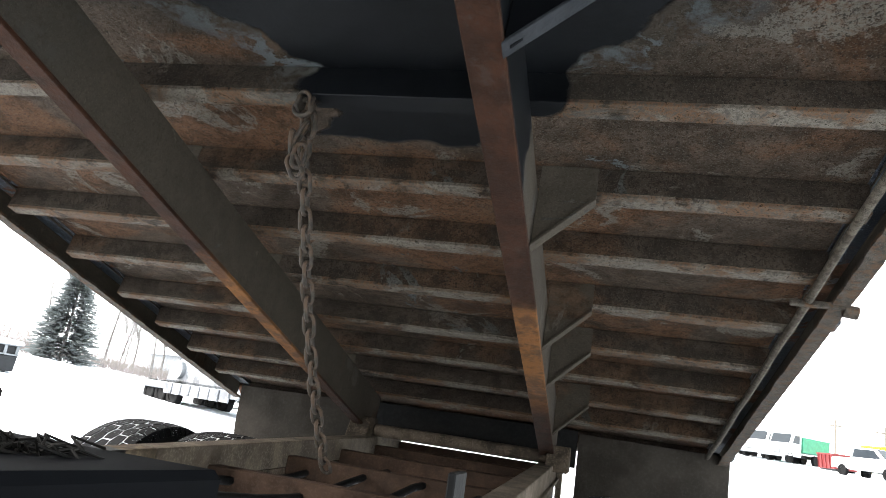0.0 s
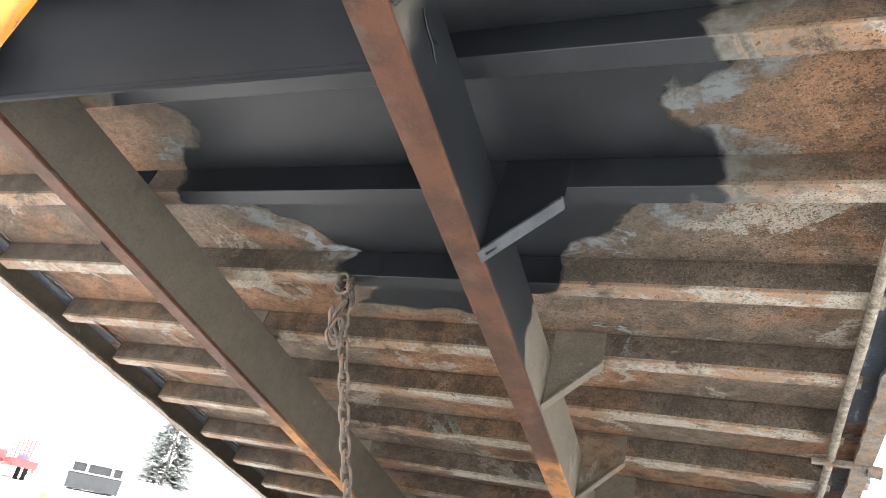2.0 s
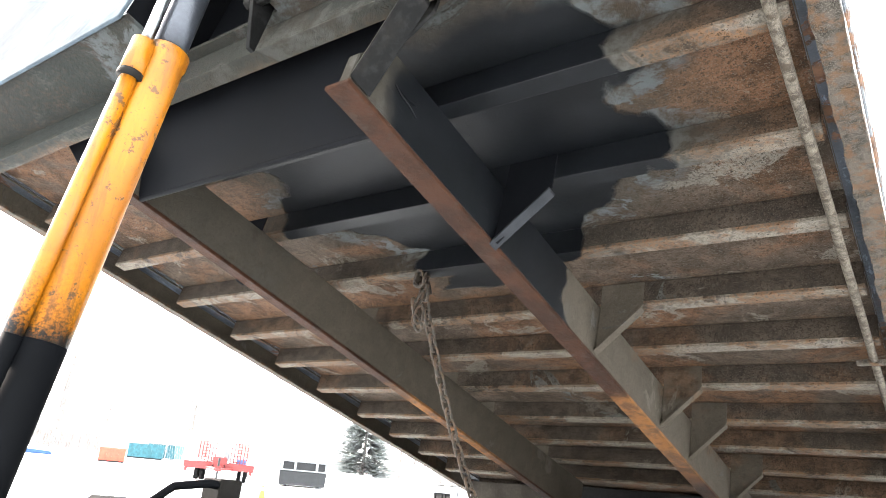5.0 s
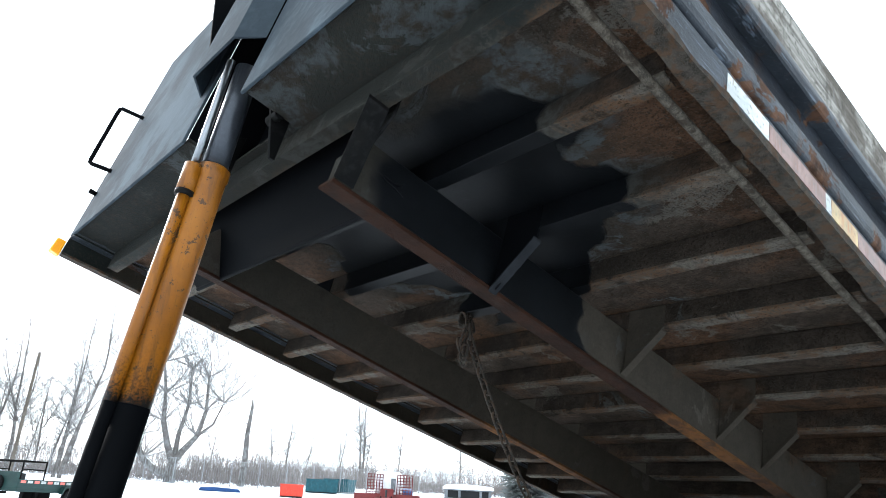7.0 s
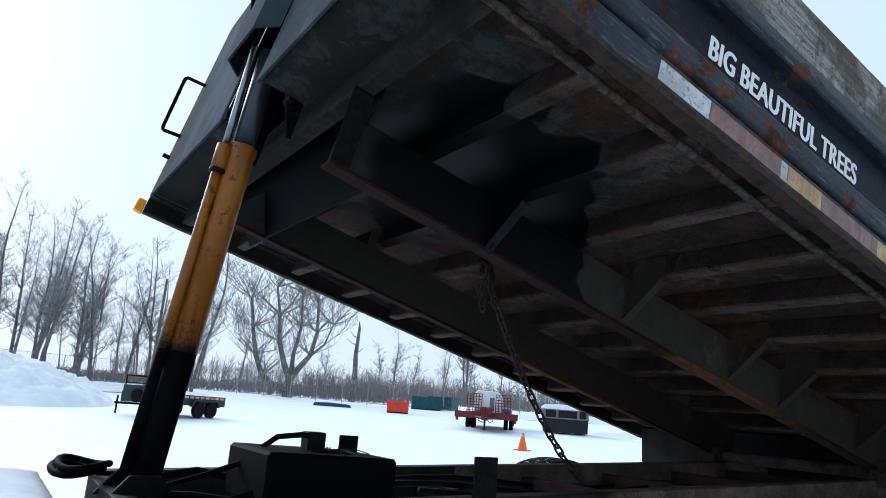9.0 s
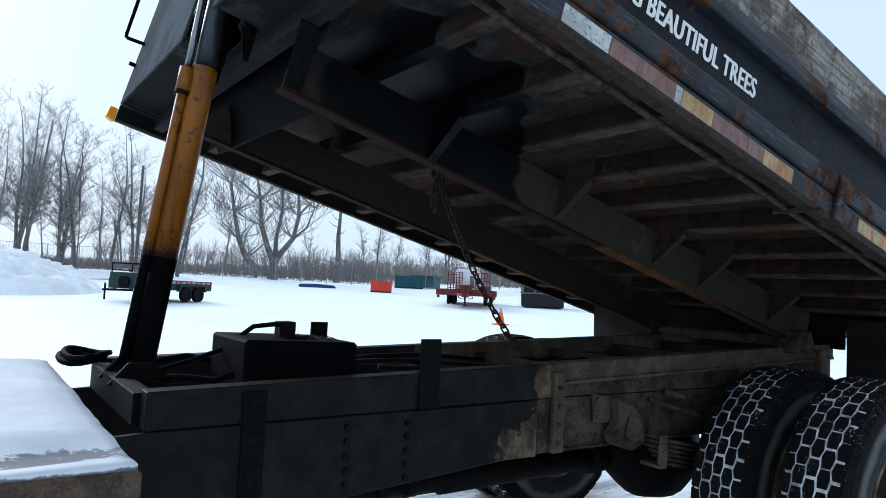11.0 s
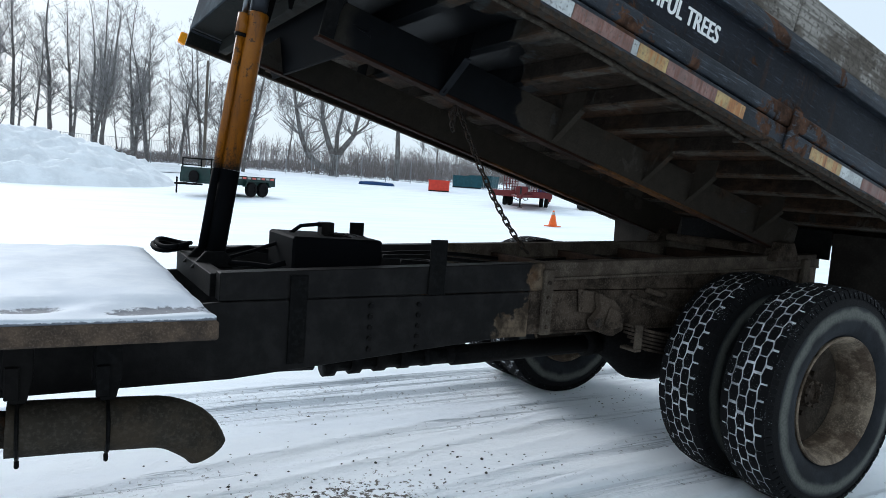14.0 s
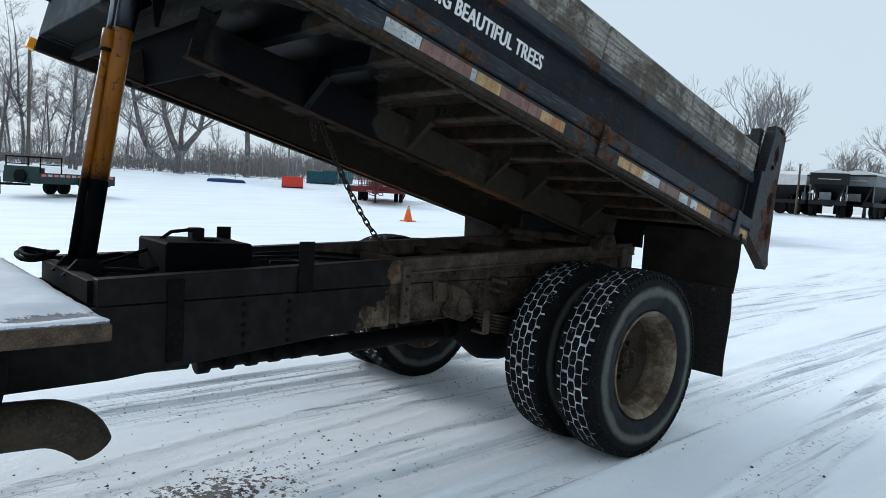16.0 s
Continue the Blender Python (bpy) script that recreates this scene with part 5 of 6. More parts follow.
def bare_tree(seed, height, slim=True, fork=0.3):
    """A leafless tree: one or two leaders, limbs of uneven length that climb beside them and ever finer twigs."""
    rnd = random.Random(seed)
    s, twigs = Shape(), Shape()

    def spike(p, q, r):
        """The finest twig: a three-sided point."""
        way = (q - p).normalized()
        side = way.orthogonal().normalized() * r
        other = way.cross(side)
        twigs.add([p + side, p - 0.5 * side + 0.87 * other, p - 0.5 * side - 0.87 * other, q], [(0, 1, 3), (1, 2, 3), (2, 0, 3)])

    def shoot(p, d, length, r, level):
        n = (4, 3, 2, 1)[level]
        pts, rad = [p], [r]
        for i in range(n):
            d = (d + Vector((rnd.gauss(0, 0.16), rnd.gauss(0, 0.16), rnd.uniform(0.0, 0.14)))).normalized()
            p = p + d * (length / n)
            pts.append(p)
            rad.append(max(0.009, r * (1 - 0.75 * (i + 1) / n)))
        if level < 3:
            (s if level < 1 else twigs).tube(pts[:-1] if n > 1 and level > 0 else pts, rad[:-1] if n > 1 and level > 0 else rad, 4 if level < 1 else 3, cap=False)
        if level > 0:
            spike(pts[-2], pts[-1], rad[-2])
        if level >= 3:
            return
        for k in range((6, 6, 3)[level] if slim else (6, 6, 4)[level]):
            j = rnd.randrange(1, len(pts))
            a = rnd.uniform(0, 2 * math.pi)
            out = Vector((math.cos(a), math.sin(a), rnd.uniform(-0.1, 0.6)))
            shoot(pts[j - 1].lerp(pts[j], rnd.random()), (d * 0.7 + out * 0.8).normalized(), length * rnd.uniform(0.28, 0.6), max(0.0125 if slim else 0.019, rad[j] * 0.5), level + 1)

    leaders = [(Vector((0, 0, -0.1)), Vector((rnd.gauss(0, 0.05), rnd.gauss(0, 0.05), 1)), height * (1.0 if slim else 0.88))]
    if slim and rnd.random() < 0.6:
        a = rnd.uniform(0, 6.28)
        leaders.append((Vector((0, 0, height * rnd.uniform(0.12, 0.45))), Vector((math.cos(a) * 0.35, math.sin(a) * 0.35, 1)), height * rnd.uniform(0.45, 0.6)))
    if not slim:
        for k in range(9):
            a = k * 0.7 + rnd.uniform(-0.4, 0.4)
            lean = rnd.uniform(0.15, 0.75)
            leaders.append((Vector((0, 0, height * (fork + 0.05 * (k % 3)))), Vector((math.cos(a) * lean, math.sin(a) * lean, 1)), height * (0.72 - fork * 0.3) * rnd.uniform(0.85, 1.0)))
    for li, (p, d, L) in enumerate(leaders):
        pts, rad = [p], [height * ((0.0115 if slim else 0.016) if li == 0 else 0.0065)]
        n = 10
        for i in range(n):
            d = (d.normalized() + Vector((rnd.gauss(0, 0.06), rnd.gauss(0, 0.06), 0.05))).normalized()
            p = p + d * L / n
            pts.append(p)
            rad.append(max(0.011, rad[0] * (1 - 0.93 * (i + 1) / n)))
        s.tube(pts, rad, 7, cap=False)
        for i in range(2, n + 1):
            frac = i / n
            if li == 0 and frac < fork:
                continue
            for k in range(rnd.choice((2, 3, 4)) if slim else 3):
                a = rnd.uniform(0, 2 * math.pi)
                reach = L * (0.27 if slim else 0.30) * (1.15 - 0.7 * frac) * rnd.choice((0.35, 0.6, 0.8, 1.0, 1.3))
                rise_ = rnd.uniform(0.25, 0.95)
                shoot(pts[i].lerp(pts[i - 1], rnd.random()), Vector((math.cos(a) * 0.8, math.sin(a) * 0.8, rise_)).normalized(), reach, max(0.011, rad[i] * 0.45), 1 if frac > 0.5 or not slim else 0)
    return s, twigs


def fan_tree(seed, height):
    """A maple: limbs that part again and again at narrow angles into a full round crown of fine twigs."""
    rnd = random.Random(seed)
    s, twigs = Shape(), Shape()

    def limb(p, d, L, r, level):
        mid = p + d * L * 0.5 + Vector((rnd.gauss(0, 0.03), rnd.gauss(0, 0.03), 0.02)) * L
        d = (d + Vector((rnd.gauss(0, 0.09), rnd.gauss(0, 0.09), 0.11))).normalized()
        q = mid + d * L * 0.5
        (s if level < 3 else twigs).tube([p, mid, q], [r, r * 0.85, r * 0.68], 6 if level < 2 else 3, cap=False)
        if level == 6:
            return
        for k in range(3 if rnd.random() < (0.45, 0.9, 0.95, 0.95, 0.95, 0.9)[level] else 2):
            a = rnd.uniform(0, 6.28)
            side = d.orthogonal().normalized()
            out = side * math.cos(a) + d.cross(side) * math.sin(a)
            limb(q if k < 2 else mid, (d + out * rnd.uniform(0.3, 0.75) + Vector((0, 0, 0.06))).normalized(), L * rnd.uniform(0.5, 0.82), max(0.02, r * 0.6), level + 1)

    fork = height * 0.2
    s.tube([(0, 0, -0.2), (0, 0, fork * 0.5), (0.05, 0, fork)], [height * 0.024, height * 0.019, height * 0.017], 8, cap=False)
    for k in range(8):
        a, lean = k * 0.8 + rnd.uniform(-0.3, 0.3), rnd.uniform(0.06, 0.62)
        limb(Vector((0.02, 0, fork * rnd.uniform(0.8, 1.0))), Vector((math.cos(a) * lean, math.sin(a) * lean, 1)).normalized(), height * rnd.uniform(0.15, 0.23), height * 0.009, 1)
    return s, twigs


def tree_proto(seed, height, fan=False, **kw):
    s, twigs = fan_tree(seed, height) if fan else bare_tree(seed, height, **kw)
    root = thing("bare_tree", "leafless grey deciduous tree at the yard's edge", "tree", group="trees along the yard")
    part("trunk", s, M_BARK, root)
    part("crown", twigs, M_TWIG, root)
    return root


protos = [tree_proto(11, 15, fork=0.28), tree_proto(23, 17, fork=0.4), tree_proto(35, 14, fan=True), tree_proto(47, 16, fork=0.22), tree_proto(59, 18, fan=True), tree_proto(71, 14, fork=0.15), tree_proto(83, 16, fork=0.33)]
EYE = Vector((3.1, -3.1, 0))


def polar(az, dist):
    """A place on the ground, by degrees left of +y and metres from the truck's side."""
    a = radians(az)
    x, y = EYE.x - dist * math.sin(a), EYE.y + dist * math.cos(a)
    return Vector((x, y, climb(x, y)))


def facing(p, az, scale=1.0):
    """A pose on the ground whose local y points the given degrees left of +y."""
    return Matrix.Translation(p) @ Matrix.Rotation(radians(az), 4, "Z") @ Matrix.Diagonal((scale, scale, scale, 1))


# the wood left of the yard, the line of trees behind it and the big crooked tree
rng = random.Random(3)
for i, ob in enumerate(protos):
    ob.matrix_basis = facing(polar((92, 86.5, 34, 79.5, 24.3, 83.2, 95.5)[i], (62, 66, 84, 62, 78, 58, 60)[i]), 40 * i, (1.0, 0.78, 1.0, 0.78, 1.0, 0.82, 1.0)[i])
spots = [(rng.uniform(75.5, 112), rng.uniform(52, 82), rng.uniform(0.75, 1.12)) for i in range(50)]
spots += [(rng.uniform(74, 108), rng.uniform(86, 115), rng.uniform(0.7, 1.0)) for i in range(16)]
spots += [(az, d, k) for az, d, k in ((27.5, 84, 0.72), (29.9, 84, 0.95), (32.4, 90, 1.0), (22.3, 92, 0.42), (21.8, 96, 0.5), (18.5, 96, 0.6), (17.1, 92, 0.68), (15.2, 90, 0.7), (11, 88, 0.75), (8, 90, 0.8), (62.0, 95, 0.6), (61.0, 97, 0.65), (59.5, 99, 0.6), (57, 98, 0.7), (55, 100, 0.65), (73.0, 88, 0.8), (71.5, 92, 0.7), (66.5, 96, 0.6))]
spots += [(rng.uniform(30, 58), rng.uniform(70, 100), rng.uniform(0.7, 1.0)) for i in range(14)]
for i, (az, d, k) in enumerate(spots):
    k *= 0.84 if 74 < az <= 88 else 1.0
    kind_ = (2, 4)[i % 2] if az < 30 else rng.choice((0, 1, 3, 5, 6))
    copy_thing(protos[kind_], facing(polar(az, d), rng.uniform(0, 360), k))


def crooked_tree():
    """Two heavy limbs that part near the ground, one sweeping far out."""
    s, twigs = Shape(), Shape()
    rnd = random.Random(91)

    def twig(p, d, L, r, level):
        pts, rad = [p], [r]
        for i in range(3):
            d = (d + Vector((rnd.gauss(0, 0.18), rnd.gauss(0, 0.18), 0.06))).normalized()
            p = p + d * L / 3
            pts.append(p)
            rad.append(r * (1 - 0.2 * (i + 1)))
        twigs.tube(pts, [max(0.013, q) for q in rad], 4 if level < 2 else 3, cap=False)
        if level < 4:
            for k in range(3):
                a = rnd.uniform(0, 6.28)
                twig(pts[rnd.choice((2, 3))], (d + 0.8 * Vector((math.cos(a), math.sin(a), 0.35))).normalized(), L * rnd.uniform(0.5, 0.75), rad[-1] * 0.7, level + 1)

    s.tube([(0, 0, -0.2), (0, 0, 0.9), (0.02, 0, 1.7)], [0.5, 0.38, 0.36], 10)
    limbs = [([(0, 0, 0.55), (-1.2, 0, 0.8), (-2.3, 0, 1.7), (-3.0, 0.1, 3.3), (-3.5, 0, 5.6), (-3.9, 0, 8.0)], 0.33),
             ([(0, 0, 1.5), (-0.6, 0.1, 2.8), (-1.2, 0, 4.6), (-1.4, 0.1, 6.8), (-1.9, 0, 9.2)], 0.29),
             ([(0, 0, 1.5), (0.7, 0, 2.5), (1.5, 0.1, 3.6), (1.9, 0, 5.6), (1.7, 0.1, 8.4)], 0.31),
             ([(0.1, 0, 1.6), (0.1, 0.3, 3.6), (0.5, 0.2, 6.0), (0.3, 0, 9.0)], 0.22),
             ([(1.5, 0, 3.6), (2.6, 0.1, 4.6), (3.2, 0, 6.4)], 0.13)]
    for pts, r in limbs:
        s.tube(pts, [r * (1 - 0.7 * i / (len(pts) - 1)) for i in range(len(pts))], 8, cap=False)
        for i, p in enumerate(pts[2:]):
            for k in range(9):
                a = rnd.uniform(0, 6.28)
                twig(Vector(p), Vector((math.cos(a), 0.6 * math.sin(a), rnd.uniform(0.2, 0.9))).normalized(), rnd.uniform(1.8, 3.0), 0.065, 1)
    root = thing("crooked_tree", "leafless crooked tree with a low sweeping limb", "tree", group="trees along the yard")
    part("trunk", s, M_BARK, root, smooth=True)
    part("crown", twigs, M_TWIG, root)
    return root


crooked_tree().matrix_basis = facing(polar(69.2, 62), 69, 1.0)


def snag():
    s = Shape().tube([(0, 0, -0.2), (0.05, 0, 2.0), (-0.05, 0, 4.0), (0.05, 0, 6.2), (0.0, 0, 6.9)], [0.28, 0.23, 0.19, 0.12, 0.04], 9)
    for z, x, u in ((4.8, -0.9, 0.5), (5.4, -0.7, 0.6), (4.2, 0.5, 0.4), (3.4, -0.4, 0.3)):
        s.tube([(0, 0, z), (x * 0.6, 0.1, z + u * 0.4), (x, 0, z + u)], [0.05, 0.03, 0.015], 5)
    root = thing("dead_tree", "broken dead tree trunk with few stubs", "tree")
    part("trunk", s, M_BARK, root, smooth=True)
    return root


snag().matrix_basis = facing(polar(64.2, 62), 64)

# needle colour is greyed for distance haze as well as dusted snow
M_SPRUCE = plain("hazed_spruce_needles", (0.15, 0.165, 0.165), 0.9, 0, 2, 0.4, 0.3)


def spruce():
    rnd = random.Random(17)
    s, H = Shape(), 11.0
    for lvl in range(30):
        z = 0.7 + lvl * 0.345
        reach = 2.7 * (1 - z / H) ** 0.85 + 0.15
        for k in range(26):
            a = rnd.uniform(0, 6.28)
            R1 = reach * rnd.uniform(0.7, 1.15)
            c, sn = math.cos(a), math.sin(a)
            for q in range(5):
                f0 = 0.25 + 0.16 * q
                px, py, pz = c * R1 * f0, sn * R1 * f0, z - 0.30 * R1 * f0 + rnd.uniform(-0.2, 0.2)
                w = 0.32 * (1.1 - f0) + 0.08
                s.add([(px, py, pz), (px + c * R1 * 0.3 - sn * w, py + sn * R1 * 0.3 + c * w, pz - 0.16), (px + c * R1 * 0.42, py + sn * R1 * 0.42, pz - 0.05), (px + c * R1 * 0.3 + sn * w, py + sn * R1 * 0.3 - c * w, pz - 0.16)], [(0, 1, 2), (0, 2, 3)])
    root = thing("spruce_tree", "dark green spruce dusted with snow, paled for haze", "tree")
    part("trunk", Shape().tube([(0, 0, -0.2), (0, 0, H)], [0.2, 0.02], 7), M_BARK, root)
    part("crown", s, M_SPRUCE, root)
    return root


spruce().matrix_basis = facing(polar(42.5, 66), 0, 0.85)

# brush along the fence: countless thin stems
s = Shape()
rnd = random.Random(29)
for k in range(2600):
    az = rnd.uniform(28, 100)
    d = rnd.uniform(64, 78) + (8 if az < 60 else 0)
    p = polar(az, d)
    h = rnd.uniform(0.6, 2.2) * (1.15 if 52 < az < 68 else 0.7 if az < 74 else 0.42)
    for j in range(3):
        q = p + Vector((rnd.gauss(0, 0.5), rnd.gauss(0, 0.5), 0))
        tip = q + Vector((rnd.gauss(0, 0.35), rnd.gauss(0, 0.35), h * rnd.uniform(0.6, 1)))
        s.tube([q, q.lerp(tip, 0.5) + Vector((rnd.gauss(0, 0.08), rnd.gauss(0, 0.08), 0)), tip], [0.03, 0.022, 0.008], 3, cap=False)
        for i in range(2):
            m_ = q.lerp(tip, rnd.uniform(0.5, 0.9))
            s.tube([m_, m_ + Vector((rnd.gauss(0, 0.3), rnd.gauss(0, 0.3), rnd.uniform(0.15, 0.5)))], [0.018, 0.006], 3, cap=False)
for k in range(850):
    # thicket behind: taller thin saplings
    p = polar(rnd.uniform(44, 82), rnd.uniform(84, 118))
    h = rnd.uniform(1.2, 3.4)
    tip = p + Vector((rnd.gauss(0, 0.4), rnd.gauss(0, 0.4), h))
    s.tube([p, p.lerp(tip, 0.5) + Vector((rnd.gauss(0, 0.15), rnd.gauss(0, 0.15), 0)), tip], [0.04, 0.028, 0.01], 3, cap=False)
    for i in range(6):
        m_ = p.lerp(tip, rnd.uniform(0.3, 0.95))
        s.tube([m_, m_ + Vector((rnd.gauss(0, 0.6), rnd.gauss(0, 0.6), rnd.uniform(0.3, 1.3)))], [0.02, 0.007], 3, cap=False)
tagged(part("brush", s, M_BRUSH), "brown leafless brush and saplings along the fence", "brush", kind="stuff")

# wire fence before the brush
M_WIRE = plain("galvanised_fence", (0.30, 0.31, 0.32), 0.6, 0.6, 5, 0.2, 0.1)
fence = thing("wire_fence", "grey chain-link fence along the yard's edge", "fence", Matrix.Translation(polar(60, 58)))
o = polar(60, 58)
prev = None
post_me = Shape().tube([(0, 0, -0.1), (0, 0, 1.9)], 0.035, 6).mesh("fence_post")
post_me.materials.append(M_WIRE)
rails = Shape()
for i in range(27):
    p = polar(99 - i * 2.0, 59 + 2.5 * math.sin(i * 0.2)) - o
    again("fence_post", post_me, fence, Matrix.Translation(p))
    if prev is not None:
        for z in (0.15, 1.85):
            rails.tube([prev + Vector((0, 0, z)), p + Vector((0, 0, z))], 0.02, 4)
        n = 12
        for k in range(n):
            a, b = prev.lerp(p, k / n), prev.lerp(p, (k + 1) / n)
            rails.tube([a + Vector((0, 0, 0.1)), b + Vector((0, 0, 1.85))], 0.006, 3, cap=False)
            rails.tube([b + Vector((0, 0, 0.1)), a + Vector((0, 0, 1.85))], 0.006, 3, cap=False)
    prev = p
part("fence_wire", rails, M_WIRE, fence)

# the ploughed heap of snow
hv, hf, n = [], [], 110
M_HEAP = plain("ploughed_snow", (0.84, 0.87, 0.90), 0.8, 0, 1.3, 0.12, 0.2, (0.62, 0.64, 0.67), 0.45, 0.3, 0.8)
hc = polar(91.5, 36)
for j in range(n + 1):
    for i in range(n + 1):
        u, v = -1 + 2 * i / n, -1 + 2 * j / n
        r = math.hypot(u, v)
        base = max(0.0, 1 - r) ** 0.9 * 3.3
        lump = 0.34 * noise.noise((u * 5, v * 5, 0)) + 0.30 * noise.noise((u * 13, v * 13, 2)) + 0.16 * noise.noise((u * 32, v * 32, 4))
        top = min(base, 2.55 + 0.25 * noise.noise((u * 3, v * 3, 7)))
        hv.append((u * 7.0, v * 6.0, top + lump * min(1, base) - 0.12 - 2.2 * max(0.0, r - 0.86)))
for j in range(n):
    for i in range(n):
        a = j * (n + 1) + i
        hf.append((a, a + 1, a + n + 2, a + n + 1))
hme = bpy.data.meshes.new("snow_mound")
hme.from_pydata(hv, [], hf)
for p in hme.polygons:
    p.use_smooth = True
hme.materials.append(M_HEAP)
heap = tagged(new("snow_mound", hme), "large lumpy mound of ploughed snow", "snow mound")
heap.matrix_basis = facing(hc, 90) @ Matrix.Diagonal((1, 1, 0.8, 1))
# low snow banks in front of the fence
for az, d, k in ((80, 50, 0.6), (47, 56, 0.7), (36, 44, 0.9)):
    b = new("snow_bank", hme)
    b.matrix_basis = facing(polar(az, d), 30 + az) @ Matrix.Diagonal((k * 1.6, k * 0.7, k * 0.25, 1))
    tagged(b, "low bank of ploughed snow", "snow bank", "snow banks")

# ---- vehicles and bins in the yard ----
M_GREEN = plain("dark_green_paint", (0.008, 0.030, 0.027), 0.5, 0, 3, 0.3, 0.2)
M_RED = plain("red_trailer_paint", (0.13, 0.014, 0.014), 0.5, 0, 3, 0.3, 0.2)
M_ORANGE = plain("orange_bin_paint", (0.62, 0.055, 0.03), 0.5, 0, 3, 0.2, 0.2)
M_TEAL = plain("blue_green_bin_paint", (0.01, 0.075, 0.095), 0.5, 0, 3, 0.3, 0.2)
M_BLUE = plain("blue_tarpaulin", (0.01, 0.05, 0.16), 0.5, 0, 2, 0.3, 0.2)
M_DARKBIN = plain("black_bin_paint", (0.0085, 0.0095, 0.0115), 0.6, 0, 3, 0.3, 0.2)
M_CONE = plain("orange_cone_plastic", (0.80, 0.14, 0.02), 0.5, 0, 8, 0.15, 0.1)
M_WHITE = plain("white_vehicle_paint", (0.72, 0.73, 0.74), 0.35, 0, 3, 0.12, 0.1)
M_GLASS = plain("dark_vehicle_glass", (0.02, 0.025, 0.03), 0.08, 0, 3, 0.1, 0.05)
M_GREYV = plain("grey_trailer_paint", (0.16, 0.17, 0.18), 0.5, 0, 2, 0.3, 0.2)
M_LAMP = plain("red_white_marker", (0.7, 0.15, 0.12), 0.4, 0, 9, 0.2, 0.2)
M_FROSTED = plain("snow_dusted_machine_paint", (0.30, 0.31, 0.33), 0.7, 0, 1.6, 0.5, 0.3, (0.07, 0.073, 0.08), 0.85)
M_YMACHINE = plain("yellow_machine_paint", (0.65, 0.38, 0.02), 0.5, 0, 3, 0.2, 0.2)
M_BINGREEN = plain("green_dump_box", (0.02, 0.18, 0.10), 0.5, 0, 3, 0.25, 0.2)

wheel_small = Shape().lathe([(-0.11, 0.2), (-0.12, 0.33), (-0.1, 0.38), (0.1, 0.38), (0.12, 0.33), (0.11, 0.2)], 20)
wheel_small.tube([(-0.09, 0, 0), (0.09, 0, 0)], 0.2, 14)
wheel_me = wheel_small.mesh("wheel", smooth=False)
wheel_me.materials.append(M_RUBBER)


def wheels(root, places, k=1.0):
    for x, y in places:
        again("wheel", wheel_me, root, Matrix.Translation((x, y, 0.38 * k)) @ Matrix.Scale(k, 4))


def green_trailer():
    root = thing("utility_trailer", "dark green twin-axle utility trailer with rack", "trailer")
    part("deck", Shape().box(-1.0, 1.0, -2.4, 2.3, 0.55, 0.66), M_GREEN, root, bevel=0.01)
    for x in (-1.0, 0.96):
        part("side_board", Shape().box(x, x + 0.04, -2.4, 2.3, 0.66, 1.02), M_GREEN, root, bevel=0.008)
    part("front_board", Shape().box(-0.95, 0.95, -2.4, -2.36, 0.66, 1.3), M_GREEN, root, bevel=0.008)
    for y in (-2.3, -1.1):
        for x in (-0.93, 0.93):
            part("rack_post", Shape().tube([(x, y, 0.9), (x, y, 1.75)], 0.03, 6), M_CHASSIS, root)
        part("rack_rail", Shape().tube([(-0.93, y, 1.72), (0.93, y, 1.72)], 0.03, 6), M_CHASSIS, root)
    for x in (-0.93, 0.93):
        part("rack_rail", Shape().tube([(x, -2.3, 1.72), (x, -1.1, 1.72)], 0.03, 6), M_CHASSIS, root)
        part("rack_rail", Shape().tube([(x, -2.3, 1.4), (x, -1.1, 1.4)], 0.025, 6), M_CHASSIS, root)
    s = Shape().tube([(-0.5, -2.4, 0.5), (0, -3.6, 0.5)], 0.05, 6).tube([(0.5, -2.4, 0.5), (0, -3.6, 0.5)], 0.05, 6).tube([(0, -3.5, 0.05), (0, -3.5, 0.8)], 0.04, 6)
    part("tongue", s, M_CHASSIS, root)
    for x in (-1.02, 1.0):
        part("fender", Shape().prism([(-0.2, 0.5), (-0.05, 0.82), (1.6, 0.82), (1.75, 0.5), (1.68, 0.5), (1.55, 0.77), (0.0, 0.77), (-0.13, 0.5)], 0, x - 0.18 if x < 0 else x, x if x < 0 else x + 0.18), M_GREEN, root)
    for k in range(13):
        for x in (-1.003, 1.001):
            y = -2.3 + 0.35 * k
            part("reflector", Shape().box(x, x + 0.002, y, y + 0.26, 0.88, 0.98), (M_LAMP, M_TAPEW)[k % 2], root)
    part("spare_wheel", Shape().tube([(0.0, -2.52, 0.85), (0.0, -2.42, 0.85)], 0.3, 16), M_RUBBER, root)
    for x in (-0.55, 0.1, 0.6):
        part("toolbox", Shape().box(x - 0.2, x + 0.2, -2.3, -1.9, 0.662, 1.25), M_DARKBIN, root, "", 0.02)
    wheels(root, [(x, y) for x in (-1.08, 1.08) for y in (0.35, 1.2)], 0.95)
    return root


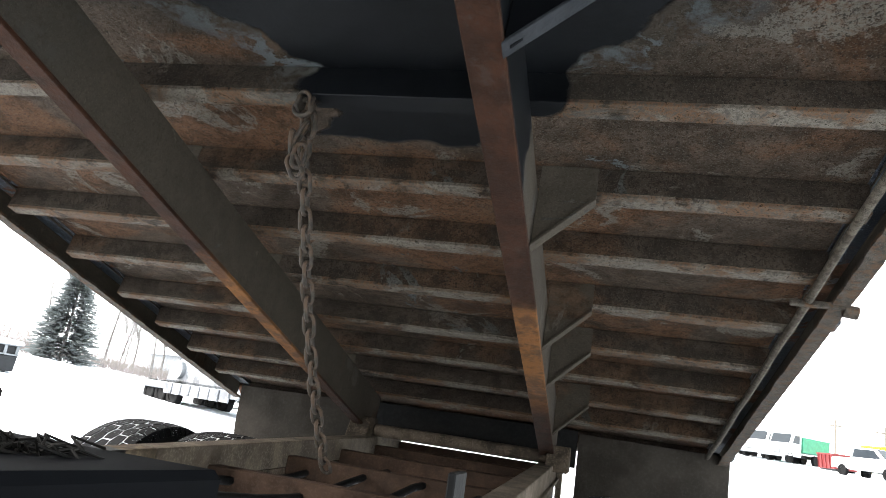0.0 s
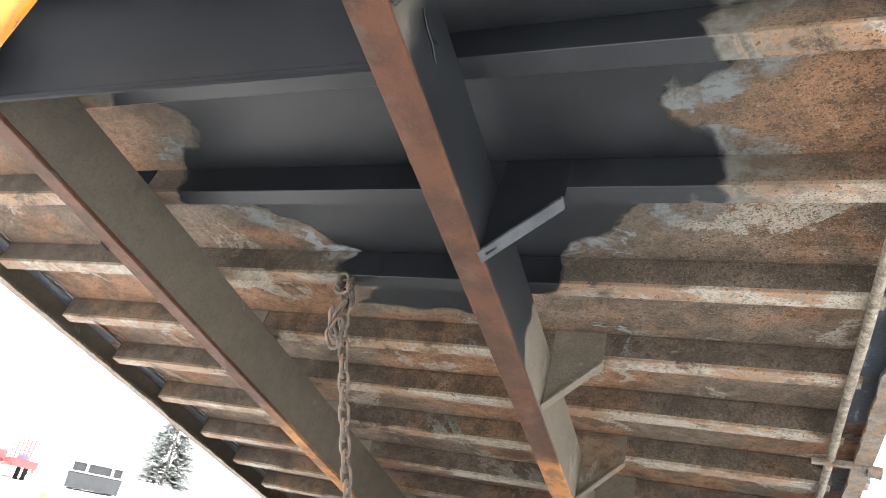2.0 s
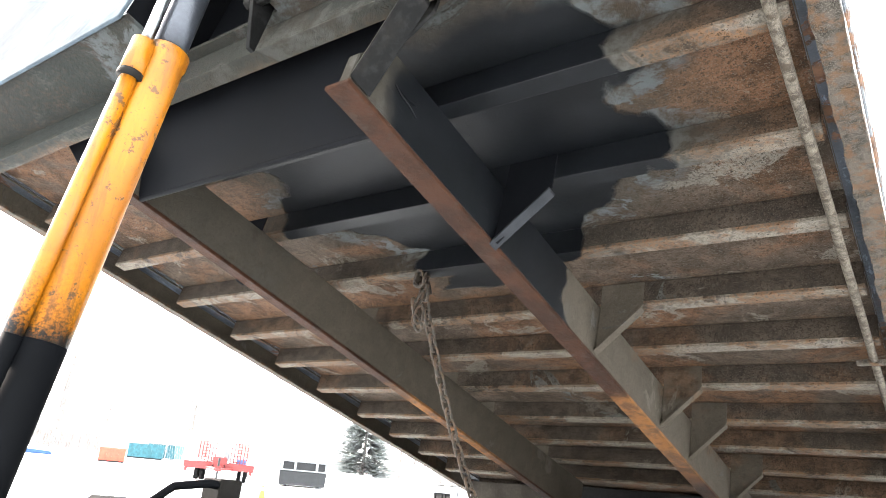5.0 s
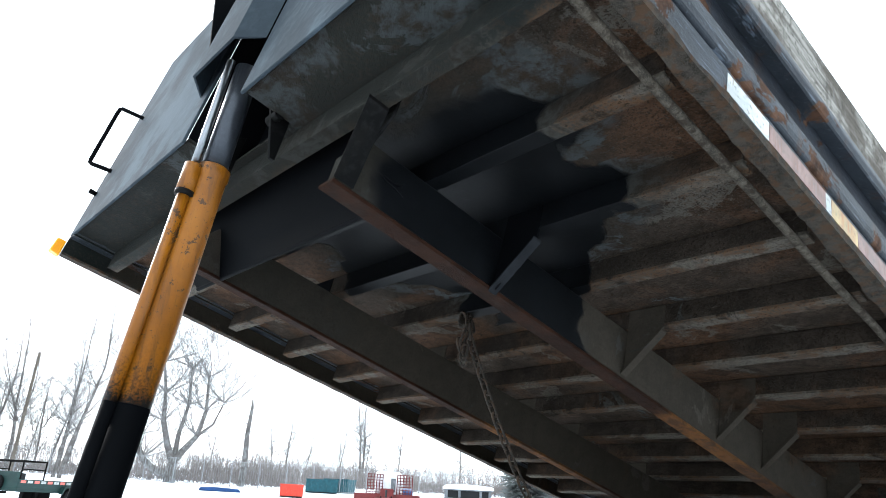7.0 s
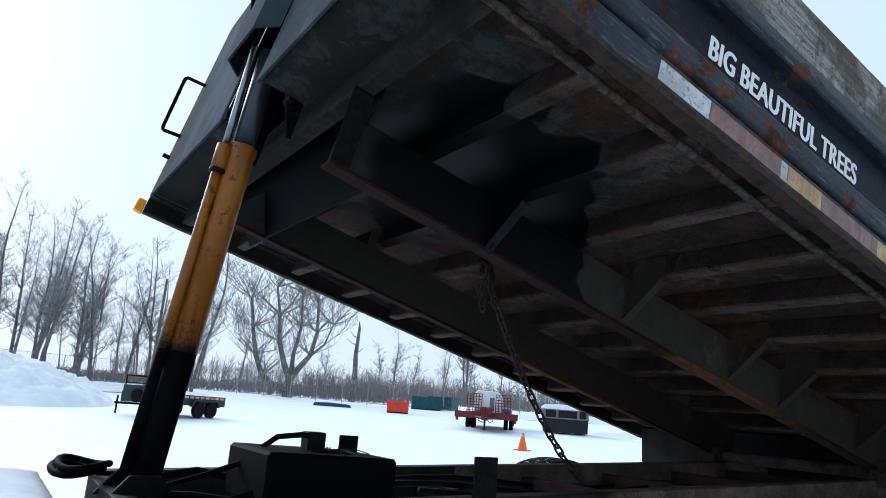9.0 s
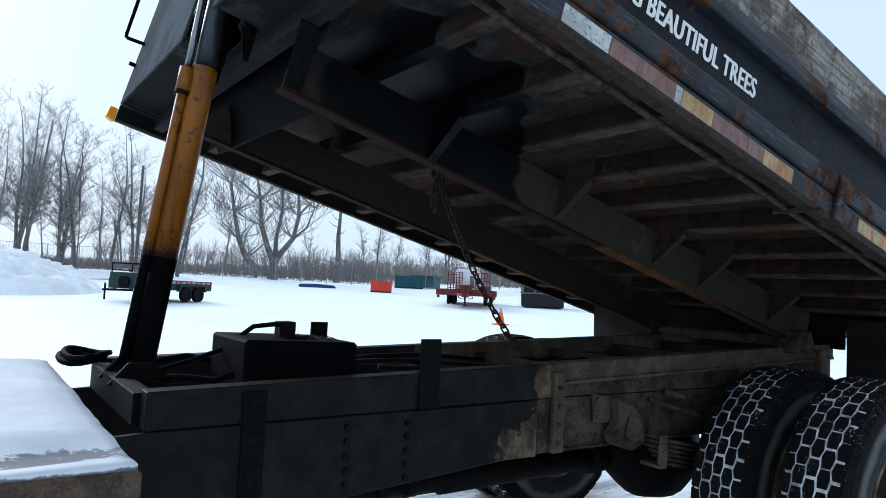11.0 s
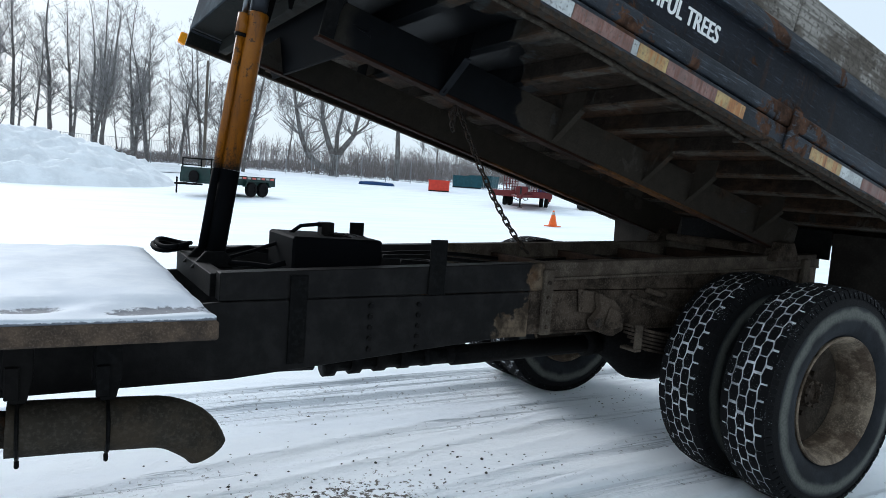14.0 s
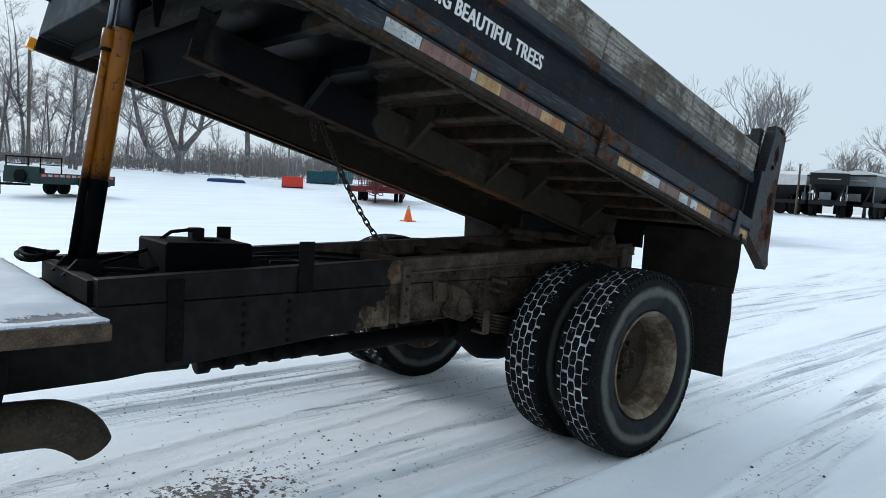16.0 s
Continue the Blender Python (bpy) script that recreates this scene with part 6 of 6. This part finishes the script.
def red_trailer():
    root = thing("flatbed_trailer", "dark red equipment trailer with raised mesh ramps and a white load", "trailer")
    part("deck", Shape().box(-1.25, 1.25, -2.7, 3.2, 0.60, 0.74), M_RED, root, bevel=0.01)
    part("front_beam", Shape().box(-1.5, 1.5, -2.84, -2.702, 0.50, 0.80), M_RED, root, "wide front beam", bevel=0.015)
    for x in (-1.44, 1.32):
        part("corner_bracket", Shape().box(x, x + 0.12, -2.86, -2.70, 0.36, 0.498), M_RED, root)
    for x0 in (-0.95, 0.42):
        ramp_ = part("ramp", Shape().box(x0 - 0.03, x0 + 0.73, -2.58, -2.52, 0.745, 0.82), M_RED, root, "raised mesh ramp")
        for i in range(6):
            part("upright_bar", Shape().box(x0 + i * 0.14 - 0.018, x0 + i * 0.14 + 0.018, -2.57, -2.53, 0.822, 1.66), M_RED, ramp_)
        for j in range(7):
            part("cross_bar", Shape().box(x0, x0 + 0.7, -2.575, -2.525, 0.86 + j * 0.13, 0.888 + j * 0.13), M_RED, ramp_)
    part("tongue", Shape().tube([(-0.55, -2.8, 0.58), (0, -4.0, 0.52)], 0.06, 6).tube([(0.55, -2.8, 0.58), (0, -4.0, 0.52)], 0.06, 6), M_RED, root)
    part("coupling", Shape().box(-0.14, 0.14, -4.2, -3.95, 0.44, 0.66).tube([(0, -4.2, 0.52), (0, -4.36, 0.52)], 0.09, 8), M_RED, root, bevel=0.02)
    part("jack", Shape().tube([(0.0, -3.7, 0.03), (0.0, -3.7, 0.98)], 0.045, 8).box(-0.12, 0.12, -3.8, -3.6, 0.0, 0.03), M_DARKBIN, root)
    part("winch", Shape().box(-0.32, 0.30, -3.05, -2.86, 0.62, 1.04), M_RED, root, bevel=0.05)
    part("hose", Shape().tube([(-0.25, -3.2, 0.7), (-0.34, -3.4, 0.42), (-0.1, -3.6, 0.34), (0.12, -3.7, 0.48), (0.1, -3.9, 0.6)], 0.02, 6).tube([(0.2, -3.1, 0.72), (0.36, -3.4, 0.40), (0.22, -3.7, 0.36), (0.05, -3.95, 0.56)], 0.018, 6), M_RUBBER, root, smooth=True)
    part("load", Shape().prism([(-0.62, 0.742), (0.68, 0.742), (0.68, 1.62), (0.50, 1.80), (-0.50, 1.84), (-0.62, 1.72)], 1, -2.3, -0.9), M_WHITE, root, "white box load", bevel=0.04)
    part("load_panel", Shape().box(0.12, 0.34, -2.312, -2.302, 0.9, 1.5), M_FROSTED, root)
    part("bundle", Shape().prism([(-0.8, 0.742), (2.9, 0.742), (2.8, 1.0), (0.6, 1.14), (-0.7, 1.02)], 0, 0.15, 1.1), M_BLUE, root, "blue tarpaulin bundle", bevel=0.05)
    for x in (-1.25, 1.1):
        part("mud_flap", Shape().box(x, x + 0.4 if x < 0 else x + 0.15, 2.3, 2.32, 0.2, 0.598), M_RUBBER, root)
    wheels(root, [(x, y) for x in (-1.12, 1.12, -0.85, 0.85) for y in (0.4, 1.3)], 0.78)
    return root


def bin_box(name, label, mat, L, W, H):
    root = thing(name, label, "dumpster")
    s = Shape().prism([(-W / 2 + 0.12, 0.12), (W / 2 - 0.12, 0.12), (W / 2, H), (-W / 2, H)], 1, -L / 2, L / 2)
    part("body", s, mat, root, bevel=0.02)
    s = Shape()
    n = int(L / 0.55)
    for i in range(n + 1):
        y = -L / 2 + 0.05 + (L - 0.1) * i / n
        for x0, x1, sg in ((-W / 2 + 0.12, -W / 2, -1), (W / 2 - 0.12, W / 2, 1)):
            s.hexa([(x0, y - 0.03, 0.15), (x0 + sg * 0.05, y - 0.03, 0.15), (x0 + sg * 0.05, y + 0.03, 0.15), (x0, y + 0.03, 0.15), (x1, y - 0.03, H), (x1 + sg * 0.05, y - 0.03, H), (x1 + sg * 0.05, y + 0.03, H), (x1, y + 0.03, H)])
    s.box(-W / 2 - 0.06, W / 2 + 0.06, -L / 2 - 0.04, -L / 2 + 0.04, H - 0.1, H + 0.02).box(-W / 2 - 0.06, W / 2 + 0.06, L / 2 - 0.04, L / 2 + 0.04, H - 0.1, H + 0.02).box(-W / 2 - 0.06, -W / 2 + 0.04, -L / 2 + 0.04, L / 2 - 0.04, H - 0.1, H + 0.02).box(W / 2 - 0.04, W / 2 + 0.06, -L / 2 + 0.04, L / 2 - 0.04, H - 0.1, H + 0.02)
    part("ribs", s, mat, root)
    part("skid", Shape().box(-W / 2 + 0.2, -W / 2 + 0.3, -L / 2, L / 2, 0.0, 0.118).box(W / 2 - 0.3, W / 2 - 0.2, -L / 2, L / 2, 0.0, 0.118), M_DARKBIN, root)
    return root


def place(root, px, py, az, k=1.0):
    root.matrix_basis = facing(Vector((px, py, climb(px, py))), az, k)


place(green_trailer(), -26.2, 3.6, 34, 0.8)
place(red_trailer(), -26.65, 18.9, 50, 0.98)
place(bin_box("skip_bin", "orange-red steel skip bin", M_ORANGE, 2.2, 1.7, 1.2), -37.9, 20.0, 148, 0.62)
place(bin_box("skip_bin", "blue-green steel skip bin", M_TEAL, 3.6, 2.0, 1.5), -45.5, 26.85, 150, 0.64)
place(bin_box("skip_bin", "blue-green steel skip bin", M_TEAL, 3.0, 2.0, 1.45), -46.9, 29.4, 120, 0.7)


def dumpster():
    """A steel tub with a recessed band of openings above it and a thick slab of snow on its lid."""
    root = thing("dumpster", "black steel dumpster with a thick cap of snow", "dumpster")
    part("body", Shape().prism([(-1.27, 0.06), (1.27, 0.06), (1.31, 0.82), (-1.31, 0.82)], 0, -0.85, 0.85), M_DARKBIN, root, bevel=0.03)
    part("rim", Shape().box(-0.9, 0.9, -1.35, 1.35, 0.822, 0.90), M_GREYV, root, bevel=0.015)
    part("inner_wall", Shape().box(-0.7, 0.7, -1.22, 1.22, 0.902, 1.30), M_DARKBIN, root)
    for y in (-1.24, -0.72, 0.50, 1.24):
        for x in (-0.82, 0.82):
            part("upright", Shape().box(x - 0.04, x + 0.04, y - 0.07, y + 0.07, 0.902, 1.30), M_GREYV, root, bevel=0.01)
    part("lid", Shape().box(-0.92, 0.92, -1.38, 1.38, 1.302, 1.36), M_GREYV, root, bevel=0.015)
    part("snow_cap", Shape().prism([(-1.46, 1.361), (1.40, 1.361), (1.44, 1.45), (1.30, 1.60), (0.5, 1.66), (-0.6, 1.63), (-1.38, 1.56), (-1.50, 1.44)], 0, -0.95, 0.95), M_SNOWCLEAN, root, "snow lying on top", bevel=0.05)
    for y in (-0.9, 0.9):
        part("skid", Shape().box(-0.8, 0.8, y - 0.06, y + 0.06, 0.0, 0.058), M_DARKBIN, root)
    return root


place(dumpster(), -25.05, 22.55, 140, 0.86)
tarp = part("tarpaulin", Shape().prism([(-2.6, 0.0), (2.6, 0.0), (2.4, 0.42), (0.4, 0.5), (-2.3, 0.38)], 0, -0.5, 0.5), M_BLUE, None, bevel=0.08)
tagged(tarp, "long low load under a blue tarpaulin on snow", "tarpaulin")
place(tarp, -42.5, 17.5, 150, 0.5)


def cone():
    root = thing("traffic_cone", "orange traffic cone standing on the snow", "traffic cone")
    s = Shape()
    n = 20
    ring = lambda r, z: [(r * math.cos(6.2832 * k / n), r * math.sin(6.2832 * k / n), z) for k in range(n)]
    prof_ = [(0.135, 0.03), (0.028, 0.48), (0.018, 0.485), (0.0, 0.485)]
    for (r0, z0), (r1, z1) in zip(prof_, prof_[1:]):
        s.add(ring(r0, z0) + ring(r1, z1), [(k, (k + 1) % n, n + (k + 1) % n, n + k) for k in range(n)])
    part("body", s, M_CONE, root, smooth=True)
    part("base", Shape().box(-0.19, 0.19, -0.19, 0.19, 0.0, 0.028), M_CONE, root, bevel=0.006)
    band = Shape()
    for z0, z1 in ((0.36, 0.44),):
        f_ = lambda z: 0.135 - (z - 0.03) * 0.107 / 0.45 + 0.002
        band.add(ring(f_(z0), z0) + ring(f_(z1), z1), [(k, (k + 1) % n, n + (k + 1) % n, n + k) for k in range(n)])
    part("band", band, M_TAPEW, root, "white reflective band", smooth=True)
    return root


place(cone(), -16.8, 12.96, 20, 1.2)


def dump_lorry(box_mat, k=0):
    root = thing("dump_lorry", "parked white work truck with a dump box" if k else "parked white and green dump truck", "truck", group="parked trucks")
    part("cab", Shape().prism([(-3.4, 0.6), (-3.5, 1.5), (-2.6, 1.75), (-2.2, 2.7), (-1.0, 2.75), (-1.0, 0.6)], 0, -1.15, 1.15), M_WHITE, root, bevel=0.06)
    part("windscreen", Shape().prism([(-2.62, 1.78), (-2.25, 2.6), (-2.27, 2.62), (-2.66, 1.80)], 0, -0.95, 0.95), M_GLASS, root)
    for x in (-1.16, 1.15):
        part("side_window", Shape().prism([(-2.4, 1.8), (-2.05, 2.55), (-1.3, 2.55), (-1.3, 1.8)], 0, x, x + 0.01), M_GLASS, root)
    part("grille", Shape().box(-0.6, 0.6, -3.53, -3.46, 0.8, 1.4), M_GREYV, root, bevel=0.01)
    part("bumper", Shape().box(-1.2, 1.2, -3.7, -3.5, 0.45, 0.75), M_GREYV, root, bevel=0.02)
    part("box", Shape().prism([(-0.85, 1.1), (3.4, 1.1), (3.5, 2.5), (-0.85, 2.5)], 0, -1.2, 1.2), box_mat, root, bevel=0.03)
    part("frame", Shape().box(-0.45, 0.45, -3.0, 3.2, 0.6, 0.9), M_DARKBIN, root)
    wheels(root, [(x, y) for x in (-1.0, 1.0) for y in (-2.7, 1.4, 2.6)], 1.3)
    return root


def pickup():
    root = thing("pickup_truck", "parked white pickup truck", "car", group="parked trucks")
    part("body", Shape().prism([(-2.9, 0.5), (-2.95, 1.05), (-1.6, 1.2), (2.8, 1.2), (2.85, 0.5)], 0, -0.98, 0.98), M_WHITE, root, bevel=0.06)
    part("cab", Shape().prism([(-1.6, 1.2), (-0.8, 1.9), (1.0, 1.92), (1.3, 1.2)], 0, -0.85, 0.85), M_WHITE, root, bevel=0.05)
    part("windscreen", Shape().prism([(-1.55, 1.26), (-0.85, 1.86), (-0.87, 1.88), (-1.6, 1.27)], 0, -0.75, 0.75), M_GLASS, root)
    for x in (-0.862, 0.852):
        part("side_window", Shape().prism([(-1.25, 1.28), (-0.7, 1.8), (0.9, 1.82), (1.1, 1.28)], 0, x, x + 0.01), M_GLASS, root)
    part("grille", Shape().box(-0.7, 0.7, -2.99, -2.93, 0.65, 0.98), M_DARKBIN, root, bevel=0.01)
    wheels(root, [(x, y) for x in (-0.9, 0.9) for y in (-1.9, 1.8)], 1.0)
    return root


for k, (az, d, mat) in enumerate(((-8.6, 70, M_DARKBIN), (-10.1, 68, M_WHITE), (-11.6, 66, M_BINGREEN))):
    dump_lorry(mat, k != 2).matrix_basis = facing(polar(az, d), az - 35, 0.85)
pickup().matrix_basis = facing(polar(-16.0, 55), 25)
m_ = bin_box("yellow_loader", "yellow wheel loader body parked in the yard", M_YMACHINE, 4.0, 2.2, 2.2)
m_.matrix_basis = facing(polar(-17.4, 72), 20)
tagged(m_, category="loader")
place(bin_box("skip_bin", "red steel skip bin", M_RED, 2.4, 1.8, 1.2), *polar(-14.0, 62)[:2], 10)


def low_loader():
    root = thing("lowboy_trailer", "snow-covered white equipment trailer with machinery", "trailer")
    part("deck", Shape().prism([(-5, 0.9), (-2.6, 0.9), (-2.2, 0.55), (4.5, 0.55), (4.5, 0.8), (-2.1, 0.8), (-2.5, 1.25), (-5, 1.25)], 0, -1.25, 1.25), M_GREYV, root, bevel=0.02)
    part("machine_body", Shape().prism([(-1.6, 0.802), (3.4, 0.802), (3.2, 1.5), (1.5, 1.9), (1.2, 2.7), (-0.2, 2.7), (-0.6, 1.7), (-1.7, 1.5)], 0, -0.9, 0.9), M_FROSTED, root, "snow-dusted machine", bevel=0.08)
    s = Shape()
    for i in range(9):
        s.tube([(0.7 * math.sin(i * 2.3), -1.4 + 0.55 * i, 1.5), (0.9 * math.cos(i * 1.7), -1.2 + 0.5 * i, 2.0 + 0.5 * math.sin(i))], 0.06, 6)
    part("boom_parts", s, M_GREYV, root)
    for sx in (-1.0, 1.0):
        for i in range(7):
            y = -1.75 + 0.62 * i
            part("side_box", Shape().box(*sorted((sx * 1.252, sx * 1.31)), y, y + 0.52, 0.42, 0.78), M_FROSTED, root, bevel=0.01)
        part("grille", Shape().box(*sorted((sx * 0.902, sx * 0.93)), 0.0, 0.7, 1.15, 1.5), M_GREYV, root)
        part("support_leg", Shape().box(*sorted((sx * 1.0, sx * 1.15)), -3.0, -2.8, 0.0, 1.2), M_DARKBIN, root, bevel=0.01)
        beam_ = part("perforated_beam", Shape().prism([(-5.0, 0.55), (-3.1, 0.75), (-3.1, 1.1), (-5.0, 0.898)], 0, *sorted((sx * 0.85, sx * 0.95))), M_DARKBIN, root, "dark beam with a row of holes")
        for i in range(7):
            part("hole", Shape().box(*sorted((sx * 0.951, sx * 0.956)), -4.85 + 0.24 * i, -4.75 + 0.24 * i, 0.70 + 0.026 * i, 0.82 + 0.026 * i), M_WHITE, beam_)
    part("crane_arm", Shape().tube([(0.2, 2.6, 1.5), (0.3, 3.2, 2.6), (0.3, 3.5, 3.3), (0.3, 2.7, 3.6)], [0.14, 0.12, 0.10, 0.08], 8), M_GREYV, root)
    part("hose_reel", Shape().tube([(-0.91, 2.3, 1.25), (-1.05, 2.3, 1.25)], 0.3, 14), M_GREYV, root)
    wheels(root, [(x, y) for x in (-1.0, 1.0) for y in (2.2, 3.1, 4.0)], 1.1)
    return root


low_loader().matrix_basis = facing(polar(31.8, 34), 60, 1.3)


def hopper_trailer(label, paint, tarp=None):
    """A twin-hopper grain trailer: slope sheets drawn in to two chutes, frame, legs, axles and a bowed tarpaulin."""
    root = thing("grain_trailer", label, "trailer", group="hopper trailers")
    part("side_band", Shape().box(-1.25, 1.25, -5.2, 5.2, 2.3, 3.1), paint, root, bevel=0.02)
    for y in (-2.6, 2.6):
        h = [(-0.3, y - 0.4, 0.8), (0.3, y - 0.4, 0.8), (0.3, y + 0.4, 0.8), (-0.3, y + 0.4, 0.8), (-1.22, y - 2.5, 2.298), (1.22, y - 2.5, 2.298), (1.22, y + 2.5, 2.298), (-1.22, y + 2.5, 2.298)]
        part("hopper", Shape().hexa(h), M_DARKBIN, root, "black sloped hopper", bevel=0.02)
    arc = [(-1.27 + 2.54 * i / 12, 3.102 + 0.34 * math.sin(math.pi * i / 12)) for i in range(13)]
    part("tarp_roof", Shape().prism(arc, 1, -5.2, 5.2), tarp or M_WHITE, root, "snow-covered tarpaulin roof", bevel=0.0)
    for k in range(3):
        part("slope_bar", Shape().box(-0.7 + 0.15 * k, 0.7 - 0.15 * k, -5.24 + 0.32 * k, -5.2 + 0.32 * k, 2.6 - 0.33 * k + 0.06, 2.66 - 0.33 * k + 0.06), M_TAPEW, root)
    part("frame", Shape().box(-0.5, 0.5, -5.2, 5.2, 0.95, 1.2).box(-1.2, -1.1, -5.2, 5.2, 0.85, 1.15).box(1.1, 1.2, -5.2, 5.2, 0.85, 1.15).box(-1.1, 1.1, -5.2, -5.1, 0.85, 1.15), M_DARKBIN, root)
    part("nose_box", Shape().box(-0.55, 0.2, -5.1, -4.6, 1.2, 1.75), M_GREYV, root, bevel=0.02)
    for x in (-0.7, 0.7):
        part("landing_leg", Shape().tube([(x, -3.9, 0.0), (x, -3.9, 1.5)], 0.09, 6), M_DARKBIN, root)
        part("mud_flap", Shape().box(x - 0.3, x + 0.3, 5.1, 5.13, 0.2, 1.0), M_DARKBIN, root)
    for y in (-5.1, 5.1):
        for x in (-1.15, 1.15):
            part("strut", Shape().tube([(x * 0.5, y, 1.1), (x, y, 2.6)], 0.06, 5), M_DARKBIN, root)
            part("corner_post", Shape().tube([(x, y, 1.1), (x, y, 2.6)], 0.05, 5), M_GREYV, root)
    part("end_rail", Shape().box(-1.25, 1.25, -5.24, -5.202, 3.0, 3.12), M_DARKBIN, root)
    wheels(root, [(x, y) for x in (-1.0, 1.0) for y in (-4.4, -3.2, 3.6, 4.7)], 1.4)
    return root


hopper_trailer("white-sided hopper trailer with snowy tarpaulin roof", M_WHITE).matrix_basis = facing(polar(24.6, 92), 86, 1.42)
hopper_trailer("black hopper trailer with snowy tarpaulin roof", M_DARKBIN).matrix_basis = facing(polar(19.4, 88), 19, 1.42)
hopper_trailer("grey and black hopper trailer with snowy tarpaulin roof", M_GREYV).matrix_basis = facing(polar(16.3, 90), 0, 1.42)
M_POLE = plain("weathered_pole", (0.14, 0.12, 0.10), 0.9, 0, 3, 0.3, 0.3)
for az, d, h in ((79.2, 60, 8.5), (21.4, 86, 5.6), (-14.5, 85, 5), (-17.5, 88, 5)):
    root = thing("utility_pole", "weathered wooden utility pole", "pole", facing(polar(az, d), 0), "utility poles")
    part("pole", Shape().tube([(0, 0, -0.1), (0, 0, h)], [0.13, 0.09] if az != 21.4 else [0.16, 0.10], 8), M_POLE, root)
    if az < 0:
        part("crossarm", Shape().box(-0.9, 0.9, -0.05, 0.05, h - 0.7, h - 0.58), M_POLE, root)


def farm_house():
    root = thing("house", "distant grey house with a steep snowy roof", "house")
    part("wall", Shape().prism([(-3.5, 0), (3.5, 0), (3.5, 3.2), (0, 6.2), (-3.5, 3.2)], 1, -4, 4), M_GREYV, root)
    part("roof", Shape().prism([(-3.9, 2.95), (0, 6.3), (3.9, 2.95), (3.9, 3.15), (0, 6.52), (-3.9, 3.15)], 1, -4.3, 4.3), M_SNOWCLEAN, root)
    for x in (-1.6, 1.2):
        part("window", Shape().box(x, x + 0.9, -4.02, -4.001, 1.0, 2.3), M_GLASS, root)
    return root


farm_house().matrix_basis = facing(polar(33.5, 95), 60)

# ---- snow lying on the deck behind the cab ----
n, m2 = 60, 46
sv, sf = [], []
for j in range(m2 + 1):
    for i in range(n + 1):
        u, v = i / n, j / m2
        x, y = -0.495 + 1.645 * u, -3.94 + 1.328 * v
        e = min(u * 1.645, (1 - u) * 1.645, v * 1.33, (1 - v) * 1.33)
        thin = 0.012 + 0.016 * min(1, e / 0.06) + 0.007 * noise.noise((x * 4, y * 4, 0)) + 0.003 * noise.noise((x * 16, y * 16, 1))
        # trodden thin patches near the driver's edge
        wear = max(0.0, 1 - abs(x - 1.03) / 0.13) * max(0.0, 1 - abs(y + 2.88) / 0.32) ** 0.5 * max(0.0, 1.5 + 2.2 * noise.noise((x * 9, y * 5, 5)))
        wear = min(1.0, wear)
        sv.append((x, y, 0.9625 + max(0.0015, thin * (1 - wear))))
for j in range(m2):
    for i in range(n):
        a = j * (n + 1) + i
        sf.append((a, a + 1, a + n + 2, a + n + 1))
base = len(sv)
ring_ = [i for i in range(n + 1)] + [(n + 1) * j + n for j in range(1, m2 + 1)] + [(n + 1) * m2 + i for i in range(n - 1, -1, -1)] + [(n + 1) * j for j in range(m2 - 1, 0, -1)]
for k in ring_:
    sv.append((sv[k][0], sv[k][1], 0.9622))
for k in range(len(ring_)):
    q = (k + 1) % len(ring_)
    sf.append((ring_[k], base + k, base + q, ring_[q]))
M_DECKSNOW, nt, bsdf = graph("thin_deck_snow")
co = coords(nt)
sepz = nt.nodes.new("ShaderNodeSeparateXYZ")
nt.links.new(co, sepz.inputs["Vector"])
thin_ = step(nt, calc(nt, "ADD", sepz.outputs["Z"], calc(nt, "MULTIPLY", noise_tex(nt, co, 42, 9, 0.75), 0.022)), 0.9765, 0.9805)
nt.links.new(mixc(nt, thin_, (0.10, 0.11, 0.13), mixc(nt, step(nt, noise_tex(nt, co, 5, 5), 0.35, 0.65), (0.52, 0.56, 0.62), (0.62, 0.65, 0.69))), bsdf.inputs["Base Color"])
bsdf.inputs["Roughness"].default_value = 0.7
bump(nt, bsdf, noise_tex(nt, co, 60, 5), 0.25, 0.006)
sme = bpy.data.meshes.new("deck_snow")
sme.from_pydata(sv, [], sf)
for p in sme.polygons:
    p.use_smooth = True
sme.materials.append(M_DECKSNOW)
tagged(new("deck_snow", sme), "thin trodden layer of snow on the deck plate", "snow")
